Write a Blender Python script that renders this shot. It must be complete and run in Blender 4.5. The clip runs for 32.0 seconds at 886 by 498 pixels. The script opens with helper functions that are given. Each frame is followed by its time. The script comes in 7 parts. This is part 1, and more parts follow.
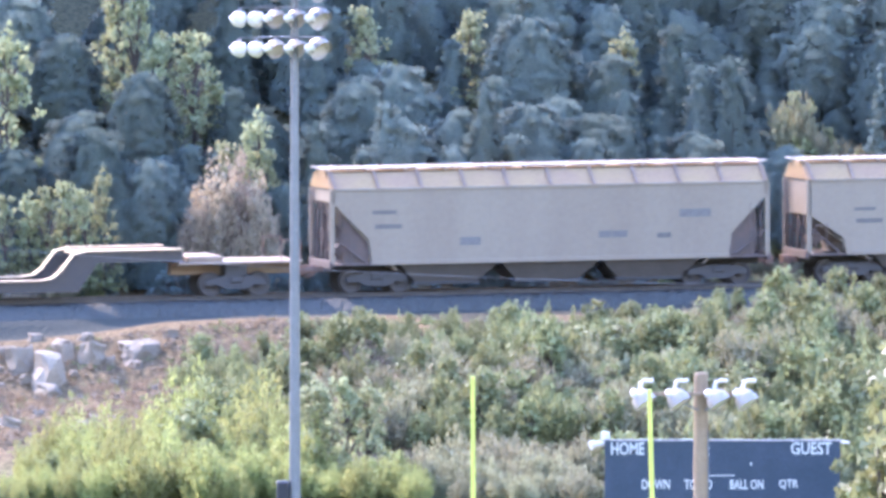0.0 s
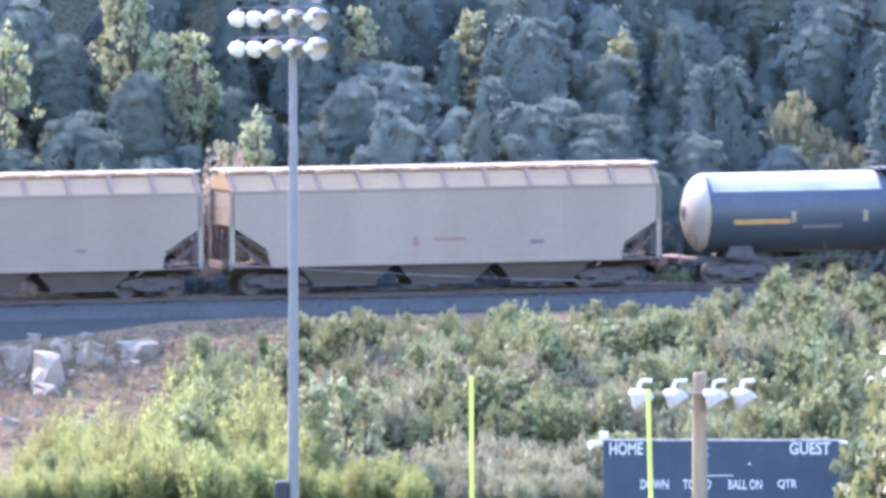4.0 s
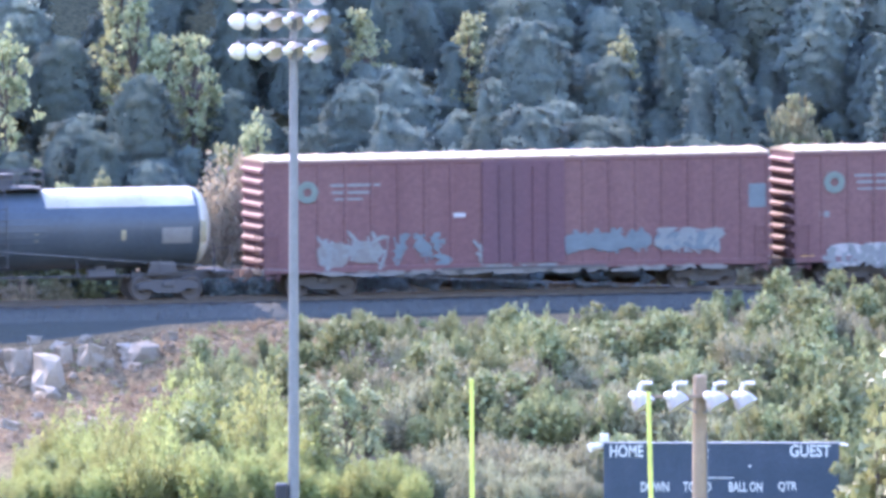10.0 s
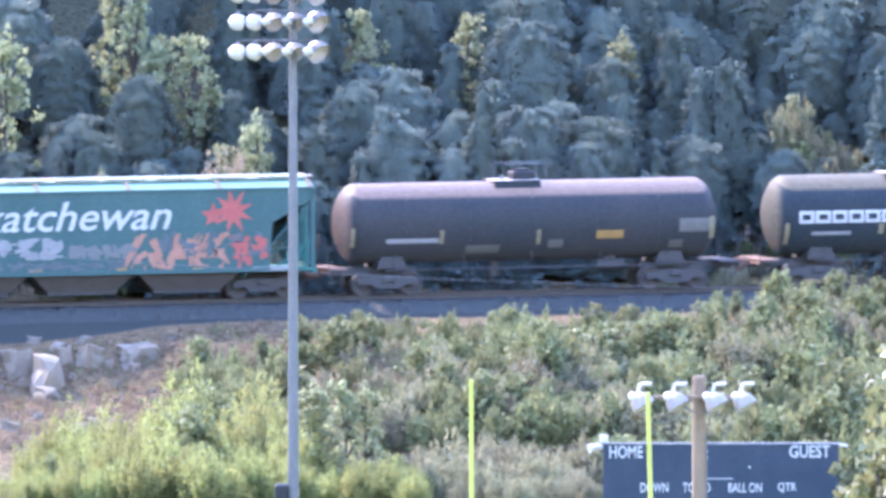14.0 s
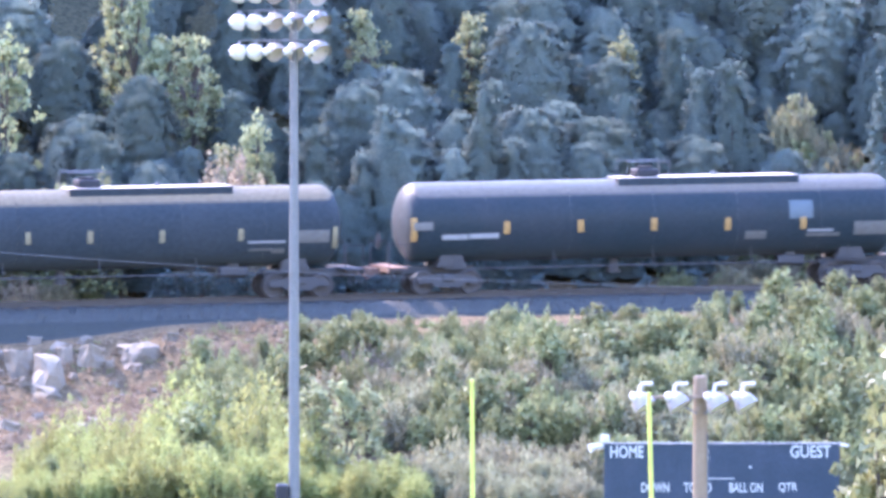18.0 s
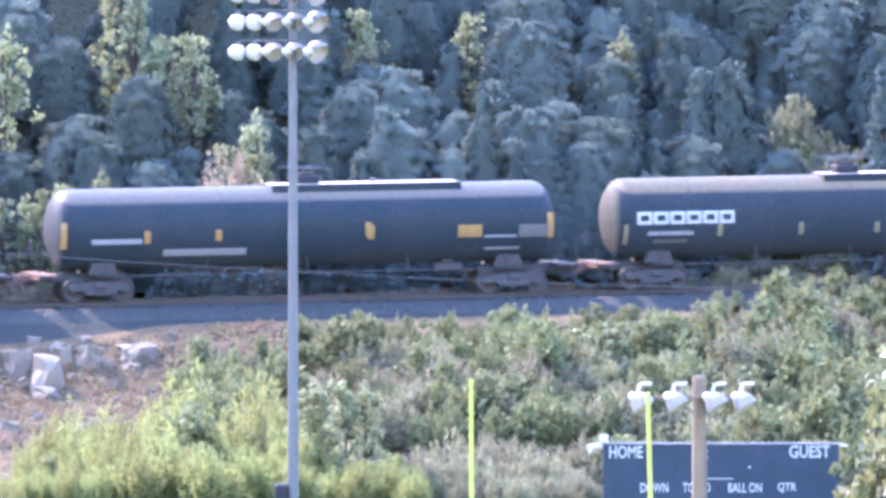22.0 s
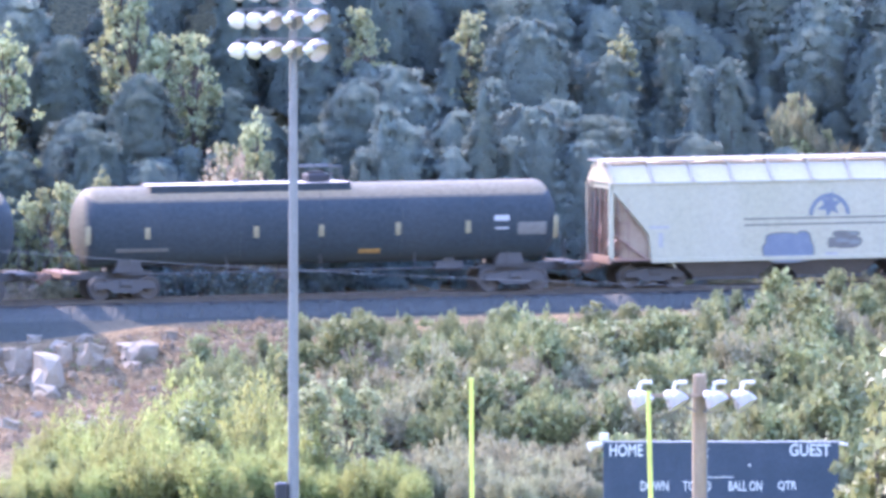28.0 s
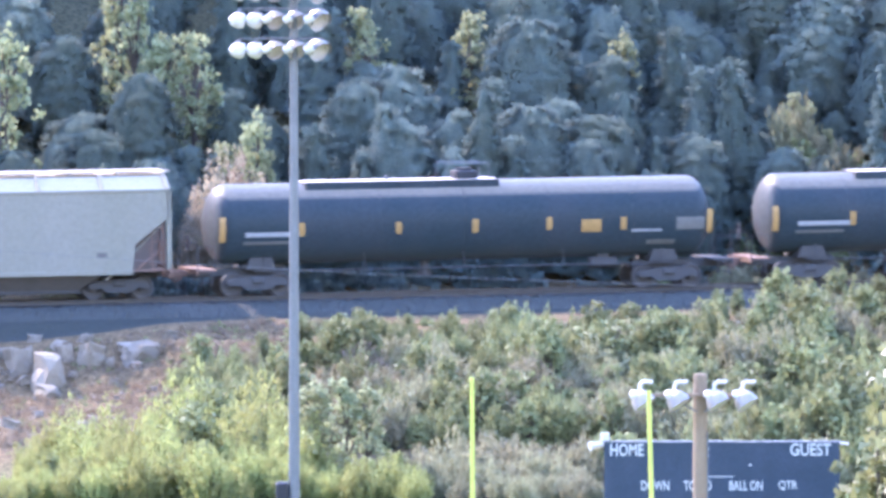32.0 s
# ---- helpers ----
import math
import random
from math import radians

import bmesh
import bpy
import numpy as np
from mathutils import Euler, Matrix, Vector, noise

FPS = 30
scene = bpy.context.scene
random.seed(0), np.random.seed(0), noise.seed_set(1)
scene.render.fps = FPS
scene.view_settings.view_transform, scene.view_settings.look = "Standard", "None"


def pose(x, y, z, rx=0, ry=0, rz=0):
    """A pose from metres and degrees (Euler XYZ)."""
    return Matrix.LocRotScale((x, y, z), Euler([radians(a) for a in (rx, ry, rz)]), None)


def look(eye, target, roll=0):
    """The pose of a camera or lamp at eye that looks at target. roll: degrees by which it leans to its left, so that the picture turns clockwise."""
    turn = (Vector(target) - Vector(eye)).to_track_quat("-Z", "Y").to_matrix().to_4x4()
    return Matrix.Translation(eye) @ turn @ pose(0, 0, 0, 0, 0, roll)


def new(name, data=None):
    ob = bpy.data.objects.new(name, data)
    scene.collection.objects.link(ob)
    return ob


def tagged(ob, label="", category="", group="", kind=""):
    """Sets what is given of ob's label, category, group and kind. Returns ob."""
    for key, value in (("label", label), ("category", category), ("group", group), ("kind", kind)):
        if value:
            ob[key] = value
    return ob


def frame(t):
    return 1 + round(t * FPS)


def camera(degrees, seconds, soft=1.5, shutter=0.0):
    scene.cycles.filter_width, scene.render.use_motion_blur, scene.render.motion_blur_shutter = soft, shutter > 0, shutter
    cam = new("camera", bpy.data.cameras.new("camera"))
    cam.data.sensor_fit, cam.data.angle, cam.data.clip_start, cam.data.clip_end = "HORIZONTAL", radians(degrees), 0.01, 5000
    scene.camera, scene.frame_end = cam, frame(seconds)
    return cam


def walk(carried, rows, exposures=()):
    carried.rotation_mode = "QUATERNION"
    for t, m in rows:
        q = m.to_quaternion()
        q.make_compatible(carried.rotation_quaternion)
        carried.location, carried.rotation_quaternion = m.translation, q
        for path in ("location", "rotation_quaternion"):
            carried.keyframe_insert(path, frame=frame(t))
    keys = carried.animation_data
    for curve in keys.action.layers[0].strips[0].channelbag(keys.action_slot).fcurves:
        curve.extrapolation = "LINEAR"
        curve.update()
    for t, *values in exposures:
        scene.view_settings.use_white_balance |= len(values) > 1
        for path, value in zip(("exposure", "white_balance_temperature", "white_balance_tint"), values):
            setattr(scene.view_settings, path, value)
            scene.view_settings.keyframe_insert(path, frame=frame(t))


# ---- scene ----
EYE = Vector((0.0, 0.0, 27.5))
cam = camera(4.363, 32.0, soft=3.4, shutter=0.2)
F = 20580.0                      # focal length in sight-line units
# small sway of the hand-steadied tripod: seconds, sideways, up-down
SWAY = [(0.0, 1.5, -3.7), (0.5, 0.6, -2.6), (1.0, 1.0, -2.2), (1.5, -0.1, -2.8), (2.0, 1.3, -5.3), (2.5, -1.6, -3.5), (3.0, -0.5, -3.1), (3.5, -1.4, -3.5), (5.5, 1.6, -3.8), (6.0, 1.7, -4.4), (6.5, 0.3, -4.1), (7.0, 0.3, -3.6), (7.5, 1.0, -2.2), (8.0, 0.3, -5.3), (8.5, 1.6, -0.1), (9.0, 1.3, 0.7), (9.5, 0.7, 0.3), (10.0, -0.4, 0.6), (10.5, 0.5, 1.2), (11.0, 1.1, 2.7), (11.5, 1.4, 0.0), (12.0, -0.5, -1.1), (12.5, -1.6, 0.7), (13.0, -1.0, 1.7), (13.5, -1.1, 4.6), (14.0, -1.3, 1.9), (14.5, 2.4, 3.5), (16.5, 0.5, 3.9), (17.0, -2.2, 2.3), (17.5, 0.1, -1.3), (18.0, 0.3, 1.8), (18.5, 0.1, 2.2), (19.0, 1.8, 2.0), (19.5, 0.5, 0.1), (20.0, 0.5, 0.5), (20.5, 0.1, 1.5), (21.0, 0.3, 2.5), (21.5, -1.6, 3.4), (22.0, -1.4, 2.0), (22.5, -2.2, 2.8), (23.0, -0.8, 0.9), (23.5, -0.3, 1.6), (24.0, 0.5, 0.5), (24.5, -0.8, 3.0), (25.0, -0.7, 1.0), (25.5, -1.2, 1.8), (27.5, -2.0, 1.6), (28.0, -0.9, -0.9), (28.5, -1.4, 0.6), (29.0, 0.1, -0.7), (29.5, 0.1, -0.3), (30.0, 0.1, -1.9), (30.5, -0.5, 0.9), (31.0, -0.1, 0.5), (31.5, 2.0, -0.1), (32.0, 0.3, -1.6)]


def aim(dx, dy, roll=0.0):
    """Camera pose for a sway of the picture by dx, dy."""
    tilt = math.degrees(math.atan(0.05)) - math.degrees(dy / F)
    return pose(EYE.x, EYE.y, EYE.z, 90 - tilt, 0, math.degrees(dx / F)) @ pose(0, 0, 0, 0, 0, roll)


# the lens closes a little while the white wagons pass
GAIN = ((0.0, 0.0, 4810), (6.0, 0.0, 4840), (7.0, -0.27, 4920), (8.0, -0.27, 4920), (9.0, -0.14, 4810), (10.0, -0.05, 4770), (14.0, -0.05, 4740), (17.0, 0.08, 4740), (19.0, 0.08, 4740), (20.0, 0.04, 4720), (25.0, 0.04, 4710), (28.0, 0.05, 4760), (29.0, -0.12, 4860), (30.0, -0.3, 4960), (31.0, -0.3, 4930), (32.0, 0.0, 4750))
walk(cam, [(t, aim(dx, dy)) for t, dx, dy in SWAY], exposures=[(t, 3.06 + d, k, 48 if 16 < t < 28.5 else 44) for t, d, k in GAIN])

# ---- light ----
ALPHA = radians(15.0)            # heading of the railway
CA, SA = math.cos(ALPHA), math.sin(ALPHA)
SUN_EL = radians(40.0)
SUN_SIDE = Vector((-0.447, 0.894))  # horizontal way to the sun along / across the railway
sun_h = Vector((SUN_SIDE.x * CA - SUN_SIDE.y * SA, SUN_SIDE.x * SA + SUN_SIDE.y * CA)).normalized()
world = bpy.data.worlds.new("sky")
scene.world = world
world.use_nodes = True
sky = world.node_tree.nodes.new("ShaderNodeTexSky")
sky.sky_type = "NISHITA"
sky.sun_disc = False
sky.sun_elevation = SUN_EL
sky.sun_rotation = math.atan2(sun_h.x, sun_h.y)
sky.air_density, sky.dust_density, sky.ozone_density = 2.8, 2.0, 3.5
back = world.node_tree.nodes["Background"]
back.inputs["Strength"].default_value = 0.15
world.node_tree.links.new(sky.outputs[0], back.inputs["Color"])
sun = new("sun", bpy.data.lights.new("sun", "SUN"))
sun.data.energy, sun.data.angle, sun.data.color = 2.3, radians(0.53), (1.0, 0.775, 0.38)
sun.matrix_world = look((sun_h.x * 100 * math.cos(SUN_EL), sun_h.y * 100 * math.cos(SUN_EL), 100 * math.sin(SUN_EL)), (0, 0, 0))


# ---- materials ----
def surf(name, col, rough=0.6, metal=0.0, var=0.18, scale=1.5, bump=0.15, dirt=None, dirt_amount=0.35, streak=False, rnd=0.0, spec=0.25, sun_tint=None):
    """Painted, worn or mineral surface: broad stains, fine grain, relief."""
    m = bpy.data.materials.new(name)
    m.use_nodes = True
    nt = m.node_tree
    N, L = nt.nodes, nt.links
    b = N["Principled BSDF"]
    tc = N.new("ShaderNodeTexCoord")
    mp = N.new("ShaderNodeMapping")
    mp.inputs["Scale"].default_value = (1, 1, 0.18) if streak else (1, 1, 1)
    L.new(tc.outputs["Object"], mp.inputs["Vector"])
    n1 = N.new("ShaderNodeTexNoise")
    n1.inputs["Scale"].default_value, n1.inputs["Detail"].default_value = scale, 6
    n2 = N.new("ShaderNodeTexNoise")
    n2.inputs["Scale"].default_value, n2.inputs["Detail"].default_value = scale * 14, 4
    L.new(mp.outputs[0], n1.inputs["Vector"])
    L.new(tc.outputs["Object"], n2.inputs["Vector"])
    r1 = N.new("ShaderNodeValToRGB")
    r1.color_ramp.elements[0].position, r1.color_ramp.elements[1].position = 0.40, 0.68
    L.new(n1.outputs["Fac"], r1.inputs["Fac"])
    d = dirt or tuple(c * 0.55 for c in col)
    mix = N.new("ShaderNodeMixRGB")
    mix.inputs["Color1"].default_value = (*col, 1)
    mix.inputs["Color2"].default_value = (*d, 1)
    mul = N.new("ShaderNodeMath")
    mul.operation = "MULTIPLY"
    mul.inputs[1].default_value = dirt_amount
    L.new(r1.outputs["Color"], mul.inputs[0])
    L.new(mul.outputs[0], mix.inputs["Fac"])
    hsv = N.new("ShaderNodeHueSaturation")
    mr = N.new("ShaderNodeMapRange")
    mr.inputs["From Min"].default_value, mr.inputs["From Max"].default_value = 0.3, 0.7
    mr.inputs["To Min"].default_value, mr.inputs["To Max"].default_value = 1 - var, 1 + var
    L.new(n2.outputs["Fac"], mr.inputs["Value"])
    if rnd:
        oi = N.new("ShaderNodeObjectInfo")
        m2 = N.new("ShaderNodeMapRange")
        m2.inputs["To Min"].default_value, m2.inputs["To Max"].default_value = 1 - rnd, 1 + rnd
        L.new(oi.outputs["Random"], m2.inputs["Value"])
        mm = N.new("ShaderNodeMath")
        mm.operation = "MULTIPLY"
        L.new(mr.outputs[0], mm.inputs[0])
        L.new(m2.outputs[0], mm.inputs[1])
        L.new(mm.outputs[0], hsv.inputs["Value"])
    else:
        L.new(mr.outputs[0], hsv.inputs["Value"])
    if sun_tint:                     # sun on the upward faces put into the colour, dull and without sheen
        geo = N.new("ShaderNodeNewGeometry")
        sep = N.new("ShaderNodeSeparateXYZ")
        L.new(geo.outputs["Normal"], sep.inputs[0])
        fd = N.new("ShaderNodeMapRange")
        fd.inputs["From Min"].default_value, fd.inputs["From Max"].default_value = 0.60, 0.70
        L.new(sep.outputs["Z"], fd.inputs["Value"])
        fx = N.new("ShaderNodeMapRange")      # and sun on the leading end
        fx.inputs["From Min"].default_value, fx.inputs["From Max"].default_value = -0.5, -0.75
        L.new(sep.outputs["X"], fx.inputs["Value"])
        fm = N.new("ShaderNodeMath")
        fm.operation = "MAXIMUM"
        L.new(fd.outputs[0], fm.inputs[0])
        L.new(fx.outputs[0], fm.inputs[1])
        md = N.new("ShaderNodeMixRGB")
        md.inputs["Color2"].default_value = (*sun_tint, 1)
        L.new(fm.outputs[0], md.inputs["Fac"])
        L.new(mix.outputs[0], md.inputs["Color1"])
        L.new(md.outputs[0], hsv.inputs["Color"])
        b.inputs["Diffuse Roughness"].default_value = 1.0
    else:
        L.new(mix.outputs[0], hsv.inputs["Color"])
    L.new(hsv.outputs[0], b.inputs["Base Color"])
    rr = N.new("ShaderNodeMapRange")
    rr.inputs["To Min"].default_value, rr.inputs["To Max"].default_value = max(0.05, rough - 0.12), min(1, rough + 0.12)
    L.new(n1.outputs["Fac"], rr.inputs["Value"])
    L.new(rr.outputs[0], b.inputs["Roughness"])
    b.inputs["Metallic"].default_value = metal
    b.inputs["Specular IOR Level"].default_value = spec
    if bump:
        bp = N.new("ShaderNodeBump")
        bp.inputs["Strength"].default_value, bp.inputs["Distance"].default_value = bump, 0.03
        L.new(n2.outputs["Fac"], bp.inputs["Height"])
        L.new(bp.outputs[0], b.inputs["Normal"])
    return m


def leaf(name, col_a, col_b, trans=0.35, rough=0.5, spec=0.5):
    """Leaves: colour varies leaf by leaf and plant by plant, some light passes through."""
    m = bpy.data.materials.new(name)
    m.use_nodes = True
    nt = m.node_tree
    N, L = nt.nodes, nt.links
    b = N["Principled BSDF"]
    geo = N.new("ShaderNodeNewGeometry")
    oi = N.new("ShaderNodeObjectInfo")
    mix = N.new("ShaderNodeMixRGB")
    mix.inputs["Color1"].default_value, mix.inputs["Color2"].default_value = (*col_a, 1), (*col_b, 1)
    L.new(geo.outputs["Random Per Island"], mix.inputs["Fac"])
    hsv = N.new("ShaderNodeHueSaturation")
    mh = N.new("ShaderNodeMapRange")
    mh.inputs["To Min"].default_value, mh.inputs["To Max"].default_value = 0.485, 0.515
    mv = N.new("ShaderNodeMapRange")
    mv.inputs["To Min"].default_value, mv.inputs["To Max"].default_value = 0.82, 1.18
    L.new(oi.outputs["Random"], mh.inputs["Value"])
    L.new(oi.outputs["Random"], mv.inputs["Value"])
    L.new(mh.outputs[0], hsv.inputs["Hue"])
    L.new(mv.outputs[0], hsv.inputs["Value"])
    L.new(mix.outputs[0], hsv.inputs["Color"])
    L.new(hsv.outputs[0], b.inputs["Base Color"])
    b.inputs["Roughness"].default_value = rough
    b.inputs["Specular IOR Level"].default_value = spec
    tr = N.new("ShaderNodeBsdfTranslucent")
    L.new(hsv.outputs[0], tr.inputs["Color"])
    ms = N.new("ShaderNodeMixShader")
    ms.inputs["Fac"].default_value = trans
    L.new(b.outputs[0], ms.inputs[1])
    L.new(tr.outputs[0], ms.inputs[2])
    L.new(ms.outputs[0], N["Material Output"].inputs["Surface"])
    return m


M = {}
# wood's leaves greyed and blued: distant haze and shade put into the colour
M["leaf_dark"] = leaf("hazy_forest_leaf", (0.108, 0.142, 0.130), (0.156, 0.194, 0.174), 0.3, 0.7, 0.1)
M["leaf_conifer"] = leaf("hazy_conifer_needles", (0.102, 0.136, 0.126), (0.148, 0.188, 0.170), 0.3, 0.7, 0.1)
M["leaf_shrub"] = leaf("shrub_leaf", (0.130, 0.146, 0.066), (0.218, 0.224, 0.098), 0.34, 0.6, 0.2)
M["leaf_willow"] = leaf("willow_leaf", (0.198, 0.216, 0.070), (0.290, 0.294, 0.104), 0.52, 0.6, 0.2)
M["leaf_dry"] = leaf("dry_brush", (0.175, 0.172, 0.098), (0.252, 0.236, 0.138), 0.38, 0.6, 0.2)
# brighter leaf copy, sunlight put into the colour of the lit crowns
M["leaf_sunlit"] = leaf("sunlit_green_leaf", (0.19, 0.21, 0.105), (0.29, 0.30, 0.165), 0.5, 0.6, 0.2)
M["leaf_brown"] = leaf("brown_brush", (0.25, 0.20, 0.135), (0.35, 0.29, 0.20), 0.5, 0.6)
M["grass_dry"] = leaf("withered_grass", (0.15, 0.115, 0.075), (0.22, 0.175, 0.115), 0.4, 0.7, 0.1)
M["leaf_yellow"] = leaf("yellow_leaf", (0.15, 0.165, 0.06), (0.25, 0.25, 0.10), 0.35, 0.5)
M["bark"] = surf("bark", (0.08, 0.065, 0.055), 0.9, var=0.3, scale=3, bump=0.6)
M["rock"] = surf("grey_rock", (0.190, 0.162, 0.122), 0.9, spec=0.1, var=0.4, scale=2.4, bump=1.0, dirt=(0.13, 0.10, 0.07), rnd=0.25)
M["chips"] = surf("stone_chips", (0.165, 0.125, 0.078), 0.9, var=0.5, scale=3.5, bump=0.3, dirt=(0.07, 0.05, 0.038), dirt_amount=0.8, spec=0.1)
M["ballast"] = surf("ballast_stone", (0.054, 0.056, 0.050), 0.9, var=0.5, scale=2.2, bump=1.0, dirt=(0.054, 0.050, 0.046), spec=0.05)
M["tie"] = surf("creosoted_wood", (0.062, 0.056, 0.050), 0.85, var=0.3, scale=3, bump=0.4, rnd=0.25, spec=0.1)
M["rail"] = surf("rail_steel", (0.066, 0.062, 0.058), 0.5, metal=0.5, var=0.2, scale=4, bump=0.1)
M["galv"] = surf("galvanised_steel", (0.14, 0.145, 0.155), 0.45, metal=0.35, var=0.1, scale=0.8, bump=0.05)
M["lampwhite"] = surf("lamp_housing_white", (0.46, 0.43, 0.41), 0.45, var=0.06, scale=4, bump=0.03, dirt_amount=0.2)
M["reflector"] = surf("spun_aluminium", (0.46, 0.42, 0.38), 0.4, metal=0.4, var=0.08, scale=6, bump=0.03)
M["lampglass"] = surf("lamp_glass", (0.40, 0.35, 0.32), 0.3, var=0.05, scale=6, bump=0.0)
M["woodpole"] = surf("weathered_pole_wood", (0.205, 0.152, 0.098), 0.85, var=0.25, scale=2.5, bump=0.5, streak=True)
M["shadegrey"] = surf("lamp_shade_grey", (0.24, 0.21, 0.185), 0.5, var=0.08, scale=5, bump=0.03)
M["visor"] = surf("lamp_visor_grey", (0.15, 0.145, 0.14), 0.5, var=0.1, scale=5, bump=0.03)
M["yellowpaint"] = surf("goal_yellow_paint", (0.42, 0.44, 0.08), 0.45, var=0.1, scale=2, bump=0.05)
M["board"] = surf("scoreboard_navy_paint", (0.022, 0.034, 0.053), 0.5, var=0.12, scale=1.2, bump=0.05, dirt=(0.05, 0.06, 0.09))
M["white"] = surf("white_lettering", (0.40, 0.405, 0.40), 0.55, var=0.08, scale=6, bump=0.02, dirt_amount=0.25)
M["black"] = surf("black_plastic", (0.03, 0.03, 0.035), 0.5, var=0.15, scale=4, bump=0.05)
M["greybox"] = surf("grey_metal_box", (0.30, 0.28, 0.28), 0.5, var=0.1, scale=4, bump=0.05)
M["cable"] = surf("weathered_cable", (0.13, 0.13, 0.125), 0.5, var=0.1, scale=3, bump=0.0)
# train paints
M["tan"] = surf("hopper_grey_beige_paint", (0.184, 0.158, 0.118), 0.6, var=0.05, scale=0.5, bump=0.04, dirt=(0.150, 0.122, 0.09), dirt_amount=0.5, streak=True, rnd=0.06)
M["pale"] = surf("hopper_pale_grey_paint", (0.248, 0.238, 0.168), 0.5, var=0.08, scale=0.5, bump=0.06, dirt=(0.31, 0.29, 0.23), dirt_amount=0.35, streak=True)
M["blue_grey"] = surf("hopper_blue_grey_paint", (0.170, 0.166, 0.130), 0.5, var=0.08, scale=0.5, bump=0.06, dirt=(0.235, 0.22, 0.19), dirt_amount=0.3, streak=True)
M["green"] = surf("hopper_green_paint", (0.036, 0.080, 0.078), 0.5, var=0.12, scale=0.6, bump=0.06, dirt=(0.06, 0.11, 0.10), dirt_amount=0.4, streak=True)
M["greenroof"] = surf("pale_green_roof", (0.13, 0.195, 0.14), 0.6, spec=0.1, var=0.12, scale=0.8, bump=0.1, dirt=(0.09, 0.18, 0.14))
M["red"] = surf("boxcar_red_paint", (0.088, 0.044, 0.045), 0.65, var=0.14, scale=0.6, bump=0.08, dirt=(0.108, 0.060, 0.056), dirt_amount=0.7, streak=True, rnd=0.08)
M["maroon"] = surf("boxcar_door_paint", (0.068, 0.037, 0.045), 0.65, var=0.12, scale=0.6, bump=0.06, dirt=(0.10, 0.045, 0.05), streak=True)
M["roofmetal"] = surf("bare_roof_metal", (0.30, 0.24, 0.165), 0.6, metal=0.0, spec=0.1, var=0.12, scale=1, bump=0.1, dirt=(0.24, 0.17, 0.115))
# the last colour of these three tank paints is their sunlit top
M["tankblack"] = surf("tank_black_paint", (0.032, 0.041, 0.048), 0.6, var=0.15, scale=0.5, bump=0.05, dirt=(0.046, 0.054, 0.060), dirt_amount=0.6, rnd=0.1, spec=0.08, sun_tint=(0.175, 0.138, 0.088))
M["tankbrown"] = surf("tank_brown_paint", (0.040, 0.044, 0.047), 0.5, var=0.15, scale=0.5, bump=0.06, dirt=(0.060, 0.056, 0.055), dirt_amount=0.6, spec=0.1, sun_tint=(0.23, 0.155, 0.115))
M["tankblue"] = surf("tank_dark_blue_paint", (0.028, 0.039, 0.046), 0.45, var=0.12, scale=0.5, bump=0.04, dirt=(0.05, 0.054, 0.062), dirt_amount=0.5, rnd=0.1, spec=0.1, sun_tint=(0.15, 0.13, 0.105))
M["tankgrey"] = surf("tank_slate_paint", (0.034, 0.043, 0.052), 0.4, var=0.10, scale=0.5, bump=0.04, dirt=(0.058, 0.068, 0.076), dirt_amount=0.4)
M["tankwhite"] = surf("tank_white_paint", (0.315, 0.295, 0.232), 0.45, var=0.06, scale=0.6, bump=0.04, dirt=(0.16, 0.13, 0.095), dirt_amount=0.55, streak=True)
M["tankred"] = surf("tank_red_band_paint", (0.125, 0.034, 0.040), 0.5, var=0.12, scale=0.6, bump=0.05, dirt=(0.105, 0.038, 0.042))
M["steel"] = surf("grimy_black_steel", (0.056, 0.056, 0.057), 0.7, var=0.22, scale=2, bump=0.2, dirt=(0.070, 0.065, 0.060), spec=0.15)
M["darksteel"] = surf("black_fittings_steel", (0.034, 0.034, 0.037), 0.7, var=0.2, scale=2, bump=0.1, spec=0.1)
# outlet bays darkened for their place under the body, shade in the colour
M["bayshade"] = surf("shaded_bay_paint", (0.085, 0.078, 0.070), 0.8, var=0.2, scale=1.5, bump=0.1, dirt=(0.06, 0.055, 0.05), spec=0.1)
M["rust"] = surf("rusty_steel", (0.16, 0.105, 0.08), 0.8, var=0.25, scale=2.5, bump=0.25, dirt=(0.18, 0.10, 0.07))
M["wheel"] = surf("worn_wheel_steel", (0.068, 0.064, 0.062), 0.55, metal=0.1, var=0.2, scale=4, bump=0.1, spec=0.15)
M["grating"] = surf("dusty_grating", (0.40, 0.36, 0.32), 0.6, metal=0.2, var=0.2, scale=6, bump=0.3)
M["yellow"] = surf("yellow_reflective_mark", (0.29, 0.18, 0.06), 0.5, var=0.1, scale=4, bump=0.0)
M["lime"] = surf("dull_yellow_placard", (0.19, 0.17, 0.105), 0.5, var=0.1, scale=4, bump=0.0)
M["mark"] = surf("faded_white_stencil", (0.26, 0.265, 0.27), 0.6, var=0.15, scale=5, bump=0.0)
M["greymark"] = surf("faded_grey_stencil", (0.118, 0.116, 0.108), 0.6, var=0.15, scale=5, bump=0.0)
M["darkmark"] = surf("dark_stencil", (0.100, 0.098, 0.088), 0.6, var=0.15, scale=5, bump=0.0)
M["faintmark"] = surf("worn_grey_stencil", (0.23, 0.225, 0.22), 0.6, var=0.15, scale=5, bump=0.0)
# end frames darkened, shade in the open wagon ends put into the colour
M["endframe"] = surf("shaded_rusty_end_frame", (0.085, 0.070, 0.062), 0.8, var=0.25, scale=2.5, bump=0.2, dirt=(0.14, 0.09, 0.07))
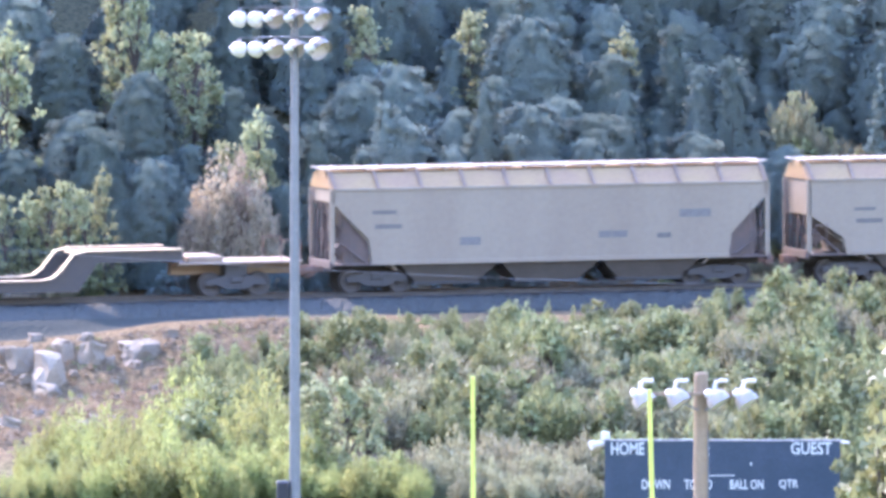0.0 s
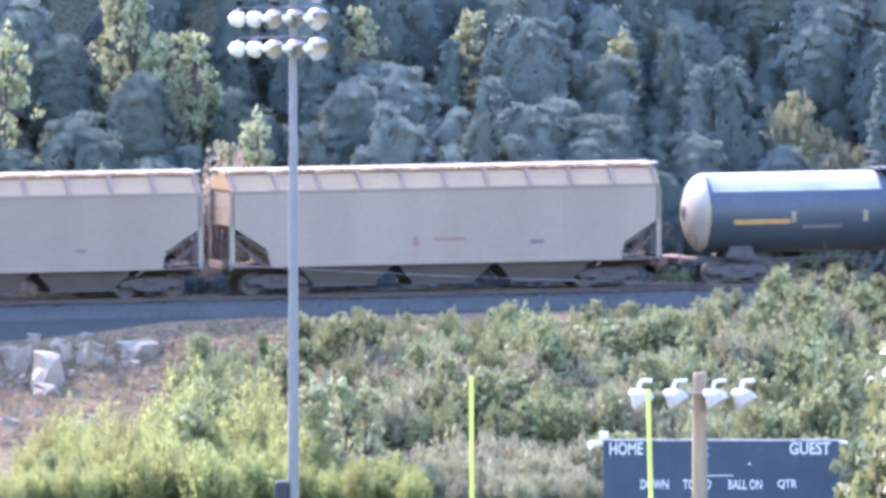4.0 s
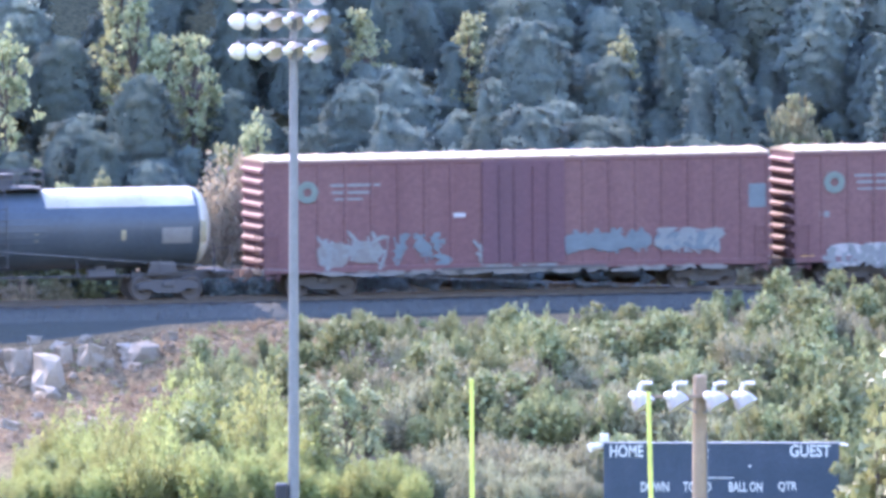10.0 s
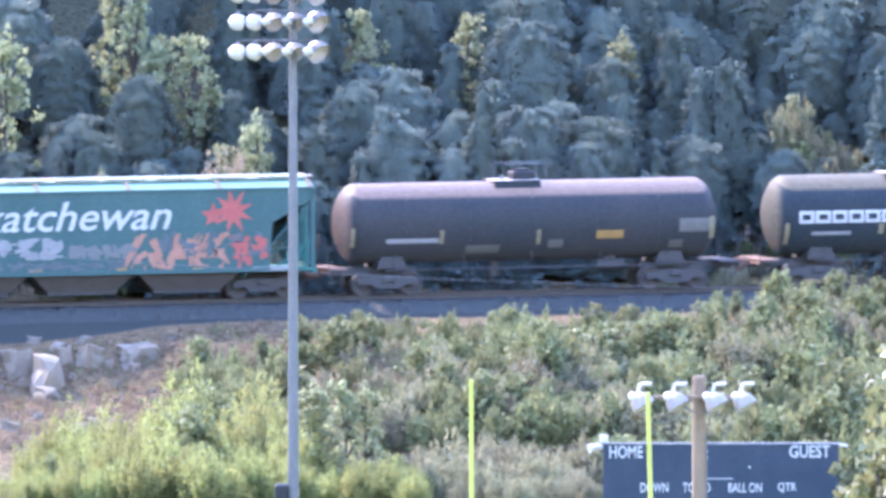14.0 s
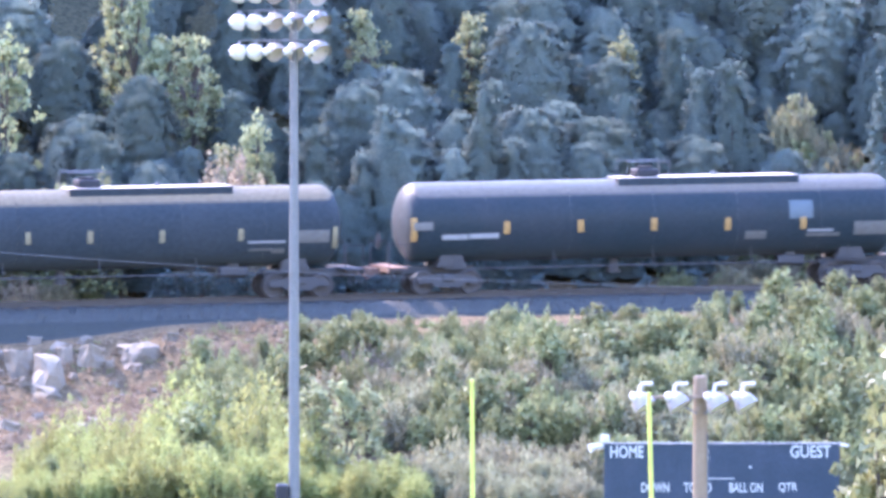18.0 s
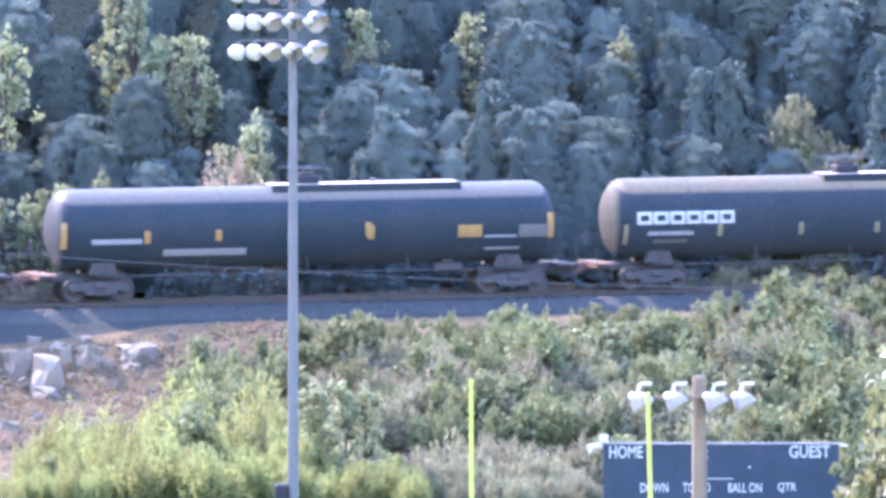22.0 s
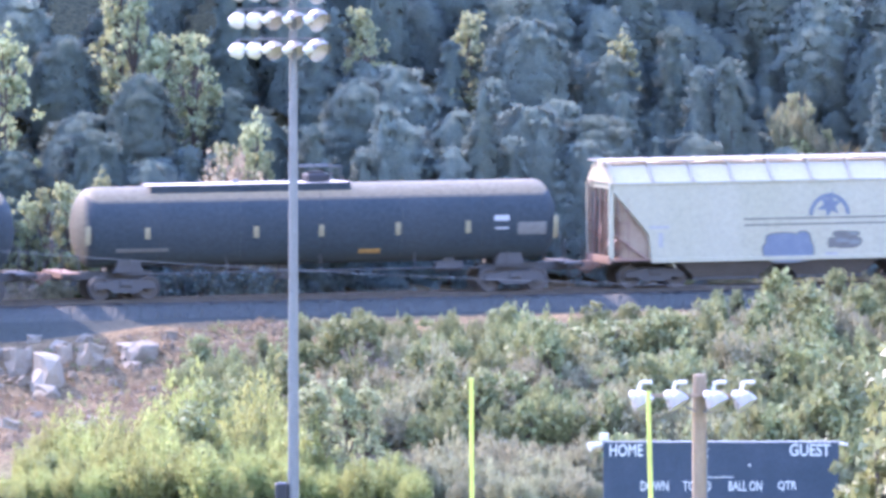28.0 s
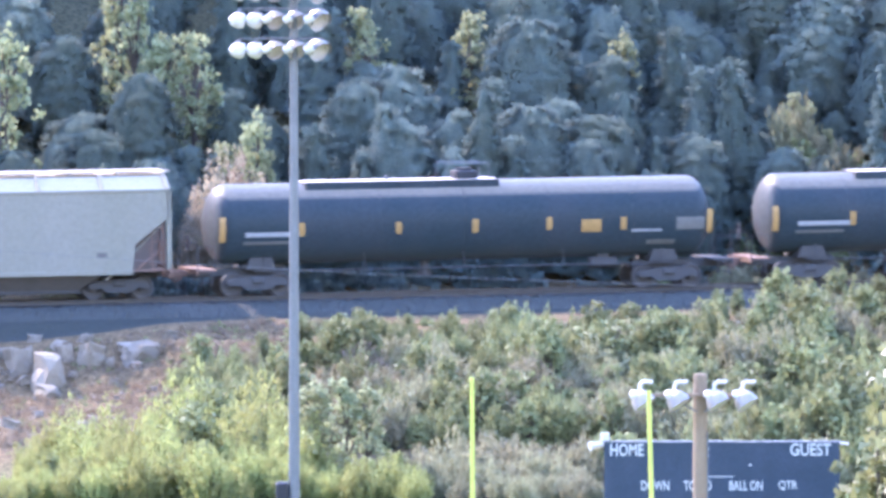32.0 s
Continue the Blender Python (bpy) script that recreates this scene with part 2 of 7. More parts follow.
M["spraypale"] = surf("pale_spray_paint", (0.125, 0.132, 0.128), 0.65, var=0.3, scale=2, bump=0.0, dirt=(0.12, 0.125, 0.13), dirt_amount=0.7)
M["sprayblue"] = surf("blue_spray_paint", (0.095, 0.112, 0.145), 0.6, var=0.2, scale=2, bump=0.0, dirt=(0.14, 0.155, 0.18))
M["spraysky"] = surf("light_blue_spray_paint", (0.086, 0.106, 0.116), 0.6, var=0.2, scale=2, bump=0.0)
M["sprayorange"] = surf("orange_spray_paint", (0.30, 0.16, 0.11), 0.6, var=0.2, scale=2, bump=0.0)
M["sprayred"] = surf("red_spray_paint", (0.32, 0.09, 0.075), 0.6, var=0.2, scale=2, bump=0.0)
M["spraywhite"] = surf("white_spray_paint", (0.215, 0.222, 0.222), 0.6, var=0.15, scale=2, bump=0.0)


# ---- mesh helpers ----
def part(name, bm, material, parent, label="", smooth=False):
    """Links a bmesh (or a mesh) as one mesh object under a thing or a part."""
    if isinstance(bm, bmesh.types.BMesh):
        me = bpy.data.meshes.new(name)
        bm.to_mesh(me)
        bm.free()
    else:
        me = bm
    if not me.materials:
        me.materials.append(material)
    if smooth:
        for p in me.polygons:
            p.use_smooth = True
    ob = new(name, me)
    ob.parent = parent
    if label:
        tagged(ob, label)
    return ob


def thing(name, m, label, category, group="", kind=""):
    ob = new(name)
    ob.empty_display_size = 0.3
    ob.matrix_basis = m
    return tagged(ob, label, category, group, kind)


def box(bm, x0, x1, y0, y1, z0, z1, bevel=0.0):
    vs = [bm.verts.new((x, y, z)) for z in (z0, z1) for y in (y0, y1) for x in (x0, x1)]
    for f in ((0, 2, 3, 1), (4, 5, 7, 6), (0, 1, 5, 4), (2, 6, 7, 3), (0, 4, 6, 2), (1, 3, 7, 5)):
        bm.faces.new([vs[i] for i in f])
    if bevel:
        es = list({e for v in vs for e in v.link_edges})
        bmesh.ops.bevel(bm, geom=es, offset=bevel, segments=1, affect="EDGES")
    return bm


def tube(bm, a, b, r0, r1=None, seg=8, caps=True):
    """A tapered round bar from a to b."""
    a, b = Vector(a), Vector(b)
    r1 = r0 if r1 is None else r1
    d = (b - a).normalized()
    u = d.orthogonal().normalized()
    w = d.cross(u)
    ra, rb = [], []
    for i in range(seg):
        t = 2 * math.pi * i / seg
        o = u * math.cos(t) + w * math.sin(t)
        ra.append(bm.verts.new(a + o * r0))
        rb.append(bm.verts.new(b + o * r1))
    for i in range(seg):
        j = (i + 1) % seg
        bm.faces.new((ra[i], ra[j], rb[j], rb[i]))
    if caps:
        bm.faces.new(ra[::-1])
        bm.faces.new(rb)
    return bm


def prism(bm, pts, y0, y1):
    """A polygon in x and z drawn out along y."""
    a = [bm.verts.new((x, y0, z)) for x, z in pts]
    b = [bm.verts.new((x, y1, z)) for x, z in pts]
    n = len(pts)
    bm.faces.new(a)
    bm.faces.new(b[::-1])
    for i in range(n):
        j = (i + 1) % n
        bm.faces.new((a[j], a[i], b[i], b[j]))
    bmesh.ops.recalc_face_normals(bm, faces=bm.faces)
    return bm


def loft(bm, sections, closed=True, caps=True):
    """Skins equal rings of points."""
    rings = [[bm.verts.new(p) for p in s] for s in sections]
    n = len(rings[0])
    for a, b in zip(rings, rings[1:]):
        for i in range(n if closed else n - 1):
            j = (i + 1) % n
            bm.faces.new((a[i], a[j], b[j], b[i]))
    if caps:
        bm.faces.new(rings[0][::-1])
        bm.faces.new(rings[-1])
    bmesh.ops.recalc_face_normals(bm, faces=bm.faces)
    return bm


def spun(bm, profile, m, seg=16):
    """A profile of (radius, height) turned about z, placed by m."""
    rings = []
    for r, z in profile:
        rings.append([bm.verts.new(m @ Vector((r * math.cos(2 * math.pi * i / seg), r * math.sin(2 * math.pi * i / seg), z))) for i in range(seg)])
    for a, b in zip(rings, rings[1:]):
        for i in range(seg):
            j = (i + 1) % seg
            bm.faces.new((a[i], a[j], b[j], b[i]))
    return bm


def lettering(text, width, height, shear=0.0, depth=0.01, bold=0.008):
    """Letters as a mesh in the x-z plane, from the origin to width, height."""
    cu = bpy.data.curves.new("lettering", "FONT")
    cu.body, cu.extrude, cu.shear, cu.resolution_u, cu.offset = text, depth / 2, shear, 3, bold
    ob = new("lettering", cu)
    dg = bpy.context.evaluated_depsgraph_get()
    me = bpy.data.meshes.new_from_object(ob.evaluated_get(dg))
    bpy.data.objects.remove(ob)
    co = np.zeros(len(me.vertices) * 3)
    me.vertices.foreach_get("co", co)
    co = co.reshape(-1, 3)
    lo, hi = co.min(0), co.max(0)
    out = np.zeros_like(co)
    out[:, 0] = (co[:, 0] - lo[0]) / (hi[0] - lo[0]) * width
    out[:, 2] = (co[:, 1] - lo[1]) / (hi[1] - lo[1]) * height
    out[:, 1] = -co[:, 2]
    me.vertices.foreach_set("co", out.ravel())
    me.materials.clear()
    me.update()
    return me


# ---- ground, railway ----
TRACK_Z, GRADE = 4.95, 0.008     # rail top where the view's middle meets the track; climb to the east


def to_world(s, n):
    """From metres along and across the railway to x, y."""
    return s * CA - n * SA, 420 + s * SA + n * CA


def to_track(x, y):
    return x * CA + (y - 420) * SA, -x * SA + (y - 420) * CA


def rail_z(s):
    return TRACK_Z + GRADE * max(-480.0, min(480.0, s))


def lerp(x, pts):
    if x <= pts[0][0]:
        return pts[0][1]
    for (a, u), (b, v) in zip(pts, pts[1:]):
        if x <= b:
            return u + (v - u) * (x - a) / (b - a)
    return pts[-1][1]


def ground_z(x, y):
    s, n = to_track(x, y)
    r = rail_z(s)
    z = lerp(n, ((-24, 0.0), (-15.5, r * 0.47 - 0.1), (-7.2, r - 0.95), (-5.6, r - 0.62), (-2.4, r - 0.58), (3.0, r - 0.58), (5.5, r - 0.45), (9, r + 0.9), (60, r + 31), (200, r + 60), (900, r + 95)))
    if -15.5 < n < -3.1 and s < -9:      # the shoulder is lower to the west
        z -= lerp(s, ((-17, 0.60), (-14, 0.38), (-11.5, 0.07), (-9, 0.0))) * min(1, (n + 15.5) / 7, (-3.1 - n) / 0.9)
    if -21 < n < -4.8 and s < -6:        # and the bare bank below it steeper
        z -= lerp(s, ((-17, 1.05), (-12, 0.9), (-9, 0.4), (-6, 0.0))) * lerp(n, ((-21, 0.0), (-13, 1.0), (-9, 1.0), (-4.8, 0.0)))
    if -23 < n < -5.5:
        w = min(1, (n + 23) / 5, (-5.5 - n) / 1.5)
        z += w * (0.42 * noise.noise((x * 0.35, y * 0.35, 0)) + 0.22 * noise.noise((x * 1.3, y * 1.3, 3)) + 0.08 * noise.noise((x * 3.1, y * 3.1, 5)))
    elif n > 5.5:
        z += min(1, (n - 5.5) / 4) * 0.6 * noise.noise((x * 0.2, y * 0.2, 7))
    if y < 175:                  # the hillside from which one looks down
        t = max(0.0, min(1.0, (y - 5) / 170))
        z = max(z, 0) * t + 25.9 * (0.5 + 0.5 * math.cos(math.pi * t)) if n < -24 else z
    return z


def steps(lo, hi, fine_lo, fine_hi, fine, grow=1.35):
    out = list(np.arange(fine_lo, fine_hi + 1e-6, fine))
    d, v = fine, fine_hi
    while v < hi:
        d *= grow
        v += d
        out.append(min(v, hi))
    d, v = fine, fine_lo
    while v > lo:
        d *= grow
        v -= d
        out.insert(0, max(v, lo))
    return out


def ground_material():
    m = bpy.data.materials.new("earth_and_grass")
    m.use_nodes = True
    nt = m.node_tree
    N, L = nt.nodes, nt.links
    b = N["Principled BSDF"]
    tc = N.new("ShaderNodeTexCoord")
    n1, n2, n3 = (N.new("ShaderNodeTexNoise") for _ in range(3))
    for n, sc, de in ((n1, 0.5, 6), (n2, 6.0, 6), (n3, 30.0, 3)):
        n.inputs["Scale"].default_value, n.inputs["Detail"].default_value = sc, de
        L.new(tc.outputs["Object"], n.inputs["Vector"])
    ramp = N.new("ShaderNodeValToRGB")
    e = ramp.color_ramp.elements
    e[0].position, e[0].color = 0.33, (0.056, 0.041, 0.023, 1)
    e[1].position, e[1].color = 0.70, (0.165, 0.119, 0.062, 1)
    L.new(n2.outputs["Fac"], ramp.inputs["Fac"])
    grass = N.new("ShaderNodeValToRGB")
    g = grass.color_ramp.elements
    g[0].position, g[0].color = 0.3, (0.05, 0.09, 0.03, 1)
    g[1].position, g[1].color = 0.7, (0.16, 0.17, 0.07, 1)
    L.new(n2.outputs["Fac"], grass.inputs["Fac"])
    duff = N.new("ShaderNodeValToRGB")
    g = duff.color_ramp.elements
    g[0].position, g[0].color = 0.3, (0.045, 0.045, 0.028, 1)
    g[1].position, g[1].color = 0.7, (0.12, 0.11, 0.06, 1)
    L.new(n2.outputs["Fac"], duff.inputs["Fac"])
    mp = N.new("ShaderNodeMapping")      # distance across the railway
    mp.vector_type = "TEXTURE"
    mp.inputs["Location"].default_value = (0, 420, 0)
    mp.inputs["Rotation"].default_value = (0, 0, ALPHA)
    L.new(tc.outputs["Object"], mp.inputs["Vector"])
    sep = N.new("ShaderNodeSeparateXYZ")
    L.new(mp.outputs[0], sep.inputs[0])
    wob = N.new("ShaderNodeMath")
    wob.operation = "MULTIPLY_ADD"
    wob.inputs[1].default_value = 5.0
    L.new(n1.outputs["Fac"], wob.inputs[0])
    L.new(sep.outputs["Y"], wob.inputs[2])
    f1 = N.new("ShaderNodeMapRange")
    f1.inputs["From Min"].default_value, f1.inputs["From Max"].default_value = -25.0, -19.0
    f2 = N.new("ShaderNodeMapRange")
    f2.inputs["From Min"].default_value, f2.inputs["From Max"].default_value = 8.5, 11.0
    L.new(wob.outputs[0], f1.inputs["Value"])
    L.new(wob.outputs[0], f2.inputs["Value"])
    m1, m2 = N.new("ShaderNodeMixRGB"), N.new("ShaderNodeMixRGB")
    L.new(f1.outputs[0], m1.inputs["Fac"])
    L.new(grass.outputs[0], m1.inputs["Color1"])
    L.new(ramp.outputs[0], m1.inputs["Color2"])
    L.new(f2.outputs[0], m2.inputs["Fac"])
    L.new(m1.outputs[0], m2.inputs["Color1"])
    L.new(duff.outputs[0], m2.inputs["Color2"])
    f3 = N.new("ShaderNodeMapRange")     # dark band beside the stone bed, the train's shade put into the ground colour
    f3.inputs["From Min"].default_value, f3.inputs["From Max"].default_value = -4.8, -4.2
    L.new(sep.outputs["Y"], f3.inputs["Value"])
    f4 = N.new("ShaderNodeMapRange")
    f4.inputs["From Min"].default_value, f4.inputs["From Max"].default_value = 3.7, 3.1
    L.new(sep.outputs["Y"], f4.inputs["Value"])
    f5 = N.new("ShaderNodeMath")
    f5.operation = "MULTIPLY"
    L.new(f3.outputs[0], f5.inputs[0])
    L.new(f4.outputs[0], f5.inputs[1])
    shade_ramp = N.new("ShaderNodeValToRGB")
    g = shade_ramp.color_ramp.elements
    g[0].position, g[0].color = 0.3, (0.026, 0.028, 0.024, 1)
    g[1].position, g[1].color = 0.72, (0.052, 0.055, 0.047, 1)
    L.new(n3.outputs["Fac"], shade_ramp.inputs["Fac"])
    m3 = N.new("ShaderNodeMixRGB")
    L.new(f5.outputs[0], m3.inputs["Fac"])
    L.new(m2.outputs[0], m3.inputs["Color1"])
    L.new(shade_ramp.outputs[0], m3.inputs["Color2"])
    L.new(m3.outputs[0], b.inputs["Base Color"])
    b.inputs["Roughness"].default_value = 0.95
    b.inputs["Specular IOR Level"].default_value = 0.05
    bp = N.new("ShaderNodeBump")
    bp.inputs["Strength"].default_value, bp.inputs["Distance"].default_value = 0.8, 0.12
    L.new(n2.outputs["Fac"], bp.inputs["Height"])
    L.new(bp.outputs[0], b.inputs["Normal"])
    return m


def build_ground():
    ss = steps(-2600, 2600, -26, 26, 0.4)
    nn = steps(-2600, 2600, -28, 14, 0.35, 1.25)
    verts = []
    for n in nn:
        for s in ss:
            x, y = to_world(s, n)
            verts.append((x, y, ground_z(x, y)))
    w = len(ss)
    faces = [(j * w + i, j * w + i + 1, (j + 1) * w + i + 1, (j + 1) * w + i) for j in range(len(nn) - 1) for i in range(w - 1)]
    me = bpy.data.meshes.new("ground")
    me.from_pydata(verts, [], faces)
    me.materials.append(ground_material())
    for p in me.polygons:
        p.use_smooth = True
    tagged(new("ground", me), "brown earth bank, grass flat and wooded hillside", "ground", kind="structure")


build_ground()


def track_pose(s):
    x, y = to_world(s, 0)
    return pose(x, y, rail_z(s)) @ Matrix.Rotation(ALPHA, 4, "Z") @ Matrix.Rotation(-math.atan(GRADE), 4, "Y")


def build_track():
    # stone bed, rough on top
    rng = np.random.default_rng(4)
    ss = steps(-480, 480, -24, 24, 0.16, 1.3)
    prof = [(-3.1, -0.75), (-2.75, -0.52), (-2.35, -0.36), (-1.95, -0.22), (-1.6, -0.17), (-1.2, -0.17), (-0.72, -0.18), (0, -0.17), (0.72, -0.18), (1.2, -0.17), (1.6, -0.17), (2.1, -0.25), (2.6, -0.48), (3.1, -0.75)]
    verts, faces = [], []
    for s in ss:
        for n, dz in prof:
            j = rng.normal(0, 0.03, 3)
            x, y = to_world(s + j[0], n + j[1])
            verts.append((x, y, rail_z(s) + dz + j[2] * 0.8))
    w = len(prof)
    for i in range(len(ss) - 1):
        for k in range(w - 1):
            faces.append((i * w + k, (i + 1) * w + k, (i + 1) * w + k + 1, i * w + k + 1))
    me = bpy.data.meshes.new("track_bed")
    me.from_pydata(verts, [], faces)
    me.materials.append(M["ballast"])
    bed = tagged(new("track_bed", me), "grey crushed stone railway bed along the bank", "track bed", kind="structure")
    # rails
    sec = [(-0.07, -0.17), (0.07, -0.17), (0.07, -0.155), (0.012, -0.13), (0.012, -0.04), (0.036, -0.03), (0.036, 0.0), (-0.036, 0.0), (-0.036, -0.03), (-0.012, -0.04), (-0.012, -0.13), (-0.07, -0.155)]
    for off in (-0.755, 0.755):
        bm = bmesh.new()
        rings = []
        for s in np.linspace(-480, 480, 49):
            ring = []
            for n, dz in sec:
                x, y = to_world(s, off + n)
                ring.append((x, y, rail_z(s) + dz))
            rings.append(ring)
        loft(bm, rings)
        r = part("rail", bm, M["rail"], None, "steel rail with a worn bright head")
        tagged(r, category="rail", group="rails of the track", kind="structure")
    # sleepers: those near the view singly, the rest joined
    bm = bmesh.new()
    box(bm, -0.115, 0.115, -1.3, 1.3, -0.33, -0.155, 0.012)
    tie = bpy.data.meshes.new("sleeper")
    bm.to_mesh(tie)
    bm.free()
    tie.materials.append(M["tie"])
    for i in range(-45, 46):
        ob = new("sleeper", tie)
        ob.parent = bed
        ob.matrix_basis = track_pose(i * 0.55) @ pose(0, random.uniform(-0.03, 0.03), 0, 0, 0, random.uniform(-1, 1))
    bm = bmesh.new()
    for i in range(-860, 861):
        if abs(i) > 45:
            m = track_pose(i * 0.55)
            vs = [bm.verts.new(m @ Vector((x, y, z))) for z in (-0.33, -0.155) for y in (-1.3, 1.3) for x in (-0.115, 0.115)]
            for f in ((4, 5, 7, 6), (0, 1, 5, 4), (2, 6, 7, 3), (0, 4, 6, 2), (1, 3, 7, 5)):
                bm.faces.new([vs[k] for k in f])
    far = part("far_sleepers", bm, M["tie"], bed)
    tagged(far, kind="stuff")


build_track()


# ---- the train ----
CACHE = {}


def cached(key, build):
    if key not in CACHE:
        bm = bmesh.new()
        build(bm)
        me = bpy.data.meshes.new(key)
        bm.to_mesh(me)
        bm.free()
        CACHE[key] = me
    return CACHE[key]


def shape_wheelset(bm):
    tube(bm, (0, -0.95, 0), (0, 0.95, 0), 0.075, seg=10)
    for sgn in (-1, 1):
        y = sgn * 0.755
        prof = [(0.06, -0.09), (0.15, -0.08), (0.17, -0.02), (0.33, -0.015), (0.35, -0.065), (0.42, -0.065), (0.425, 0.02), (0.45, 0.045), (0.45, 0.068), (0.35, 0.068), (0.33, 0.03), (0.17, 0.03), (0.06, 0.06)]
        spun(bm, prof, Matrix.Translation((0, y, 0)) @ Matrix.Rotation(sgn * math.pi / 2, 4, "X"), 20)


def shape_frame(bm):
    prism(bm, [(-1.12, 0.58), (-1.12, 0.40), (-0.70, 0.42), (-0.42, 0.26), (0.42, 0.26), (0.70, 0.42), (1.12, 0.40), (1.12, 0.58), (0.45, 0.74), (-0.45, 0.74)], -0.07, 0.07)
    for x in (-0.22, 0, 0.22):
        tube(bm, (x, 0, 0.3), (x, 0, 0.62), 0.085, seg=8)


def shape_bolster(bm):
    box(bm, -0.22, 0.22, -1.15, 1.15, 0.48, 0.72, 0.04)
    tube(bm, (0, 0, 0.7), (0, 0, 0.86), 0.24, seg=12)
    for x in (-0.55, 0.55):
        box(bm, x - 0.06, x + 0.06, -0.85, 0.85, 0.32, 0.44, 0.02)


def shape_coupler(bm):
    box(bm, -0.62, 0.25, -0.11, 0.11, 0.74, 0.96, 0.02)
    prism(bm, [(0.2, 0.70), (0.55, 0.70), (0.55, 1.0), (0.2, 1.0)], -0.17, 0.06)
    box(bm, 0.3, 0.52, 0.05, 0.2, 0.74, 0.96, 0.03)
    tube(bm, (0.25, 0.25, 0.75), (0.55, 0.2, 0.55), 0.03, seg=6)


def bent(bm, pts, r, seg=6):
    """A bent round bar through the points."""
    rings = []
    pts = [Vector(q) for q in pts]
    for i, q in enumerate(pts):
        d = (pts[min(i + 1, len(pts) - 1)] - pts[max(i - 1, 0)]).normalized()
        u = d.cross(Vector((0.21, 0.97, 0.13))).normalized()
        w = d.cross(u)
        rings.append([q + (u * math.cos(2 * math.pi * k / seg) + w * math.sin(2 * math.pi * k / seg)) * r for k in range(seg)])
    loft(bm, rings)


def truck(car, x):
    tr = part("truck", cached("truck", shape_bolster), M["steel"], car)
    tr.location = (x, 0, 0)
    for y in (-1.0, 1.0):
        f = part("side_frame", cached("side_frame", shape_frame), M["steel"], tr)
        f.location = (0, y, 0)
    for dx in (-0.89, 0.89):
        w = part("wheelset", cached("wheelset", shape_wheelset), M["wheel"], tr, smooth=False)
        w.location = (dx, 0, 0.42)


def couplers(car, half, reach):
    for sgn in (-1, 1):
        c = part("coupler", cached("coupler", shape_coupler), M["rust"], car, "rusty knuckle coupler")
        c.matrix_basis = pose(sgn * (half + reach - 0.55), 0, 0, 0, 0, 0 if sgn > 0 else 180)


def ladder(car, x, y, z0, z1, mat, width=0.42, along=True, name="ladder"):
    """Two stiles with rungs, flat against a side (along) or an end."""
    bm = bmesh.new()
    h = width / 2
    a = (lambda d, z: (x + d, y, z)) if along else (lambda d, z: (x, y + d, z))
    for d in (-h, h):
        tube(bm, a(d, z0), a(d, z1), 0.022, seg=5)
    k = max(2, int((z1 - z0) / 0.34))
    for i in range(k):
        z = z0 + 0.12 + i * (z1 - z0 - 0.2) / (k - 1)
        tube(bm, a(-h, z), a(h, z), 0.018, seg=5)
    return part(name, bm, mat, car)


def wheel_brake(car, x, y, z, mat):
    bm = bmesh.new()
    for i in range(14):
        a, b = 2 * math.pi * i / 14, 2 * math.pi * (i + 1) / 14
        tube(bm, (x, y + 0.27 * math.cos(a), z + 0.27 * math.sin(a)), (x, y + 0.27 * math.cos(b), z + 0.27 * math.sin(b)), 0.02, seg=5, caps=False)
    for i in range(4):
        a = math.pi * i / 4 + 0.3
        tube(bm, (x, y - 0.27 * math.cos(a), z - 0.27 * math.sin(a)), (x, y + 0.27 * math.cos(a), z + 0.27 * math.sin(a)), 0.014, seg=5)
    tube(bm, (x, y, z), (x + 0.2 * (1 if x < 0 else -1), y, z), 0.03, seg=6)
    part("brake_wheel", bm, mat, car)


def bars(car, rows, y, mat, name="marking", label=""):
    """Flat painted bars on a straight side: (x, z, width, height)."""
    for x, z, w, h in rows:
        bm = bmesh.new()
        box(bm, x - w / 2, x + w / 2, y - 0.008, y + 0.002, z - h / 2, z + h / 2)
        part(name, bm, mat, car, label)


def graffiti(car, x0, x1, z0, z1, y, mat, count, seed, thick=0.13, label=""):
    """A spray-painted piece: bent overlapping strokes side by side, letter-like but no letters."""
    rng = random.Random(seed)
    w = (x1 - x0) / count
    for i in range(count):
        cx = x0 + (i + 0.5) * w
        for k in range(7):
            bm = bmesh.new()
            a = Vector((cx + rng.uniform(-0.55, 0.1) * w, 0, rng.uniform(z0, z1)))
            b = Vector((cx + rng.uniform(-0.1, 0.55) * w, 0, rng.uniform(z0, z1)))
            c = (a + b) / 2 + Vector((rng.uniform(-0.3, 0.3) * w, 0, rng.uniform(-0.3, 0.3) * (z1 - z0)))
            off = y - 0.004 - 0.0012 * ((i * 7 + k) % 9)
            pts = [a * (1 - t) ** 2 + c * 2 * t * (1 - t) + b * t * t for t in (0, 0.2, 0.4, 0.6, 0.8, 1)]
            prev = None
            for j, p in enumerate(pts):
                d = (pts[min(j + 1, 5)] - pts[max(j - 1, 0)])
                d = Vector((-d.z, 0, d.x)).normalized() * thick * 0.95 * (0.7 + 0.5 * math.sin(j * 1.1 + k))
                q = [Vector((v.x, off, min(max(v.z, z0), z1))) for v in (p - d, p + d)]
                cur = [bm.verts.new(v) for v in q]
                if prev:
                    bm.faces.new((prev[0], cur[0], cur[1], prev[1]))
                prev = cur
            part("graffiti", bm, mat, car, label)


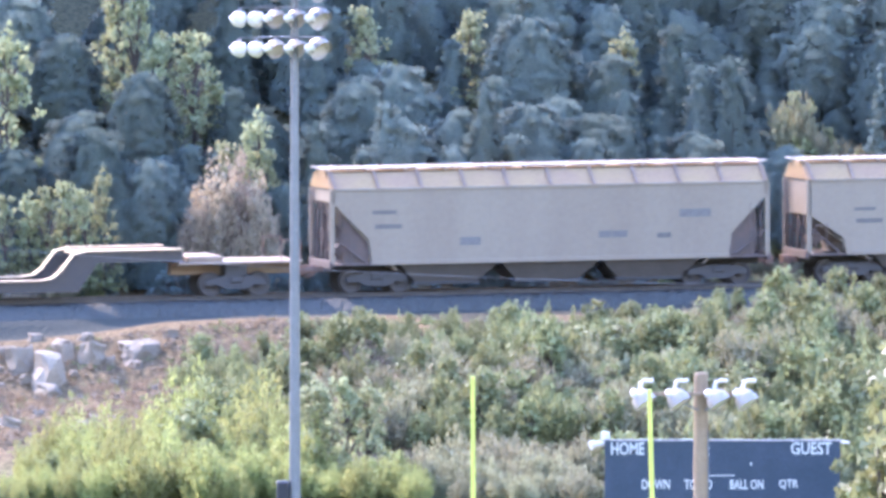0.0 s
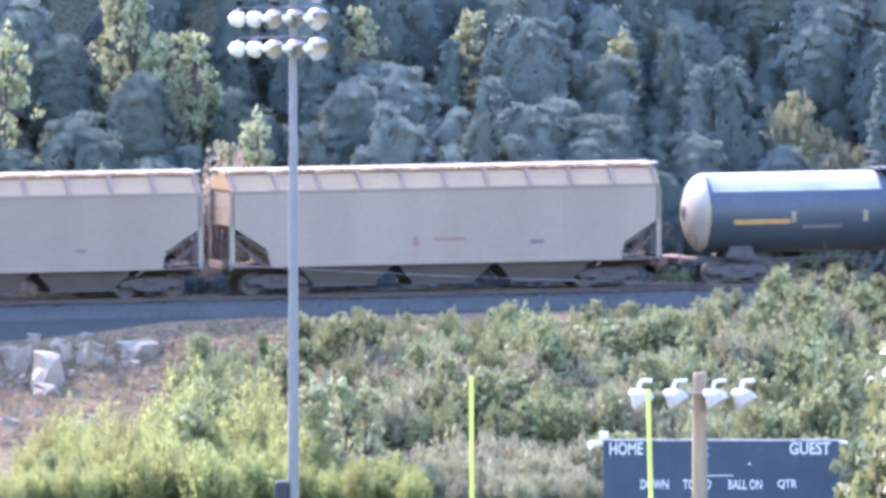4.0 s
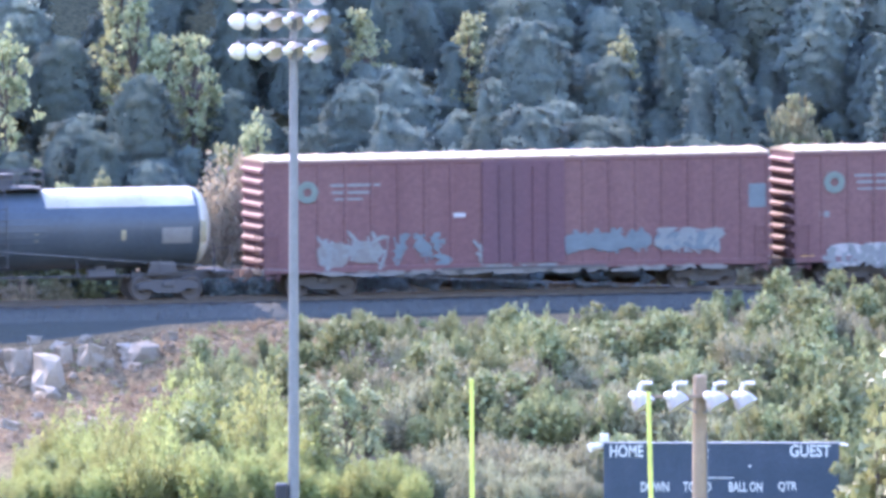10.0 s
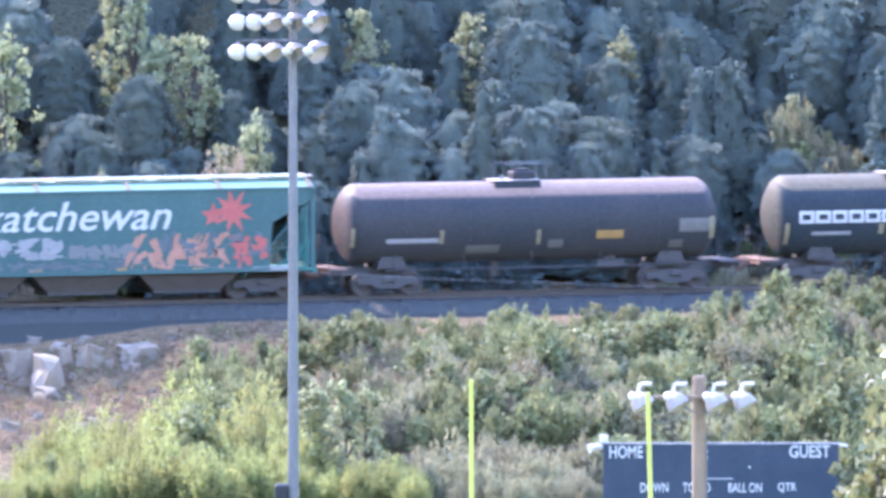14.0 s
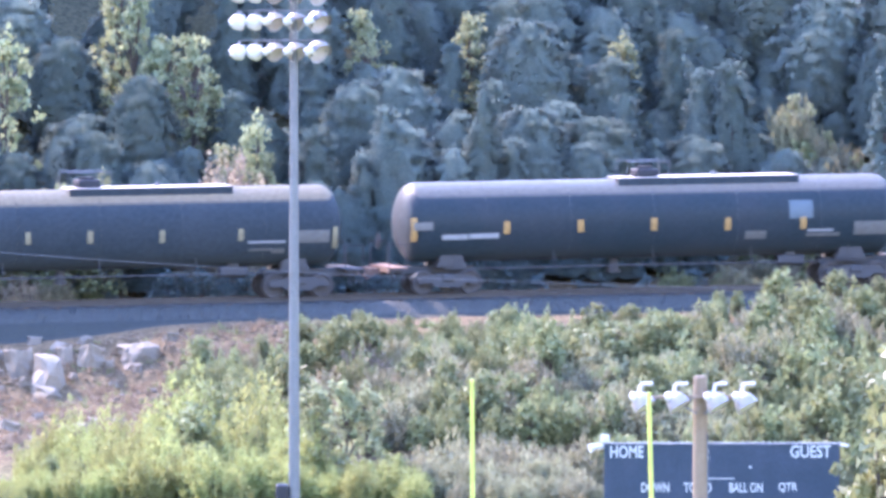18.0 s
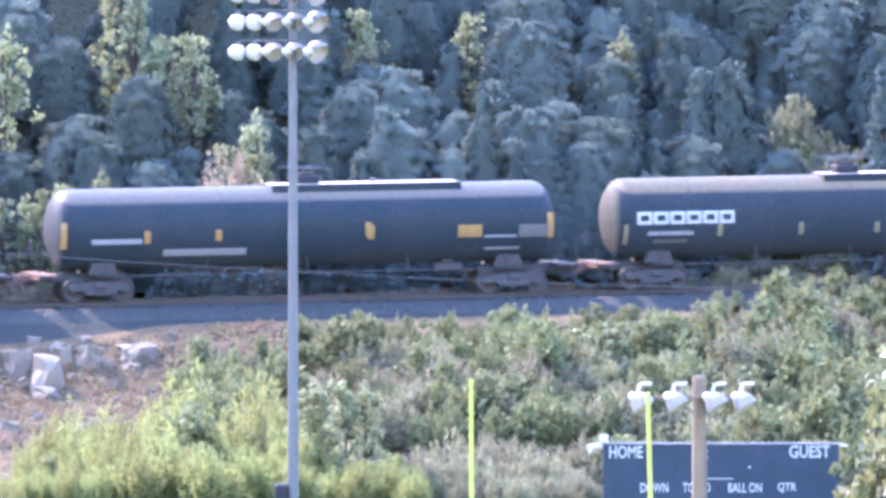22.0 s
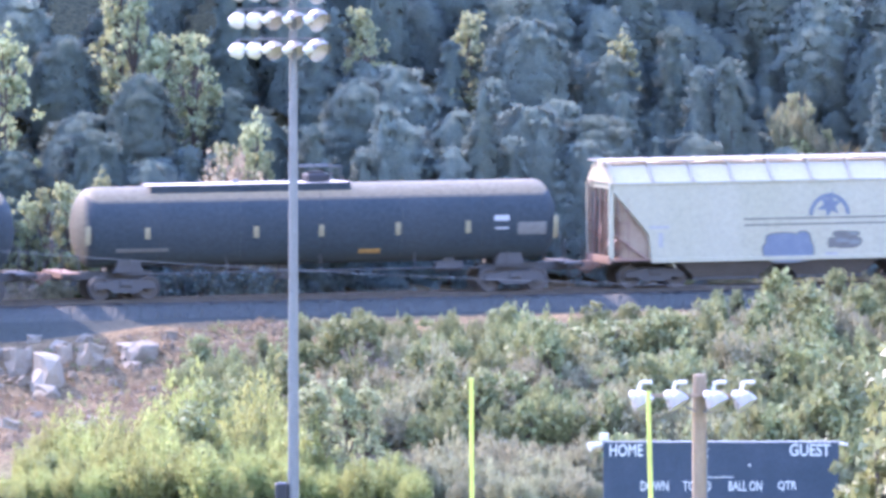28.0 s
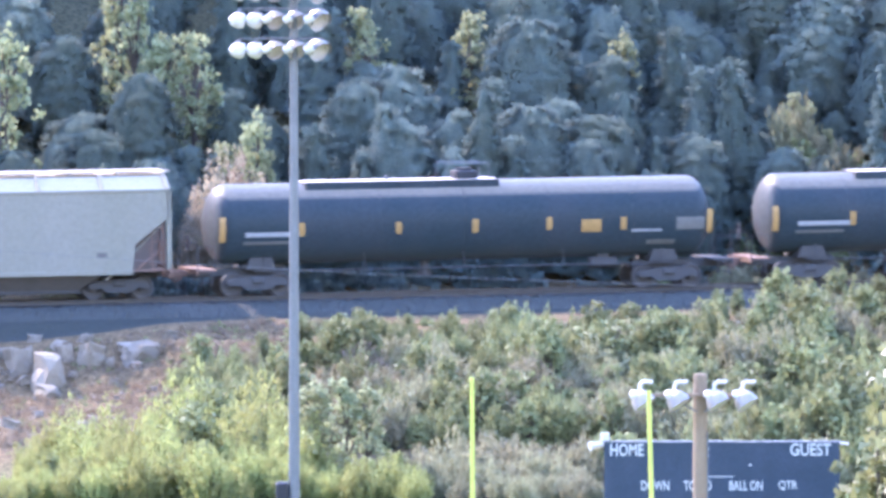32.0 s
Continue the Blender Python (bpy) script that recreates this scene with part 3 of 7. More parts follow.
def hopper(s0, length, paint, roof, label, group, cut=1.15, cut_z=3.25, eave=3.78, ridge=4.42, low=1.08, posts="rust", bays=3, ribs=10, tilt=0.42, half=1.52, drop=0.85, plate=None, rib="ribpaint"):
    """Covered hopper wagon: bins with slanted ends, sloped roof edge with ribs, hatches, walkway, bays."""
    car = thing("covered_hopper_car", track_pose(s0), label, "hopper car", group)
    h = length / 2
    bm = bmesh.new()
    prism(bm, [(-h, eave), (-h, cut_z), (-h + cut, cut_z - drop), (-h + cut + 0.12, low), (h - cut - 0.12, low), (h - cut, cut_z - drop), (h, cut_z), (h, eave)], -half, half)
    part("body", bm, paint, car)
    for sgn in (-1, 1):                   # sloping end sheets down to the bays
        bm = bmesh.new()
        prism(bm, [(sgn * (h - 0.25), cut_z - 0.3), (sgn * (h - 0.30), cut_z - 0.3), (sgn * (h - cut - 1.1), low - 0.25), (sgn * (h - cut - 1.0), low - 0.25)], -half + 0.12, half - 0.12)
        part("slope_sheet", bm, paint, car)
        # with endframe the sheet is dark, standing in for shade in the open end
        for y in (-half + 0.22, half - 0.22) if plate else ():
            bm = bmesh.new()
            prism(bm, [(sgn * (h - 0.34), cut_z + 0.1), (sgn * (h - cut - 0.05), cut_z - drop + 0.05), (sgn * (h - cut - 0.05), low + 0.01), (sgn * (h - 0.42), low + 0.01)], y - 0.012, y + 0.012)
            part("end_gusset", bm, M[plate], car, "sheet closing the end below the slope")
    bm = bmesh.new()
    sec = [(-half, eave + 0.003), (-half + tilt, ridge - 0.1), (-0.35, ridge), (0.35, ridge), (half - tilt, ridge - 0.1), (half, eave + 0.003)]
    loft(bm, [[(x, y, z) for y, z in sec] for x in (-h - 0.05, h + 0.05)])
    rf = part("roof", bm, roof, car, "sunlit roof with sloping eaves")
    for i in range(ribs + 1):
        x = -h + 0.1 + i * (length - 0.2) / ribs
        for sgn in (-1, 1):
            bm = bmesh.new()
            pts = [(-half, eave), (-half + tilt, ridge - 0.1), (-half + tilt - 0.02, ridge + 0.0), (-half - 0.10, eave + 0.02)]
            loft(bm, [[(x + e, sgn * -y if sgn > 0 else y, z) for y, z in pts] for e in (-0.05, 0.05)])
            part("roof_rib", bm, M[rib], rf)
    n = 9
    for i in range(n):
        x = -h + 1.0 + i * (length - 2.0) / (n - 1)
        bm = bmesh.new()
        box(bm, x - 0.7, x + 0.7, -0.28, 0.28, ridge - 0.01, ridge + 0.12, 0.04)
        part("hatch", bm, roof, rf)
    for y in (-0.62, 0.62):
        bm = bmesh.new()
        box(bm, -h - 0.2, h + 0.2, y - 0.22, y + 0.22, ridge + 0.06, ridge + 0.10)
        for i in range(12):
            x = -h + i * length / 11
            box(bm, x - 0.02, x + 0.02, y - 0.15, y + 0.15, ridge - 0.04, ridge + 0.06)
        part("roof_walkway", bm, M["grating"], car, "bright grating walkway")
    # side sill, seams
    for y in (-1, 1):
        bm = bmesh.new()
        box(bm, -h + cut + 0.1, h - cut - 0.1, y * half - 0.035, y * half + 0.035, low - 0.06, low + 0.10, 0.01)
        part("side_sill", bm, paint, car)
        bm = bmesh.new()
        box(bm, -h, h, y * half - 0.03, y * half + 0.03, eave - 0.08, eave + 0.02, 0.008)
        part("top_chord", bm, paint, car)
        for i in range(1, 6):
            x = -h + cut + i * (length - 2 * cut) / 6
            bm = bmesh.new()
            box(bm, x - 0.02, x + 0.02, y * half - 0.008, y * half + 0.008, low + 0.1, eave - 0.08)
            part("seam", bm, paint, car)
    bm = bmesh.new()
    box(bm, -h, h, -0.3, 0.3, 0.72, 1.0, 0.02)
    part("centre_sill", bm, M["steel"], car)
    for i in range(bays):
        x = (i - (bays - 1) / 2) * (length - 2 * cut - 2.2) / bays
        bm = bmesh.new()
        w = (length - 2 * cut - 2.3) / bays / 2
        top = [(x - w, -half + 0.1, low), (x + w, -half + 0.1, low), (x + w, half - 0.1, low), (x - w, half - 0.1, low)]
        bot = [(x - w * 0.62, -1.0, 0.36), (x + w * 0.62, -1.0, 0.36), (x + w * 0.62, 1.0, 0.36), (x - w * 0.62, 1.0, 0.36)]
        loft(bm, [top, bot])
        bay = part("outlet_bay", bm, M["bayshade"], car)
        bm = bmesh.new()
        box(bm, x - w * 0.66, x + w * 0.66, -1.05, 1.05, 0.26, 0.358, 0.02)
        part("outlet_gate", bm, M["steel"], bay)
    for sgn in (-1, 1):
        e = sgn * h
        bm = bmesh.new()
        box(bm, min(e, e + sgn * 0.12), max(e, e + sgn * 0.12), -half, half, 0.92, 1.2, 0.015)
        box(bm, min(e - sgn * (cut + 0.1), e), max(e - sgn * (cut + 0.1), e), -half + 0.02, half - 0.02, 1.02, 1.08)
        part("end_platform", bm, M[posts], car)
        for y in (-half + 0.06, half - 0.06):
            bm = bmesh.new()
            box(bm, e - 0.09, e + 0.09, y - 0.06, y + 0.06, 1.08, eave - 0.05, 0.01)
            part("corner_post", bm, paint, car)
            bm = bmesh.new()
            tube(bm, (e - sgn * 0.08, y, 2.0), (e - sgn * (cut - 0.1), y * 0.95, 1.1), 0.045, seg=6)
            part("brace", bm, M[posts], car)
            ladder(car, e - sgn * 0.45, y * 1.03, 1.0, cut_z - 0.3, M[posts], 0.4)
        for y in (-0.7, 0.0, 0.7):
            bm = bmesh.new()
            tube(bm, (e + sgn * 0.02, y, 1.1), (e - sgn * 0.05, y, cut_z), 0.05, seg=6)
            part("end_post", bm, M[posts], car)
        ladder(car, e + sgn * 0.1, 1.0, 1.15, eave, M[posts], 0.4, along=False, name="end_ladder")
        bm = bmesh.new()
        tube(bm, (e - sgn * 0.55, -0.5, 1.55), (e - sgn * 0.55, 0.6, 1.55), 0.2, seg=10)
        part("brake_cylinder", bm, M[posts], car)
    wheel_brake(car, -h - 0.16, -0.6, 2.1, M[posts])
    for x in (-h + 1.75, h - 1.75):
        truck(car, x)
    couplers(car, h, 0.62)
    return car


def patch(bm, rad, zc, x0, x1, z0, z1, lift=0.012):
    """A thin piece that follows the near side of a round tank."""
    k = 5
    for i in range(k):
        quad = []
        za, zb = z0 + (z1 - z0) * i / k, z0 + (z1 - z0) * (i + 1) / k
        for r in (rad - 0.01, rad + lift):
            for x, z in ((x0, za), (x1, za), (x1, zb), (x0, zb)):
                a = math.asin(max(-1, min(1, (z - zc) / rad)))
                quad.append((x, -r * math.cos(a), zc + r * math.sin(a)))
        v = [bm.verts.new(q) for q in quad]
        for f in ((7, 6, 5, 4), (0, 1, 5, 4), (1, 2, 6, 5), (2, 3, 7, 6), (3, 0, 4, 7)):
            bm.faces.new([v[j] for j in f])
    return bm


def patches(car, rows, rad, zc, mat, name="marking", label=""):
    for x, z, w, h in rows:
        bm = bmesh.new()
        patch(bm, rad, zc, x - w / 2, x + w / 2, z - h / 2, z + h / 2)
        part(name, bm, mat, car, label)


def letters_plain(car, x, z, w, h, rad, zc, mat, t=0.12):
    """A maker's sign as six plain hollow blocks."""
    bm = bmesh.new()
    cw = w / 6
    for i in range(6):
        a, b = x - w / 2 + i * cw + 0.03, x - w / 2 + (i + 1) * cw - 0.03
        patch(bm, rad, zc, a, b, z + h / 2 - t, z + h / 2)
        patch(bm, rad, zc, a, b, z - h / 2, z - h / 2 + t)
        patch(bm, rad, zc, a, a + t, z - h / 2 + t, z + h / 2 - t)
        patch(bm, rad, zc, b - t, b, z - h / 2 + t, z + h / 2 - t)
    part("sign", bm, mat, car, "sign of six hollow block shapes")


def shell_mesh(bm, h, rad, zc, x0=None, x1=None, lift=0.0):
    head = 0.78 if x0 is None else 0
    seg = 40
    prof = []
    if x0 is None:
        for i in range(9):
            a = math.pi / 2 * i / 8
            prof.append((max(0.02, rad * math.sin(a)), -h + head - head * math.cos(a)))
        prof += [(rad, x) for x in np.linspace(-h + head + 0.4, h - head - 0.4, 12)]
        for i in range(9):
            a = math.pi / 2 * (1 - i / 8)
            prof.append((max(0.02, rad * math.sin(a)), h - head + head * math.cos(a)))
    else:
        prof = [(rad - 0.01, x0), (rad + lift, x0), (rad + lift, x1), (rad - 0.01, x1)]
    m = Matrix.Translation((0, 0, zc)) @ Matrix.Rotation(math.pi / 2, 4, "Y")
    spun(bm, prof, m, seg)


def top_jacket(car, h, rad, zc, mat, spread=56):
    """White paint over the upper third of a tank, drawn down over the domed ends."""
    bm = bmesh.new()
    prof = [(rad * math.sin(math.pi / 2 * i / 8), -h + 0.78 - 0.78 * math.cos(math.pi / 2 * i / 8)) for i in range(1, 9)]
    prof += [(rad, -h + 1.2), (rad, h - 1.2)] + [(r, -x) for r, x in prof[::-1]]
    rows = []
    for r, x in prof:
        lim = spread if r > rad * 0.985 else 178
        rows.append([bm.verts.new((x * (1 + 0.006 / h), (r + 0.008) * math.sin(radians(a)), zc + (r + 0.008) * math.cos(radians(a)))) for a in np.linspace(-lim, lim, 25)])
    for p, q in zip(rows, rows[1:]):
        for i in range(24):
            bm.faces.new((p[i], p[i + 1], q[i + 1], q[i]))
    bmesh.ops.recalc_face_normals(bm, faces=bm.faces)
    part("white_top", bm, mat, car, "white-painted top and ends", smooth=True)


def tank(s0, length, paint, label, group, rad=1.45, zc=2.57, top="walkway", top_x=0.0, boards=(-3.0, 3.0), deck=0.55, deck_mat="steel", seams=6):
    """Tank wagon: shell with domed ends, top fittings, stub sills, end decks, trucks."""
    car = thing("tank_car", track_pose(s0), label, "tank car", group)
    h = length / 2
    bm = bmesh.new()
    shell_mesh(bm, h, rad, zc)
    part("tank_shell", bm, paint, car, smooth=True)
    for i in range(1, seams):
        x = -h + i * length / seams
        bm = bmesh.new()
        shell_mesh(bm, h, rad, zc, x - 0.03, x + 0.03, 0.008)
        part("shell_seam", bm, paint, car)
    zt = zc + rad
    steel = M[deck_mat]
    if top == "walkway":                  # long grating along the top with a raised manway
        bm = bmesh.new()
        a, b = boards
        box(bm, a, b, -0.75, 0.75, zt + 0.02, zt + 0.05)
        part("roof_walkway", bm, M["grating"], car, "pale grating along the top")
        for y in (-0.77, 0.77):
            bm = bmesh.new()
            box(bm, a, b, y - 0.015, y + 0.015, zt - 0.30, zt + 0.03)
            part("walkway_skirt", bm, M["tankblack"], car)
        bm = bmesh.new()
        box(bm, top_x - 0.42, top_x + 0.42, -0.45, 0.45, zt + 0.05, zt + 0.34, 0.05)
        part("manway_housing", bm, M["darksteel"], car)
        bm = bmesh.new()
        tube(bm, (top_x, 0, zt + 0.33), (top_x, 0, zt + 0.43), 0.30, seg=14)
        part("manway_lid", bm, M["darksteel"], car)
        for y in (-0.7, 0.7):
            bm = bmesh.new()
            bent(bm, [(top_x - 0.85, y, zt + 0.04), (top_x - 0.85, y, zt + 0.62), (top_x + 0.75, y, zt + 0.62), (top_x + 0.75, y, zt + 0.04)], 0.02)
            part("safety_rail", bm, M["galv"], car)
        bm = bmesh.new()
        xv = (a + b) / 2 + (0.4 if top_x < (a + b) / 2 else -0.4)
        tube(bm, (xv, 0, zt + 0.04), (xv, 0, zt + 0.2), 0.1, seg=10)
        part("relief_valve", bm, M["galv"], car)
    else:                                 # square platform with rails round the fittings
        pm = {"dark": M["steel"], "white": M["tankwhite"], "red": M["tankred"]}[top]
        pw = {"dark": 1.45, "white": 1.05, "red": 1.65}[top]
        bm = bmesh.new()
        box(bm, top_x - pw, top_x + pw, -0.95, 0.95, zt + 0.05, zt + 0.11)
        for x in (top_x - pw + 0.1, top_x + pw - 0.1):
            for y in (-0.8, 0.8):
                tube(bm, (x, y, zt - 0.35), (x, y, zt + 0.06), 0.035, seg=6)
        part("platform", bm, pm, car)
        bm = bmesh.new()
        for y in (-0.93, 0.93):
            for x in np.linspace(top_x - pw + 0.04, top_x + pw - 0.04, 4):
                tube(bm, (x, y, zt + 0.1), (x, y, zt + 0.68), 0.03, seg=5)
            for z in (0.40, 0.68):
                tube(bm, (top_x - pw + 0.02, y, zt + z), (top_x + pw - 0.02, y, zt + z), 0.03, seg=5)
        for x in (top_x - pw + 0.04, top_x + pw - 0.04):
            tube(bm, (x, -0.93, zt + 0.68), (x, 0.93, zt + 0.68), 0.03, seg=5)
        part("safety_rail", bm, pm, car)
        bm = bmesh.new()
        tube(bm, (top_x, 0, zt - 0.05), (top_x, 0, zt + 0.5), 0.5, seg=18)
        tube(bm, (top_x, 0, zt + 0.5), (top_x, 0, zt + 0.58), 0.56, seg=18)
        part("fittings_dome", bm, pm, car)
        ladder(car, top_x - 0.25, -rad - 0.06, zc - rad + 0.1, zt - 0.55, pm, 0.42, name="side_ladder")
        bm = bmesh.new()
        for d in (-0.46, -0.04):
            tube(bm, (top_x + d, -rad - 0.06, zt - 0.55), (top_x + d, -0.9, zt + 0.08), 0.022, seg=5)
        part("ladder_top", bm, pm, car)
    # stub sills, decks, saddles
    for sgn in (-1, 1):
        e = sgn * (h + deck)
        bm = bmesh.new()
        box(bm, min(e, sgn * (h - 2.9)), max(e, sgn * (h - 2.9)), -0.28, 0.28, 0.70, 1.0, 0.02)
        part("stub_sill", bm, steel, car)
        bm = bmesh.new()
        xs = sgn * (h - 1.9)
        prism(bm, [(xs - 0.55, 0.98), (xs + 0.55, 0.98), (xs + 0.4, zc - rad + 0.28), (xs - 0.4, zc - rad + 0.28)], -0.95, 0.95)
        part("saddle", bm, steel, car)
        bm = bmesh.new()
        box(bm, min(e, e - sgn * 0.75), max(e, e - sgn * 0.75), -1.42, 1.42, 0.96, 1.03, 0.01)
        box(bm, min(e, e - sgn * 0.08), max(e, e - sgn * 0.08), -1.42, 1.42, 0.84, 1.03, 0.01)
        part("end_deck", bm, M["rust"] if deck_mat != "steel" or sgn < 0 else steel, car, "narrow end deck")
        for y in (-1.36, 1.36):
            bm = bmesh.new()
            bent(bm, [(e - sgn * 0.7, y, 1.0), (e - sgn * 0.7, y, 1.85), (e - sgn * 0.06, y, 1.85), (e - sgn * 0.06, y, 1.0)], 0.02)
            part("handrail", bm, steel if deck_mat == "steel" else M["rust"], car)
        ladder(car, e - sgn * 0.38, -1.40, 0.45, 1.0, steel, 0.4, name="step")
    if deck_mat != "steel":               # running boards along the white wagons
        for y in (-1, 1):
            bm = bmesh.new()
            box(bm, -h - deck, h + deck, y * 1.42 - 0.14, y * 1.42 + 0.02, 0.97, 1.03, 0.008)
            part("running_board", bm, steel, car)
            for x in np.linspace(-h + 0.5, h - 0.5, 5):
                bm = bmesh.new()
                tube(bm, (x, y * 1.4, 1.0), (x, y * 1.4, 1.5), 0.03, seg=5)
                part("board_post", bm, steel, car)
    bm = bmesh.new()
    tube(bm, (-1.2, 0, zc - rad + 0.1), (-1.2, 0, 0.62), 0.16, seg=10)
    tube(bm, (-1.2, 0, 0.75), (-1.2, 0, 0.6), 0.26, seg=10)
    part("outlet_valve", bm, M["steel"], car)
    bm = bmesh.new()
    tube(bm, (h - 4.6, -0.55, 0.95), (h - 3.6, -0.55, 0.95), 0.2, seg=10)
    box(bm, h - 4.3, h - 3.9, -0.6, -0.4, 0.95, 1.35)
    part("brake_reservoir", bm, M["steel"], car)
    bm = bmesh.new()
    tube(bm, (-h + 1.6, -1.15, 0.92), (h - 1.6, -1.15, 0.92), 0.03, seg=5)
    for x in np.linspace(-h + 2.0, h - 2.0, 5):
        tube(bm, (x, -1.15, 0.92), (x, -0.95, zc - rad * 0.74), 0.02, seg=5)
    part("air_pipe", bm, M["steel"], car)
    wheel_brake(car, -h - deck + 0.2, 0.75, 1.9, steel)
    for x in (-h + 1.75, h - 1.75):
        truck(car, x)
    couplers(car, h + deck, 0.52)
    return car


def boxcar(s0, length, label, group):
    car = thing("boxcar", track_pose(s0), label, "boxcar", group)
    h, w, z0, z1 = length / 2, 1.5, 0.98, 4.88
    bm = bmesh.new()
    box(bm, -h, h, -w, w, z0, z1)
    part("body", bm, M["red"], car)
    bm = bmesh.new()
    loft(bm, [[(x, -w - 0.05, z1 + 0.002), (x, -w - 0.05, z1 + 0.06), (x, 0, z1 + 0.2), (x, w + 0.05, z1 + 0.06), (x, w + 0.05, z1 + 0.002)] for x in (-h - 0.03, h + 0.03)])
    rf = part("roof", bm, M["roofmetal"], car, "bare metal roof shining in the sun")
    for i in range(19):
        x = -h + 0.3 + i * (length - 0.6) / 18
        bm = bmesh.new()
        loft(bm, [[(x + e, -w - 0.05, z1 + 0.06), (x + e, -w - 0.05, z1 + 0.10), (x + e, 0, z1 + 0.24), (x + e, w + 0.05, z1 + 0.10), (x + e, w + 0.05, z1 + 0.06), (x + e, 0, z1 + 0.19)] for e in (-0.05, 0.05)])
        part("roof_seam", bm, M["roofmetal"], rf)
    for sgn in (-1, 1):                   # pressed ends with level ribs
        e = sgn * h
        for i in range(9):
            z = z0 + 0.28 + i * 0.41
            bm = bmesh.new()
            pts = [(e - sgn * 0.01, z - 0.13), (e + sgn * 0.12, z - 0.05), (e + sgn * 0.12, z + 0.05), (e - sgn * 0.01, z + 0.13)]
            prism(bm, pts, -w + 0.06, w - 0.06)
            part("end_rib", bm, M["red"], car)
        ladder(car, e - sgn * 0.32, -w - 0.07, 0.6, 2.3, M["red"], 0.42)
        ladder(car, e + sgn * 0.16, -w + 0.4, 1.0, 2.6, M["red"], 0.42, along=False, name="end_ladder")
        bm = bmesh.new()
        box(bm, e - 0.08, e + 0.08, -w, w, 0.8, z0 + 0.02, 0.02)
        part("end_sill", bm, M["steel"], car)
    door = 3.1
    for y in (-1, 1):
        for i in range(20):
            x = -h + 0.06 + i * (length - 0.12) / 19
            if abs(x - 0.2) > door * 0.58:
                bm = bmesh.new()
                box(bm, x - 0.05, x + 0.05, y * w - 0.045, y * w + 0.045, z0 + 0.05, z1 - 0.12, 0.012)
                part("side_post", bm, M["red"], car)
        bm = bmesh.new()
        box(bm, -h, h, y * w - 0.05, y * w + 0.05, z0 - 0.12, z0 + 0.1, 0.015)
        part("side_sill", bm, M["red"], car)
        bm = bmesh.new()
        box(bm, -h, h, y * w - 0.04, y * w + 0.04, z1 - 0.14, z1, 0.012)
        part("top_chord", bm, M["red"], car)
        bm = bmesh.new()
        box(bm, 0.2 - door / 2, 0.2 + door / 2, y * w - 0.08, y * w + 0.08, z0 + 0.08, z1 - 0.1, 0.015)
        d = part("door", bm, M["maroon"], car, "smooth dark maroon plug door")
        for dx in (-0.9, -0.35, 0.35, 0.9):
            bm = bmesh.new()
            tube(bm, (0.2 + dx, y * (w + 0.11), z0 + 0.2), (0.2 + dx, y * (w + 0.11), z1 - 0.3), 0.03, seg=6)
            part("locking_bar", bm, M["maroon"], d)
        bm = bmesh.new()
        box(bm, 0.2 - door, 0.2 + door, y * w - 0.1, y * w + 0.1, z0 - 0.1, z0 - 0.02)
        part("door_track", bm, M["steel"], car)
    bm = bmesh.new()
    box(bm, -h, h, -0.32, 0.32, 0.7, 0.98, 0.02)
    box(bm, -2.5, -0.8, -0.9, 0.9, 0.55, 0.9, 0.03)
    part("underframe", bm, M["steel"], car)
    for x in (-h + 2.3, h - 2.3):
        truck(car, x)
    couplers(car, h, 0.47)
    return car


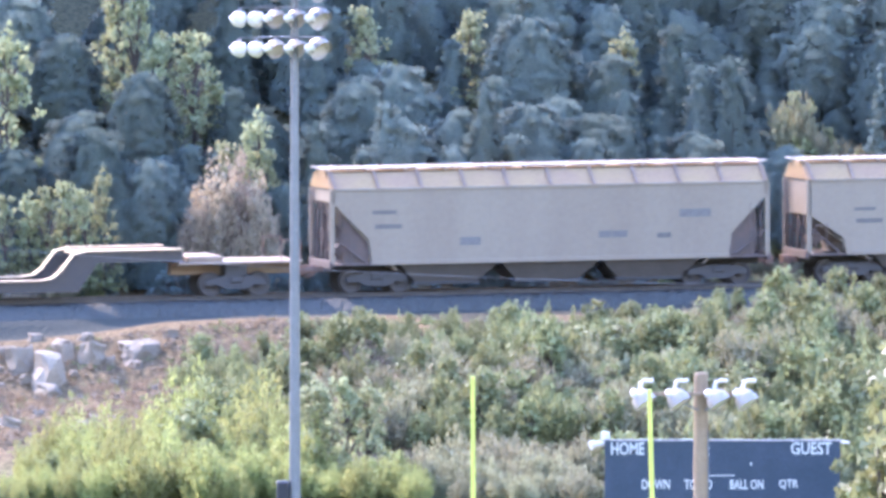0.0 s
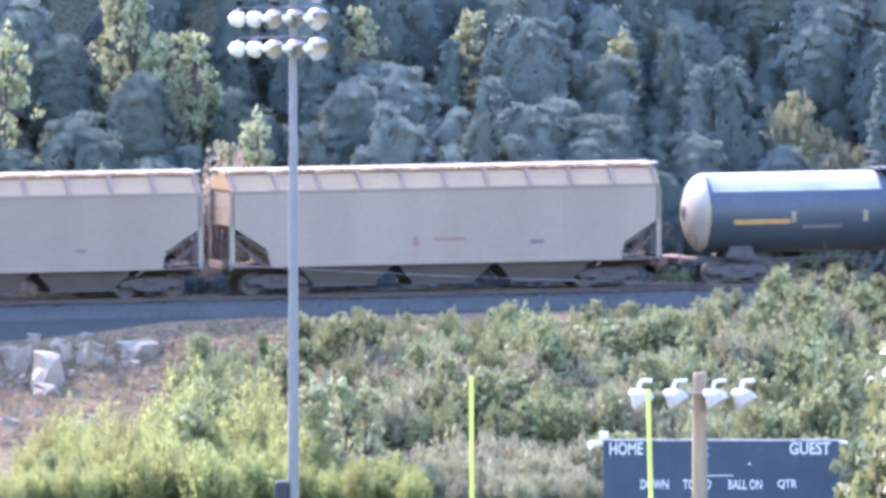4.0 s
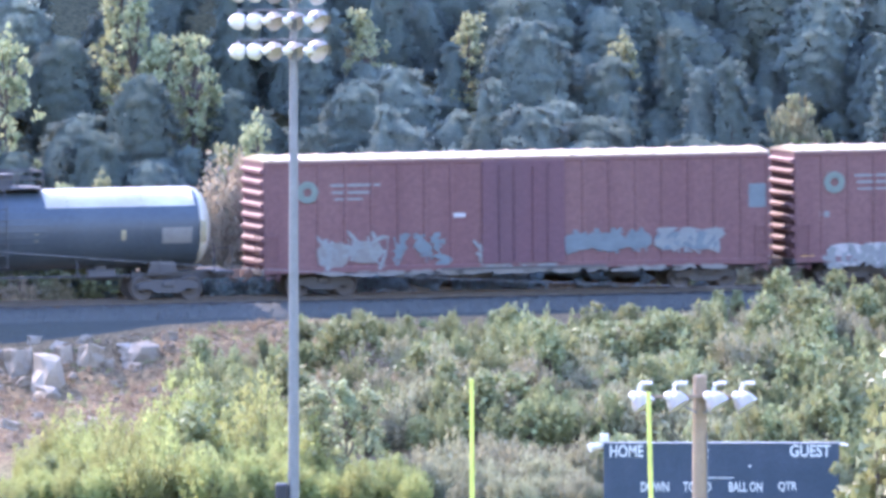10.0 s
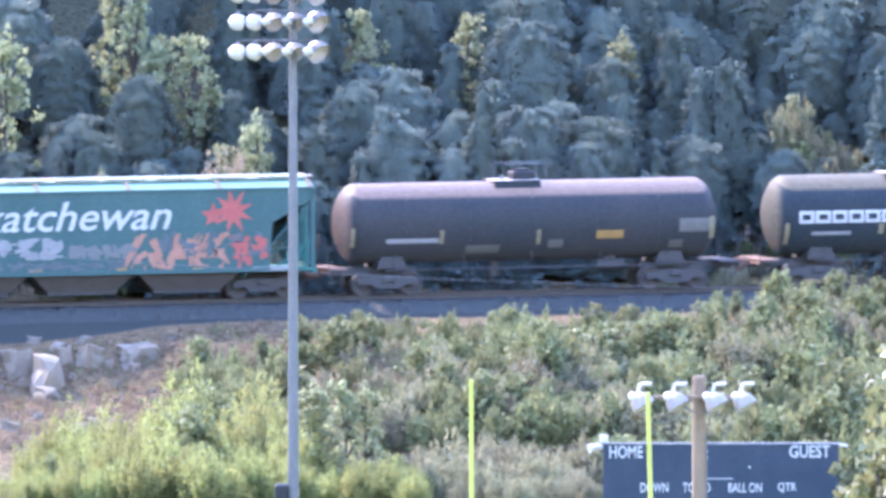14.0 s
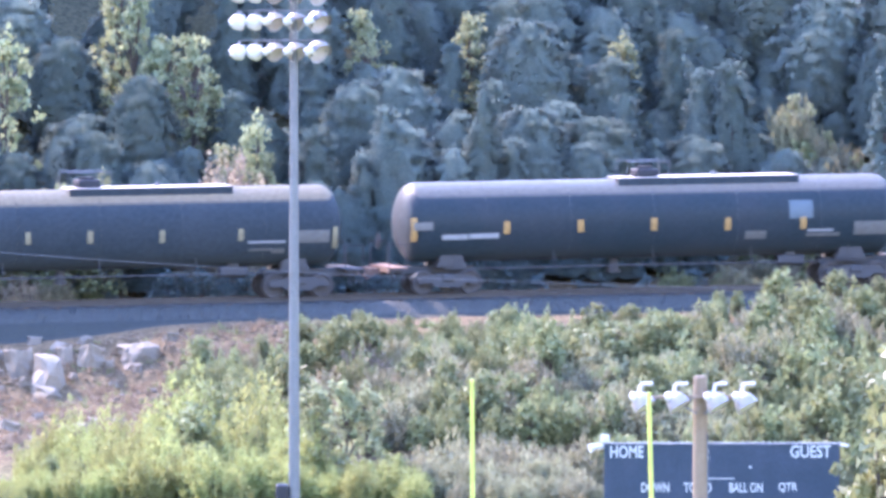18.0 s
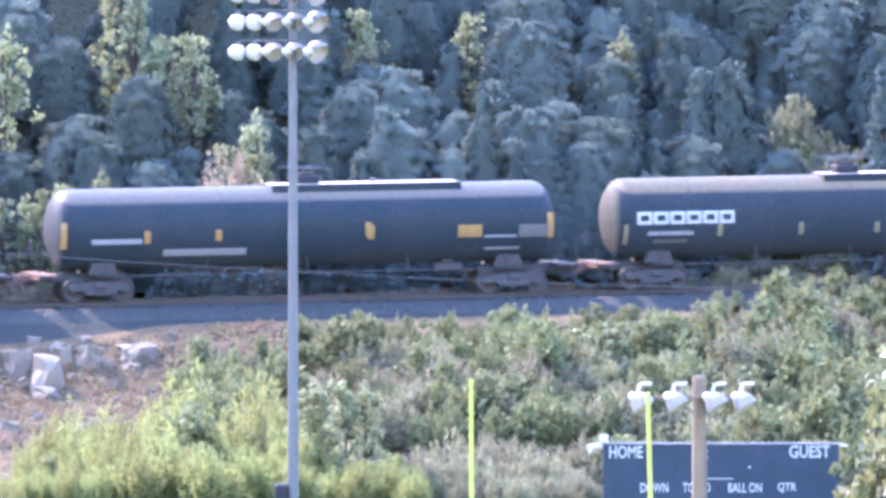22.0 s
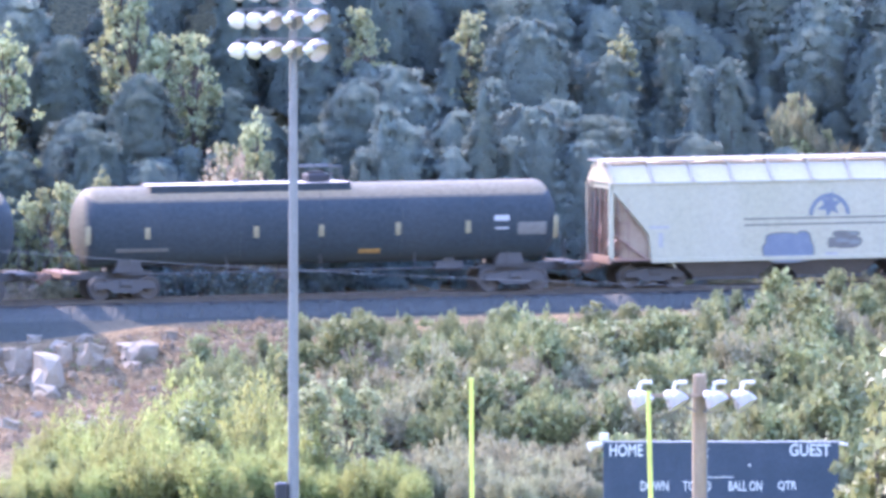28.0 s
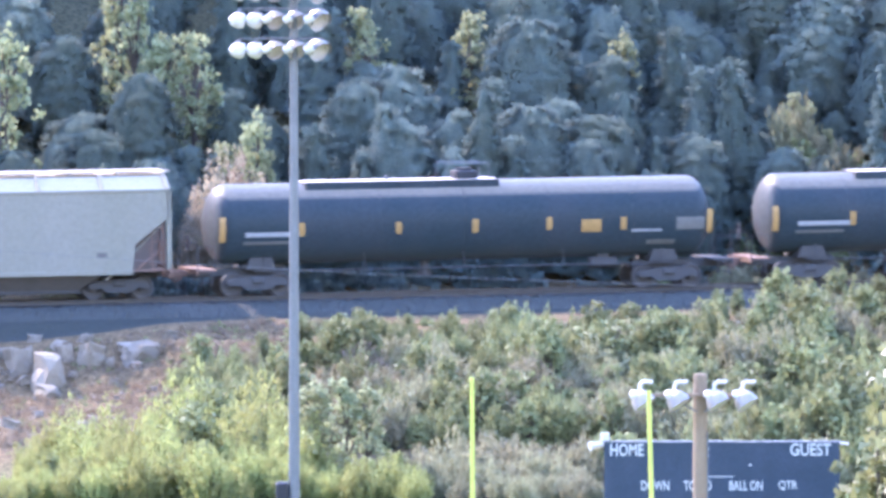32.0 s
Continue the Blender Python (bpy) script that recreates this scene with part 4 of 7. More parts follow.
def well_car(s0, length):
    """Low container wagon: deep side beams between raised end bridges."""
    car = thing("well_car", track_pose(s0), "dusty yellow empty container well car, low sides, raised ends", "well car", "cars of the train")
    h = length / 2
    paint = M["wellpaint"]
    for y in (-1.42, 1.42):
        bm = bmesh.new()
        prism(bm, [(-h + 4.5, 1.72), (-h + 8.0, 1.72), (-h + 8.5, 1.60), (-h + 9.0, 0.98), (-h + 9.3, 0.76), (-h + 9.7, 0.70), (h - 9.7, 0.70), (h - 9.3, 0.76), (h - 9.0, 0.98), (h - 8.5, 1.60), (h - 8.0, 1.72), (h - 4.5, 1.72), (h - 4.4, 1.35), (h - 7.6, 1.3), (h - 8.3, 0.30), (-h + 8.3, 0.30), (-h + 7.6, 1.3), (-h + 4.4, 1.35)], y - 0.07, y + 0.07)
        part("side_beam", bm, M["wellside"], car, "side beam painted dark as in shade")
        bm = bmesh.new()
        for sgn in (-1, 1):               # top flange that follows the beam down into the well
            line = [(4.5, 1.72), (8.0, 1.72), (8.5, 1.60), (9.0, 0.98), (9.3, 0.76), (9.7, 0.70), (h, 0.70)]
            loft(bm, [[(sgn * (h - d), y - 0.17, z + 0.002), (sgn * (h - d), y + 0.17, z + 0.002), (sgn * (h - d), y + 0.17, z + 0.06), (sgn * (h - d), y - 0.17, z + 0.06)] for d, z in line])
        part("beam_flange", bm, paint, car, "yellow top flange painted bright as in the sun")
    bm = bmesh.new()
    box(bm, -h + 8.3, h - 8.3, -1.35, 1.35, 0.30, 0.36)
    part("well_floor", bm, M["steel"], car)
    for sgn in (-1, 1):
        bm = bmesh.new()
        a, b = sorted((sgn * (h - 8.2), sgn * (h - 4.4)))
        box(bm, a, b, -1.25, 1.25, 1.58, 1.68, 0.02)
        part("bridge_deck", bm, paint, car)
        bm = bmesh.new()
        a, b = sorted((sgn * (h - 4.6), sgn * h))
        box(bm, a, b, -1.45, 1.45, 1.16, 1.26, 0.02)
        box(bm, a, b, -0.35, 0.35, 0.75, 1.17, 0.02)
        part("end_platform", bm, M["endbeige"], car)
        bm = bmesh.new()
        a, b = sorted((sgn * (h - 4.2), sgn * (h - 2.9)))
        box(bm, a, b, -1.2, 1.2, 1.26, 1.46, 0.03)
        part("equipment_box", bm, M["endbeige"], car)
        for y in (-1.38, 1.38):
            bm = bmesh.new()
            bent(bm, [(sgn * (h - 0.8), y, 1.24), (sgn * (h - 0.8), y, 2.0), (sgn * (h - 0.1), y, 2.0), (sgn * (h - 0.1), y, 1.24)], 0.025)
            part("handrail", bm, M["rust"], car)
        truck(car, sgn * (h - 2.4))
        bm = bmesh.new()
        box(bm, sgn * (h - 2.4) - 0.4, sgn * (h - 2.4) + 0.4, -1.1, 1.1, 0.72, 1.17, 0.03)
        part("body_bolster", bm, M["steel"], car)
    couplers(car, h, 0.5)
    return car


M["endbeige"] = surf("rust_stained_beige_paint", (0.21, 0.165, 0.115), 0.65, var=0.15, scale=1.5, bump=0.08, dirt=(0.16, 0.10, 0.07), dirt_amount=0.6)
# one wagon, two paints: shaded sides dark, sunlit tops bright in the colour
M["wellside"] = surf("shaded_well_car_side", (0.060, 0.056, 0.052), 0.75, var=0.2, scale=1.2, bump=0.1, dirt=(0.085, 0.07, 0.055), spec=0.1)
M["wellpaint"] = surf("sunlit_yellow_paint", (0.46, 0.36, 0.22), 0.6, var=0.15, scale=0.8, bump=0.08, dirt=(0.34, 0.22, 0.15), dirt_amount=0.5)
TRAIN = "cars of the train"
CARS = []


def add_car(car, s0):
    CARS.append((car, s0))
    return car


# roofs warmer and lighter than the sides, their sunlight put into the paint
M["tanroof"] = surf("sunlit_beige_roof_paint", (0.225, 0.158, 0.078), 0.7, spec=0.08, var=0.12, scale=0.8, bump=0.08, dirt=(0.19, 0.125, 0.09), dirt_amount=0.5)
M["paleroof"] = surf("sunlit_pale_roof_paint", (0.31, 0.26, 0.175), 0.65, spec=0.08, var=0.1, scale=0.8, bump=0.08, dirt=(0.30, 0.26, 0.21), dirt_amount=0.4)
M["palerib"] = surf("darker_pale_rib", (0.25, 0.21, 0.15), 0.65, var=0.15, scale=3, bump=0.05)
M["greenpost"] = surf("green_end_frame", (0.06, 0.17, 0.15), 0.6, var=0.15, scale=2, bump=0.1)
# rib paint darker than the roof, holding the shadows the ribs cast
M["ribpaint"] = surf("shaded_roof_rib", (0.145, 0.105, 0.072), 0.7, var=0.2, scale=3, bump=0.1)
add_car(well_car(-16.9, 22.6), -16.9)
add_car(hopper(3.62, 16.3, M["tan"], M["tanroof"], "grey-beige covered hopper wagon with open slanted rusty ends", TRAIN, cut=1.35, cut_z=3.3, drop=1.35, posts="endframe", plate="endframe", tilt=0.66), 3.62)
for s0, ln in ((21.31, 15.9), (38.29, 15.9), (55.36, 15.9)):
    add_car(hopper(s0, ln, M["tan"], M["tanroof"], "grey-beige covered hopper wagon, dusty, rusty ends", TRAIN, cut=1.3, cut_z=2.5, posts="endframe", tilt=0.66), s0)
slate = "slate-grey tank wagon with sun-whitened top and dark centre platform"
for s0 in (72.83, 121.37):
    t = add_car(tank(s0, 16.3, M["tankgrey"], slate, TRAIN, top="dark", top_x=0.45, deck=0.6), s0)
    top_jacket(t, 8.15, 1.45, 2.57, M["tankwhite"])
    # band over the white top: dark paint and the platform's shade in one colour
    bm = bmesh.new()
    shell_mesh(bm, 8, 1.45, 2.57, -1.0, 1.9, 0.016)
    part("centre_band", bm, M["tankgrey"], t, "slate band of dark paint and the platform's shade", smooth=False)
t = add_car(tank(89.34, 13.25, M["tankwhite"], "white tank wagon with rusty deck and railed platform", TRAIN, rad=1.42, zc=2.40, top="white", top_x=0.35, deck=0.65, deck_mat="tankwhite"), 89.34)
t = add_car(tank(104.61, 14.15, M["tankwhite"], "white tank wagon with a wide red centre band", TRAIN, rad=1.45, zc=2.39, top="red", top_x=0.15, deck=0.65, deck_mat="tankwhite"), 104.61)
bm = bmesh.new()
shell_mesh(bm, 7, 1.45, 2.39, -1.65, 1.95, 0.012)
part("red_band", bm, M["tankred"], t, "red band painted round the tank")
for s0 in (140.67, 160.55):
    add_car(boxcar(s0, 18.9, "faded red high boxcar with ribbed ends, sprayed with graffiti", TRAIN), s0)
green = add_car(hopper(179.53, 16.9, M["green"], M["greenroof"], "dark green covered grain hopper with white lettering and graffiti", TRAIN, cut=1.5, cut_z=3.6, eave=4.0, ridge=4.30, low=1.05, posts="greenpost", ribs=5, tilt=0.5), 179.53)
add_car(tank(196.35, 14.25, M["tankbrown"], "brown-black tank wagon with top tinted tan as sunlit", TRAIN, top="walkway", boards=(-1.3, 0.4), top_x=-0.1, deck=0.6), 196.27)
# place, walkway from and to, manway
BLACK = [(214.43, (-4.7, 1.6), 0.4), (234.85, (-1.0, 5.0), -0.2), (276.17, (-1.0, 5.3), 0.1), (317.21, (-0.9, 5.1), 0.1), (337.41, (-4.9, 1.4), 0.3), (357.51, (-1.0, 5.4), 0.0)]
BLUE = [(255.45, (-1.2, 5.6), 0.0), (296.81, (-1.2, 5.8), 0.2), (436.61, (-5.8, 1.4), 0.3), (457.3, (-5.8, 1.4), 0.3)]
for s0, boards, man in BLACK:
    add_car(tank(s0, 18.25, M["tankblack"], "black tank wagon with a plain white block sign, top tinted as sunlit", TRAIN, top_x=man, boards=boards, deck=0.6), s0)
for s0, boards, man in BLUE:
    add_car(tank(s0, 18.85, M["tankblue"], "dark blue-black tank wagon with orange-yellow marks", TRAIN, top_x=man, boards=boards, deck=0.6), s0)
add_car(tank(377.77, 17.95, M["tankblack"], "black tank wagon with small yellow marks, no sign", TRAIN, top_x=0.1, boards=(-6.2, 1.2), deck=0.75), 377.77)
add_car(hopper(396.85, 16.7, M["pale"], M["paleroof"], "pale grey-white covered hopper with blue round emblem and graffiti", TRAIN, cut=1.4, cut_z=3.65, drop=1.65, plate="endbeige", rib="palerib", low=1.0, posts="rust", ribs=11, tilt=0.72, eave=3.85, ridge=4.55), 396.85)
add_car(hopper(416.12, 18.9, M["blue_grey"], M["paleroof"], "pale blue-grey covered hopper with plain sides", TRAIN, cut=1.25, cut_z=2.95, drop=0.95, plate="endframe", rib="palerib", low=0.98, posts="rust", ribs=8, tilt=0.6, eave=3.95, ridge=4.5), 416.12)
M["emblemgreen"] = surf("faded_green_white_emblem", (0.10, 0.125, 0.11), 0.6, var=0.2, scale=4, bump=0.0)

# ---- markings ----
def flats(i, mat, rows, y):
    bars(CARS[i][0], rows, y, M[mat])


def rounds(i, mat, rows, rad=1.45, zc=2.57):
    patches(CARS[i][0], rows, rad, zc, M[mat])


flats(1, "darkmark", [(-6.21, 2.92, 0.89, 0.14), (-6.07, 2.41, 0.99, 0.16), (4.24, 1.89, 0.51, 0.18)], -1.52)
flats(1, "greymark", [(-3.02, 1.83, 0.76, 0.29), (2.33, 1.97, 1.06, 0.24), (5.42, 2.68, 1.16, 0.29)], -1.52)
flats(2, "darkmark", [(-5.84, 2.69, 0.8, 0.12), (-5.67, 2.26, 1.01, 0.16)], -1.52)
flats(2, "greymark", [(-0.08, 2.67, 0.63, 0.2)], -1.52)
flats(3, "darkmark", [(-3.55, 2.13, 0.53, 0.37), (-2.28, 2.12, 1.23, 0.18), (-2.56, 1.76, 0.42, 0.24), (3.55, 1.75, 0.38, 0.14)], -1.52)
flats(3, "greymark", [(-0.44, 2.0, 0.55, 0.12), (-6.08, 1.91, 0.59, 0.24)], -1.52)
flats(4, "darkmark", [(3.38, 1.76, 0.51, 0.16)], -1.52)
flats(4, "rust", [(0.12, 1.91, 1.16, 0.12), (-1.15, 1.85, 0.21, 0.37)], -1.52)
rounds(5, "lime", [(-7.62, 2.58, 0.21, 0.82), (-4.39, 2.45, 0.17, 0.41), (-1.66, 2.44, 0.17, 0.41), (1.45, 2.41, 0.17, 0.41), (4.14, 2.4, 0.17, 0.37), (7.52, 2.51, 0.19, 0.82)])
rounds(5, "yellow", [(-5.58, 2.29, 2.11, 0.18)])
rounds(5, "greymark", [(6.06, 2.36, 1.1, 0.53), (-3.29, 2.08, 1.48, 0.12)])
rounds(6, "lime", [(-7.63, 2.51, 0.21, 0.78), (-1.62, 2.35, 0.19, 0.41), (1.5, 2.36, 0.17, 0.41), (4.7, 2.38, 0.17, 0.37), (7.64, 2.46, 0.21, 0.78)])
rounds(6, "yellow", [(-5.55, 2.06, 2.22, 0.16), (-4.68, 2.25, 0.51, 0.2)])
rounds(6, "greymark", [(6.67, 2.34, 1.1, 0.57)])
rounds(7, "faintmark", [(-4.29, 2.25, 1.56, 0.08), (-4.42, 2.38, 1.27, 0.06), (3.17, 1.77, 2.32, 0.16), (4.22, 1.91, 1.27, 0.1), (-0.59, 2.11, 1.27, 0.24), (-0.17, 1.8, 0.85, 0.33), (2.55, 2.31, 0.17, 0.41), (-5.47, 2.32, 0.17, 0.61)], 1.42, 2.40)
rounds(7, "yellow", [(1.6, 2.13, 0.76, 0.24)], 1.42, 2.40)
letters_plain(CARS[8][0], -4.46, 2.63, 2.45, 0.30, 1.45, 2.39, M["darkmark"], 0.08)
rounds(8, "darkmark", [(3.83, 1.71, 0.34, 0.14)], 1.45, 2.39)
rounds(8, "faintmark", [(-4.52, 2.31, 1.77, 0.08), (5.05, 2.3, 1.1, 0.61), (3.34, 2.19, 0.17, 0.37)], 1.45, 2.39)
rounds(8, "lime", [(2.02, 2.21, 0.68, 0.22)], 1.45, 2.39)
rounds(8, "mark", [(-0.64, 2.27, 0.17, 0.49)], 1.462, 2.39)
flats(9, "spraypale", [(-6.06, 4.01, 1.86, 0.1), (-6.23, 3.75, 1.39, 0.1), (-6.31, 3.51, 1.06, 0.08)], -1.5)
flats(9, "spraysky", [(9.07, 3.35, 0.76, 0.86)], -1.5)
flats(9, "mark", [(-2.24, 2.86, 0.55, 0.16)], -1.5)
flats(10, "spraypale", [(-6.26, 4.0, 1.82, 0.1), (-6.41, 3.76, 1.35, 0.1), (-6.47, 3.51, 1.18, 0.08), (-8.31, 2.61, 0.34, 0.2), (-1.43, 3.09, 0.21, 0.16)], -1.5)
flats(10, "yellow", [(-8.98, 1.05, 0.51, 0.16), (8.17, 1.25, 0.51, 0.29), (0.5, 1.38, 0.3, 0.12), (-2.43, 1.19, 0.34, 0.1)], -1.5)
flats(10, "greymark", [(2.62, 3.35, 1.06, 0.16)], -1.5)
flats(11, "yellow", [(-1.78, 1.19, 0.46, 0.14), (-4.72, 1.17, 0.46, 0.12), (1.38, 1.17, 0.38, 0.12), (4.19, 1.13, 0.38, 0.12)], -1.52)
flats(11, "spraywhite", [(-7.69, 1.26, 0.72, 0.16), (6.84, 1.11, 1.27, 0.14)], -1.52)
rounds(12, "mark", [(-4.55, 1.97, 1.94, 0.16)])
rounds(12, "yellow", [(2.84, 2.07, 1.01, 0.29)])
rounds(12, "lime", [(-3.46, 2.09, 0.15, 0.49), (0.17, 2.02, 0.15, 0.53), (-6.78, 2.12, 0.15, 0.69), (6.67, 2.25, 0.17, 0.82)])
rounds(12, "greymark", [(6.01, 2.35, 1.14, 0.49), (5.37, 1.67, 0.51, 0.29), (-1.88, 1.61, 1.27, 0.29), (0.83, 1.76, 0.55, 0.29)])
rounds(13, "mark", [(-6.94, 1.93, 1.48, 0.12)])
rounds(13, "yellow", [(-2.1, 2.02, 0.68, 0.37)])
rounds(13, "lime", [(-8.63, 1.93, 0.17, 0.78), (-5.06, 2.06, 0.19, 0.37), (-3.06, 2.08, 0.17, 0.49), (-0.21, 2.06, 0.17, 0.41), (-0.29, 2.22, 0.17, 0.41), (2.16, 2.17, 0.17, 0.41), (5.07, 2.13, 0.17, 0.53), (8.88, 2.05, 0.17, 0.82)])
rounds(13, "greymark", [(-3.21, 2.94, 1.06, 1.22), (7.98, 2.15, 1.06, 0.45)])
rounds(14, "lime", [(-8.39, 2.25, 0.17, 0.78), (-4.99, 2.4, 0.21, 0.45), (-2.7, 2.37, 0.19, 0.45), (-0.42, 2.36, 0.19, 0.45), (2.23, 2.33, 0.19, 0.45), (5.13, 2.33, 0.19, 0.45), (8.63, 2.16, 0.19, 0.78)])
rounds(14, "mark", [(-6.81, 2.23, 1.61, 0.12), (6.1, 2.05, 1.39, 0.08)])
rounds(14, "greymark", [(-6.92, 1.91, 1.27, 0.1), (7.83, 2.22, 1.18, 0.45), (6.56, 1.71, 0.46, 0.16), (5.89, 1.77, 0.85, 0.08)])
rounds(15, "lime", [(-8.46, 1.99, 0.17, 0.73), (-4.94, 2.23, 0.21, 0.45), (-1.9, 2.16, 0.19, 0.45), (0.93, 2.15, 0.19, 0.45), (3.21, 2.12, 0.19, 0.45), (5.33, 2.08, 0.19, 0.45), (8.93, 2.0, 0.19, 0.82)])
rounds(15, "mark", [(5.97, 1.8, 0.93, 0.1)])
rounds(15, "greymark", [(-6.64, 2.08, 1.61, 0.1), (8.03, 2.06, 1.27, 0.49), (6.23, 1.89, 1.48, 0.29)])
rounds(16, "lime", [(-8.58, 2.04, 0.17, 0.73), (-5.03, 2.17, 0.19, 0.49), (-1.96, 2.14, 0.19, 0.45), (0.92, 2.13, 0.19, 0.37), (3.16, 2.12, 0.19, 0.37), (8.67, 2.11, 0.17, 0.82)])
rounds(16, "mark", [(-6.89, 2.06, 1.73, 0.14)])
rounds(16, "greymark", [(-6.89, 1.76, 1.27, 0.12), (2.52, 1.87, 0.76, 0.2), (7.77, 2.29, 1.06, 0.41), (2.55, 1.95, 0.76, 0.24)])
rounds(17, "lime", [(-8.65, 2.05, 0.17, 0.78), (-5.1, 2.16, 0.19, 0.45), (-2.86, 2.14, 0.19, 0.45), (-0.69, 2.15, 0.19, 0.37), (2.12, 2.11, 0.19, 0.37), (5.16, 2.09, 0.19, 0.37)])
rounds(17, "mark", [(-7.47, 2.07, 0.68, 0.16), (-6.41, 2.07, 0.85, 0.12)])
rounds(17, "greymark", [(4.2, 1.83, 0.85, 0.24), (6.27, 1.74, 1.48, 0.33)])
rounds(18, "lime", [(-8.59, 2.05, 0.17, 0.73), (-5.4, 2.15, 0.19, 0.45), (-2.84, 2.2, 0.19, 0.41), (0.16, 2.24, 0.19, 0.37), (2.97, 2.18, 0.19, 0.37), (5.35, 2.17, 0.19, 0.37)])
rounds(18, "yellow", [(2.25, 2.19, 0.8, 0.29)])
rounds(18, "mark", [(-7.53, 2.13, 0.68, 0.16), (-6.41, 2.13, 0.8, 0.12), (6.35, 1.99, 1.69, 0.16)])
rounds(18, "greymark", [(-1.48, 1.74, 0.76, 0.49)])
rounds(23, "lime", [(-8.68, 2.35, 0.19, 0.69), (-6.49, 2.4, 0.19, 0.41), (-2.48, 2.36, 0.19, 0.41), (-0.07, 2.37, 0.19, 0.41), (2.78, 2.38, 0.19, 0.45), (5.39, 2.39, 0.19, 0.45), (8.67, 2.34, 0.17, 0.82)])
rounds(23, "mark", [(6.65, 2.69, 0.55, 0.2), (6.65, 2.32, 0.51, 0.08)])
rounds(23, "greymark", [(-6.65, 1.78, 1.94, 0.12), (7.78, 2.3, 1.06, 0.45)])
rounds(23, "yellow", [(1.79, 1.58, 0.8, 0.16)])
rounds(19, "yellow", [(-9.05, 2.38, 0.23, 0.86), (-5.58, 2.39, 0.23, 0.45), (-2.81, 2.39, 0.23, 0.45), (-0.06, 2.4, 0.23, 0.45), (2.73, 2.36, 0.23, 0.45), (5.59, 2.34, 0.23, 0.45), (9.02, 2.35, 0.23, 0.86)])
rounds(19, "mark", [(-7.51, 2.08, 0.97, 0.18), (-6.42, 2.1, 1.1, 0.18), (6.25, 2.06, 0.97, 0.08)])
rounds(19, "greymark", [(-8.7, 2.49, 0.72, 0.29), (8.16, 2.11, 1.27, 0.49), (3.81, 1.93, 0.8, 0.29), (6.36, 1.9, 1.27, 0.12)])
rounds(19, "spraysky", [(5.51, 2.83, 0.89, 0.65)])
rounds(20, "yellow", [(-9.07, 2.41, 0.23, 0.94), (-6.0, 2.31, 0.23, 0.45), (-3.37, 2.33, 0.23, 0.41), (-0.68, 2.34, 0.23, 0.49), (2.28, 2.32, 0.25, 0.49), (2.18, 2.44, 0.23, 0.49), (5.96, 2.3, 0.89, 0.45), (8.97, 2.46, 0.23, 0.9)])
rounds(20, "mark", [(-7.12, 2.17, 1.86, 0.18), (-3.84, 1.73, 3.08, 0.24), (7.12, 2.09, 1.18, 0.08), (7.22, 1.64, 1.27, 0.08)])
rounds(20, "greymark", [(8.34, 2.27, 1.1, 0.45)])
rounds(21, "yellow", [(-9.06, 2.44, 0.23, 0.9), (-6.12, 2.4, 0.23, 0.49), (-2.52, 2.39, 0.21, 0.41), (0.34, 2.41, 0.23, 0.49), (3.1, 2.44, 0.21, 0.45), (4.68, 2.33, 0.74, 0.45), (5.89, 2.4, 0.21, 0.45), (9.14, 2.42, 0.21, 0.86)])
rounds(21, "mark", [(-7.21, 2.24, 1.99, 0.16), (6.77, 2.12, 1.14, 0.08)])
rounds(21, "greymark", [(-7.36, 1.94, 1.82, 0.1), (8.41, 2.35, 1.06, 0.45), (7.34, 1.68, 1.06, 0.16)])
flats(24, "faintmark", [(-6.56, 2.23, 0.76, 0.1), (-6.5, 1.76, 0.17, 0.53), (6.32, 2.8, 0.97, 0.37), (4.49, 1.59, 0.17, 0.41), (-0.05, 1.1, 0.46, 0.2)], -1.52)
flats(24, "darkmark", [(-0.11, 2.46, 6.47, 0.06), (-0.11, 2.24, 6.47, 0.06)], -1.52)
flats(25, "darkmark", [(-7.59, 2.39, 0.8, 0.1), (-7.65, 1.96, 0.63, 0.1), (6.97, 1.64, 0.38, 0.18)], -1.52)
flats(25, "greymark", [(-7.59, 2.24, 0.72, 0.08), (-7.59, 1.82, 0.55, 0.08)], -1.52)
rounds(22, "yellow", [(-9.06, 2.44, 0.23, 0.9), (-6.12, 2.4, 0.23, 0.49), (-2.52, 2.39, 0.21, 0.41), (0.34, 2.41, 0.23, 0.49), (3.1, 2.44, 0.21, 0.45), (4.68, 2.33, 0.74, 0.45), (5.89, 2.4, 0.21, 0.45), (9.14, 2.42, 0.21, 0.86)])
rounds(22, "mark", [(-7.21, 2.24, 1.99, 0.16), (6.77, 2.12, 1.14, 0.08)])
rounds(22, "greymark", [(-7.36, 1.94, 1.82, 0.1), (8.41, 2.35, 1.06, 0.45), (7.34, 1.68, 1.06, 0.16)])
letters_plain(CARS[13][0], -6.34, 2.53, 3.76, 0.45, 1.45, 2.57, M["white"])
letters_plain(CARS[14][0], -6.34, 2.87, 3.55, 0.49, 1.45, 2.57, M["white"])
letters_plain(CARS[15][0], -6.26, 2.68, 3.72, 0.49, 1.45, 2.57, M["white"])
letters_plain(CARS[16][0], -6.34, 2.62, 3.72, 0.45, 1.45, 2.57, M["white"])
letters_plain(CARS[17][0], -6.39, 2.68, 3.76, 0.45, 1.45, 2.57, M["white"])
letters_plain(CARS[18][0], -6.25, 2.61, 3.59, 0.45, 1.45, 2.57, M["white"])
graffiti(CARS[9][0], -7.53, -4.80, 0.94, 2.40, -1.55, M["spraypale"], 3, 1, 0.07, "pale blue-grey graffiti of bent strokes")
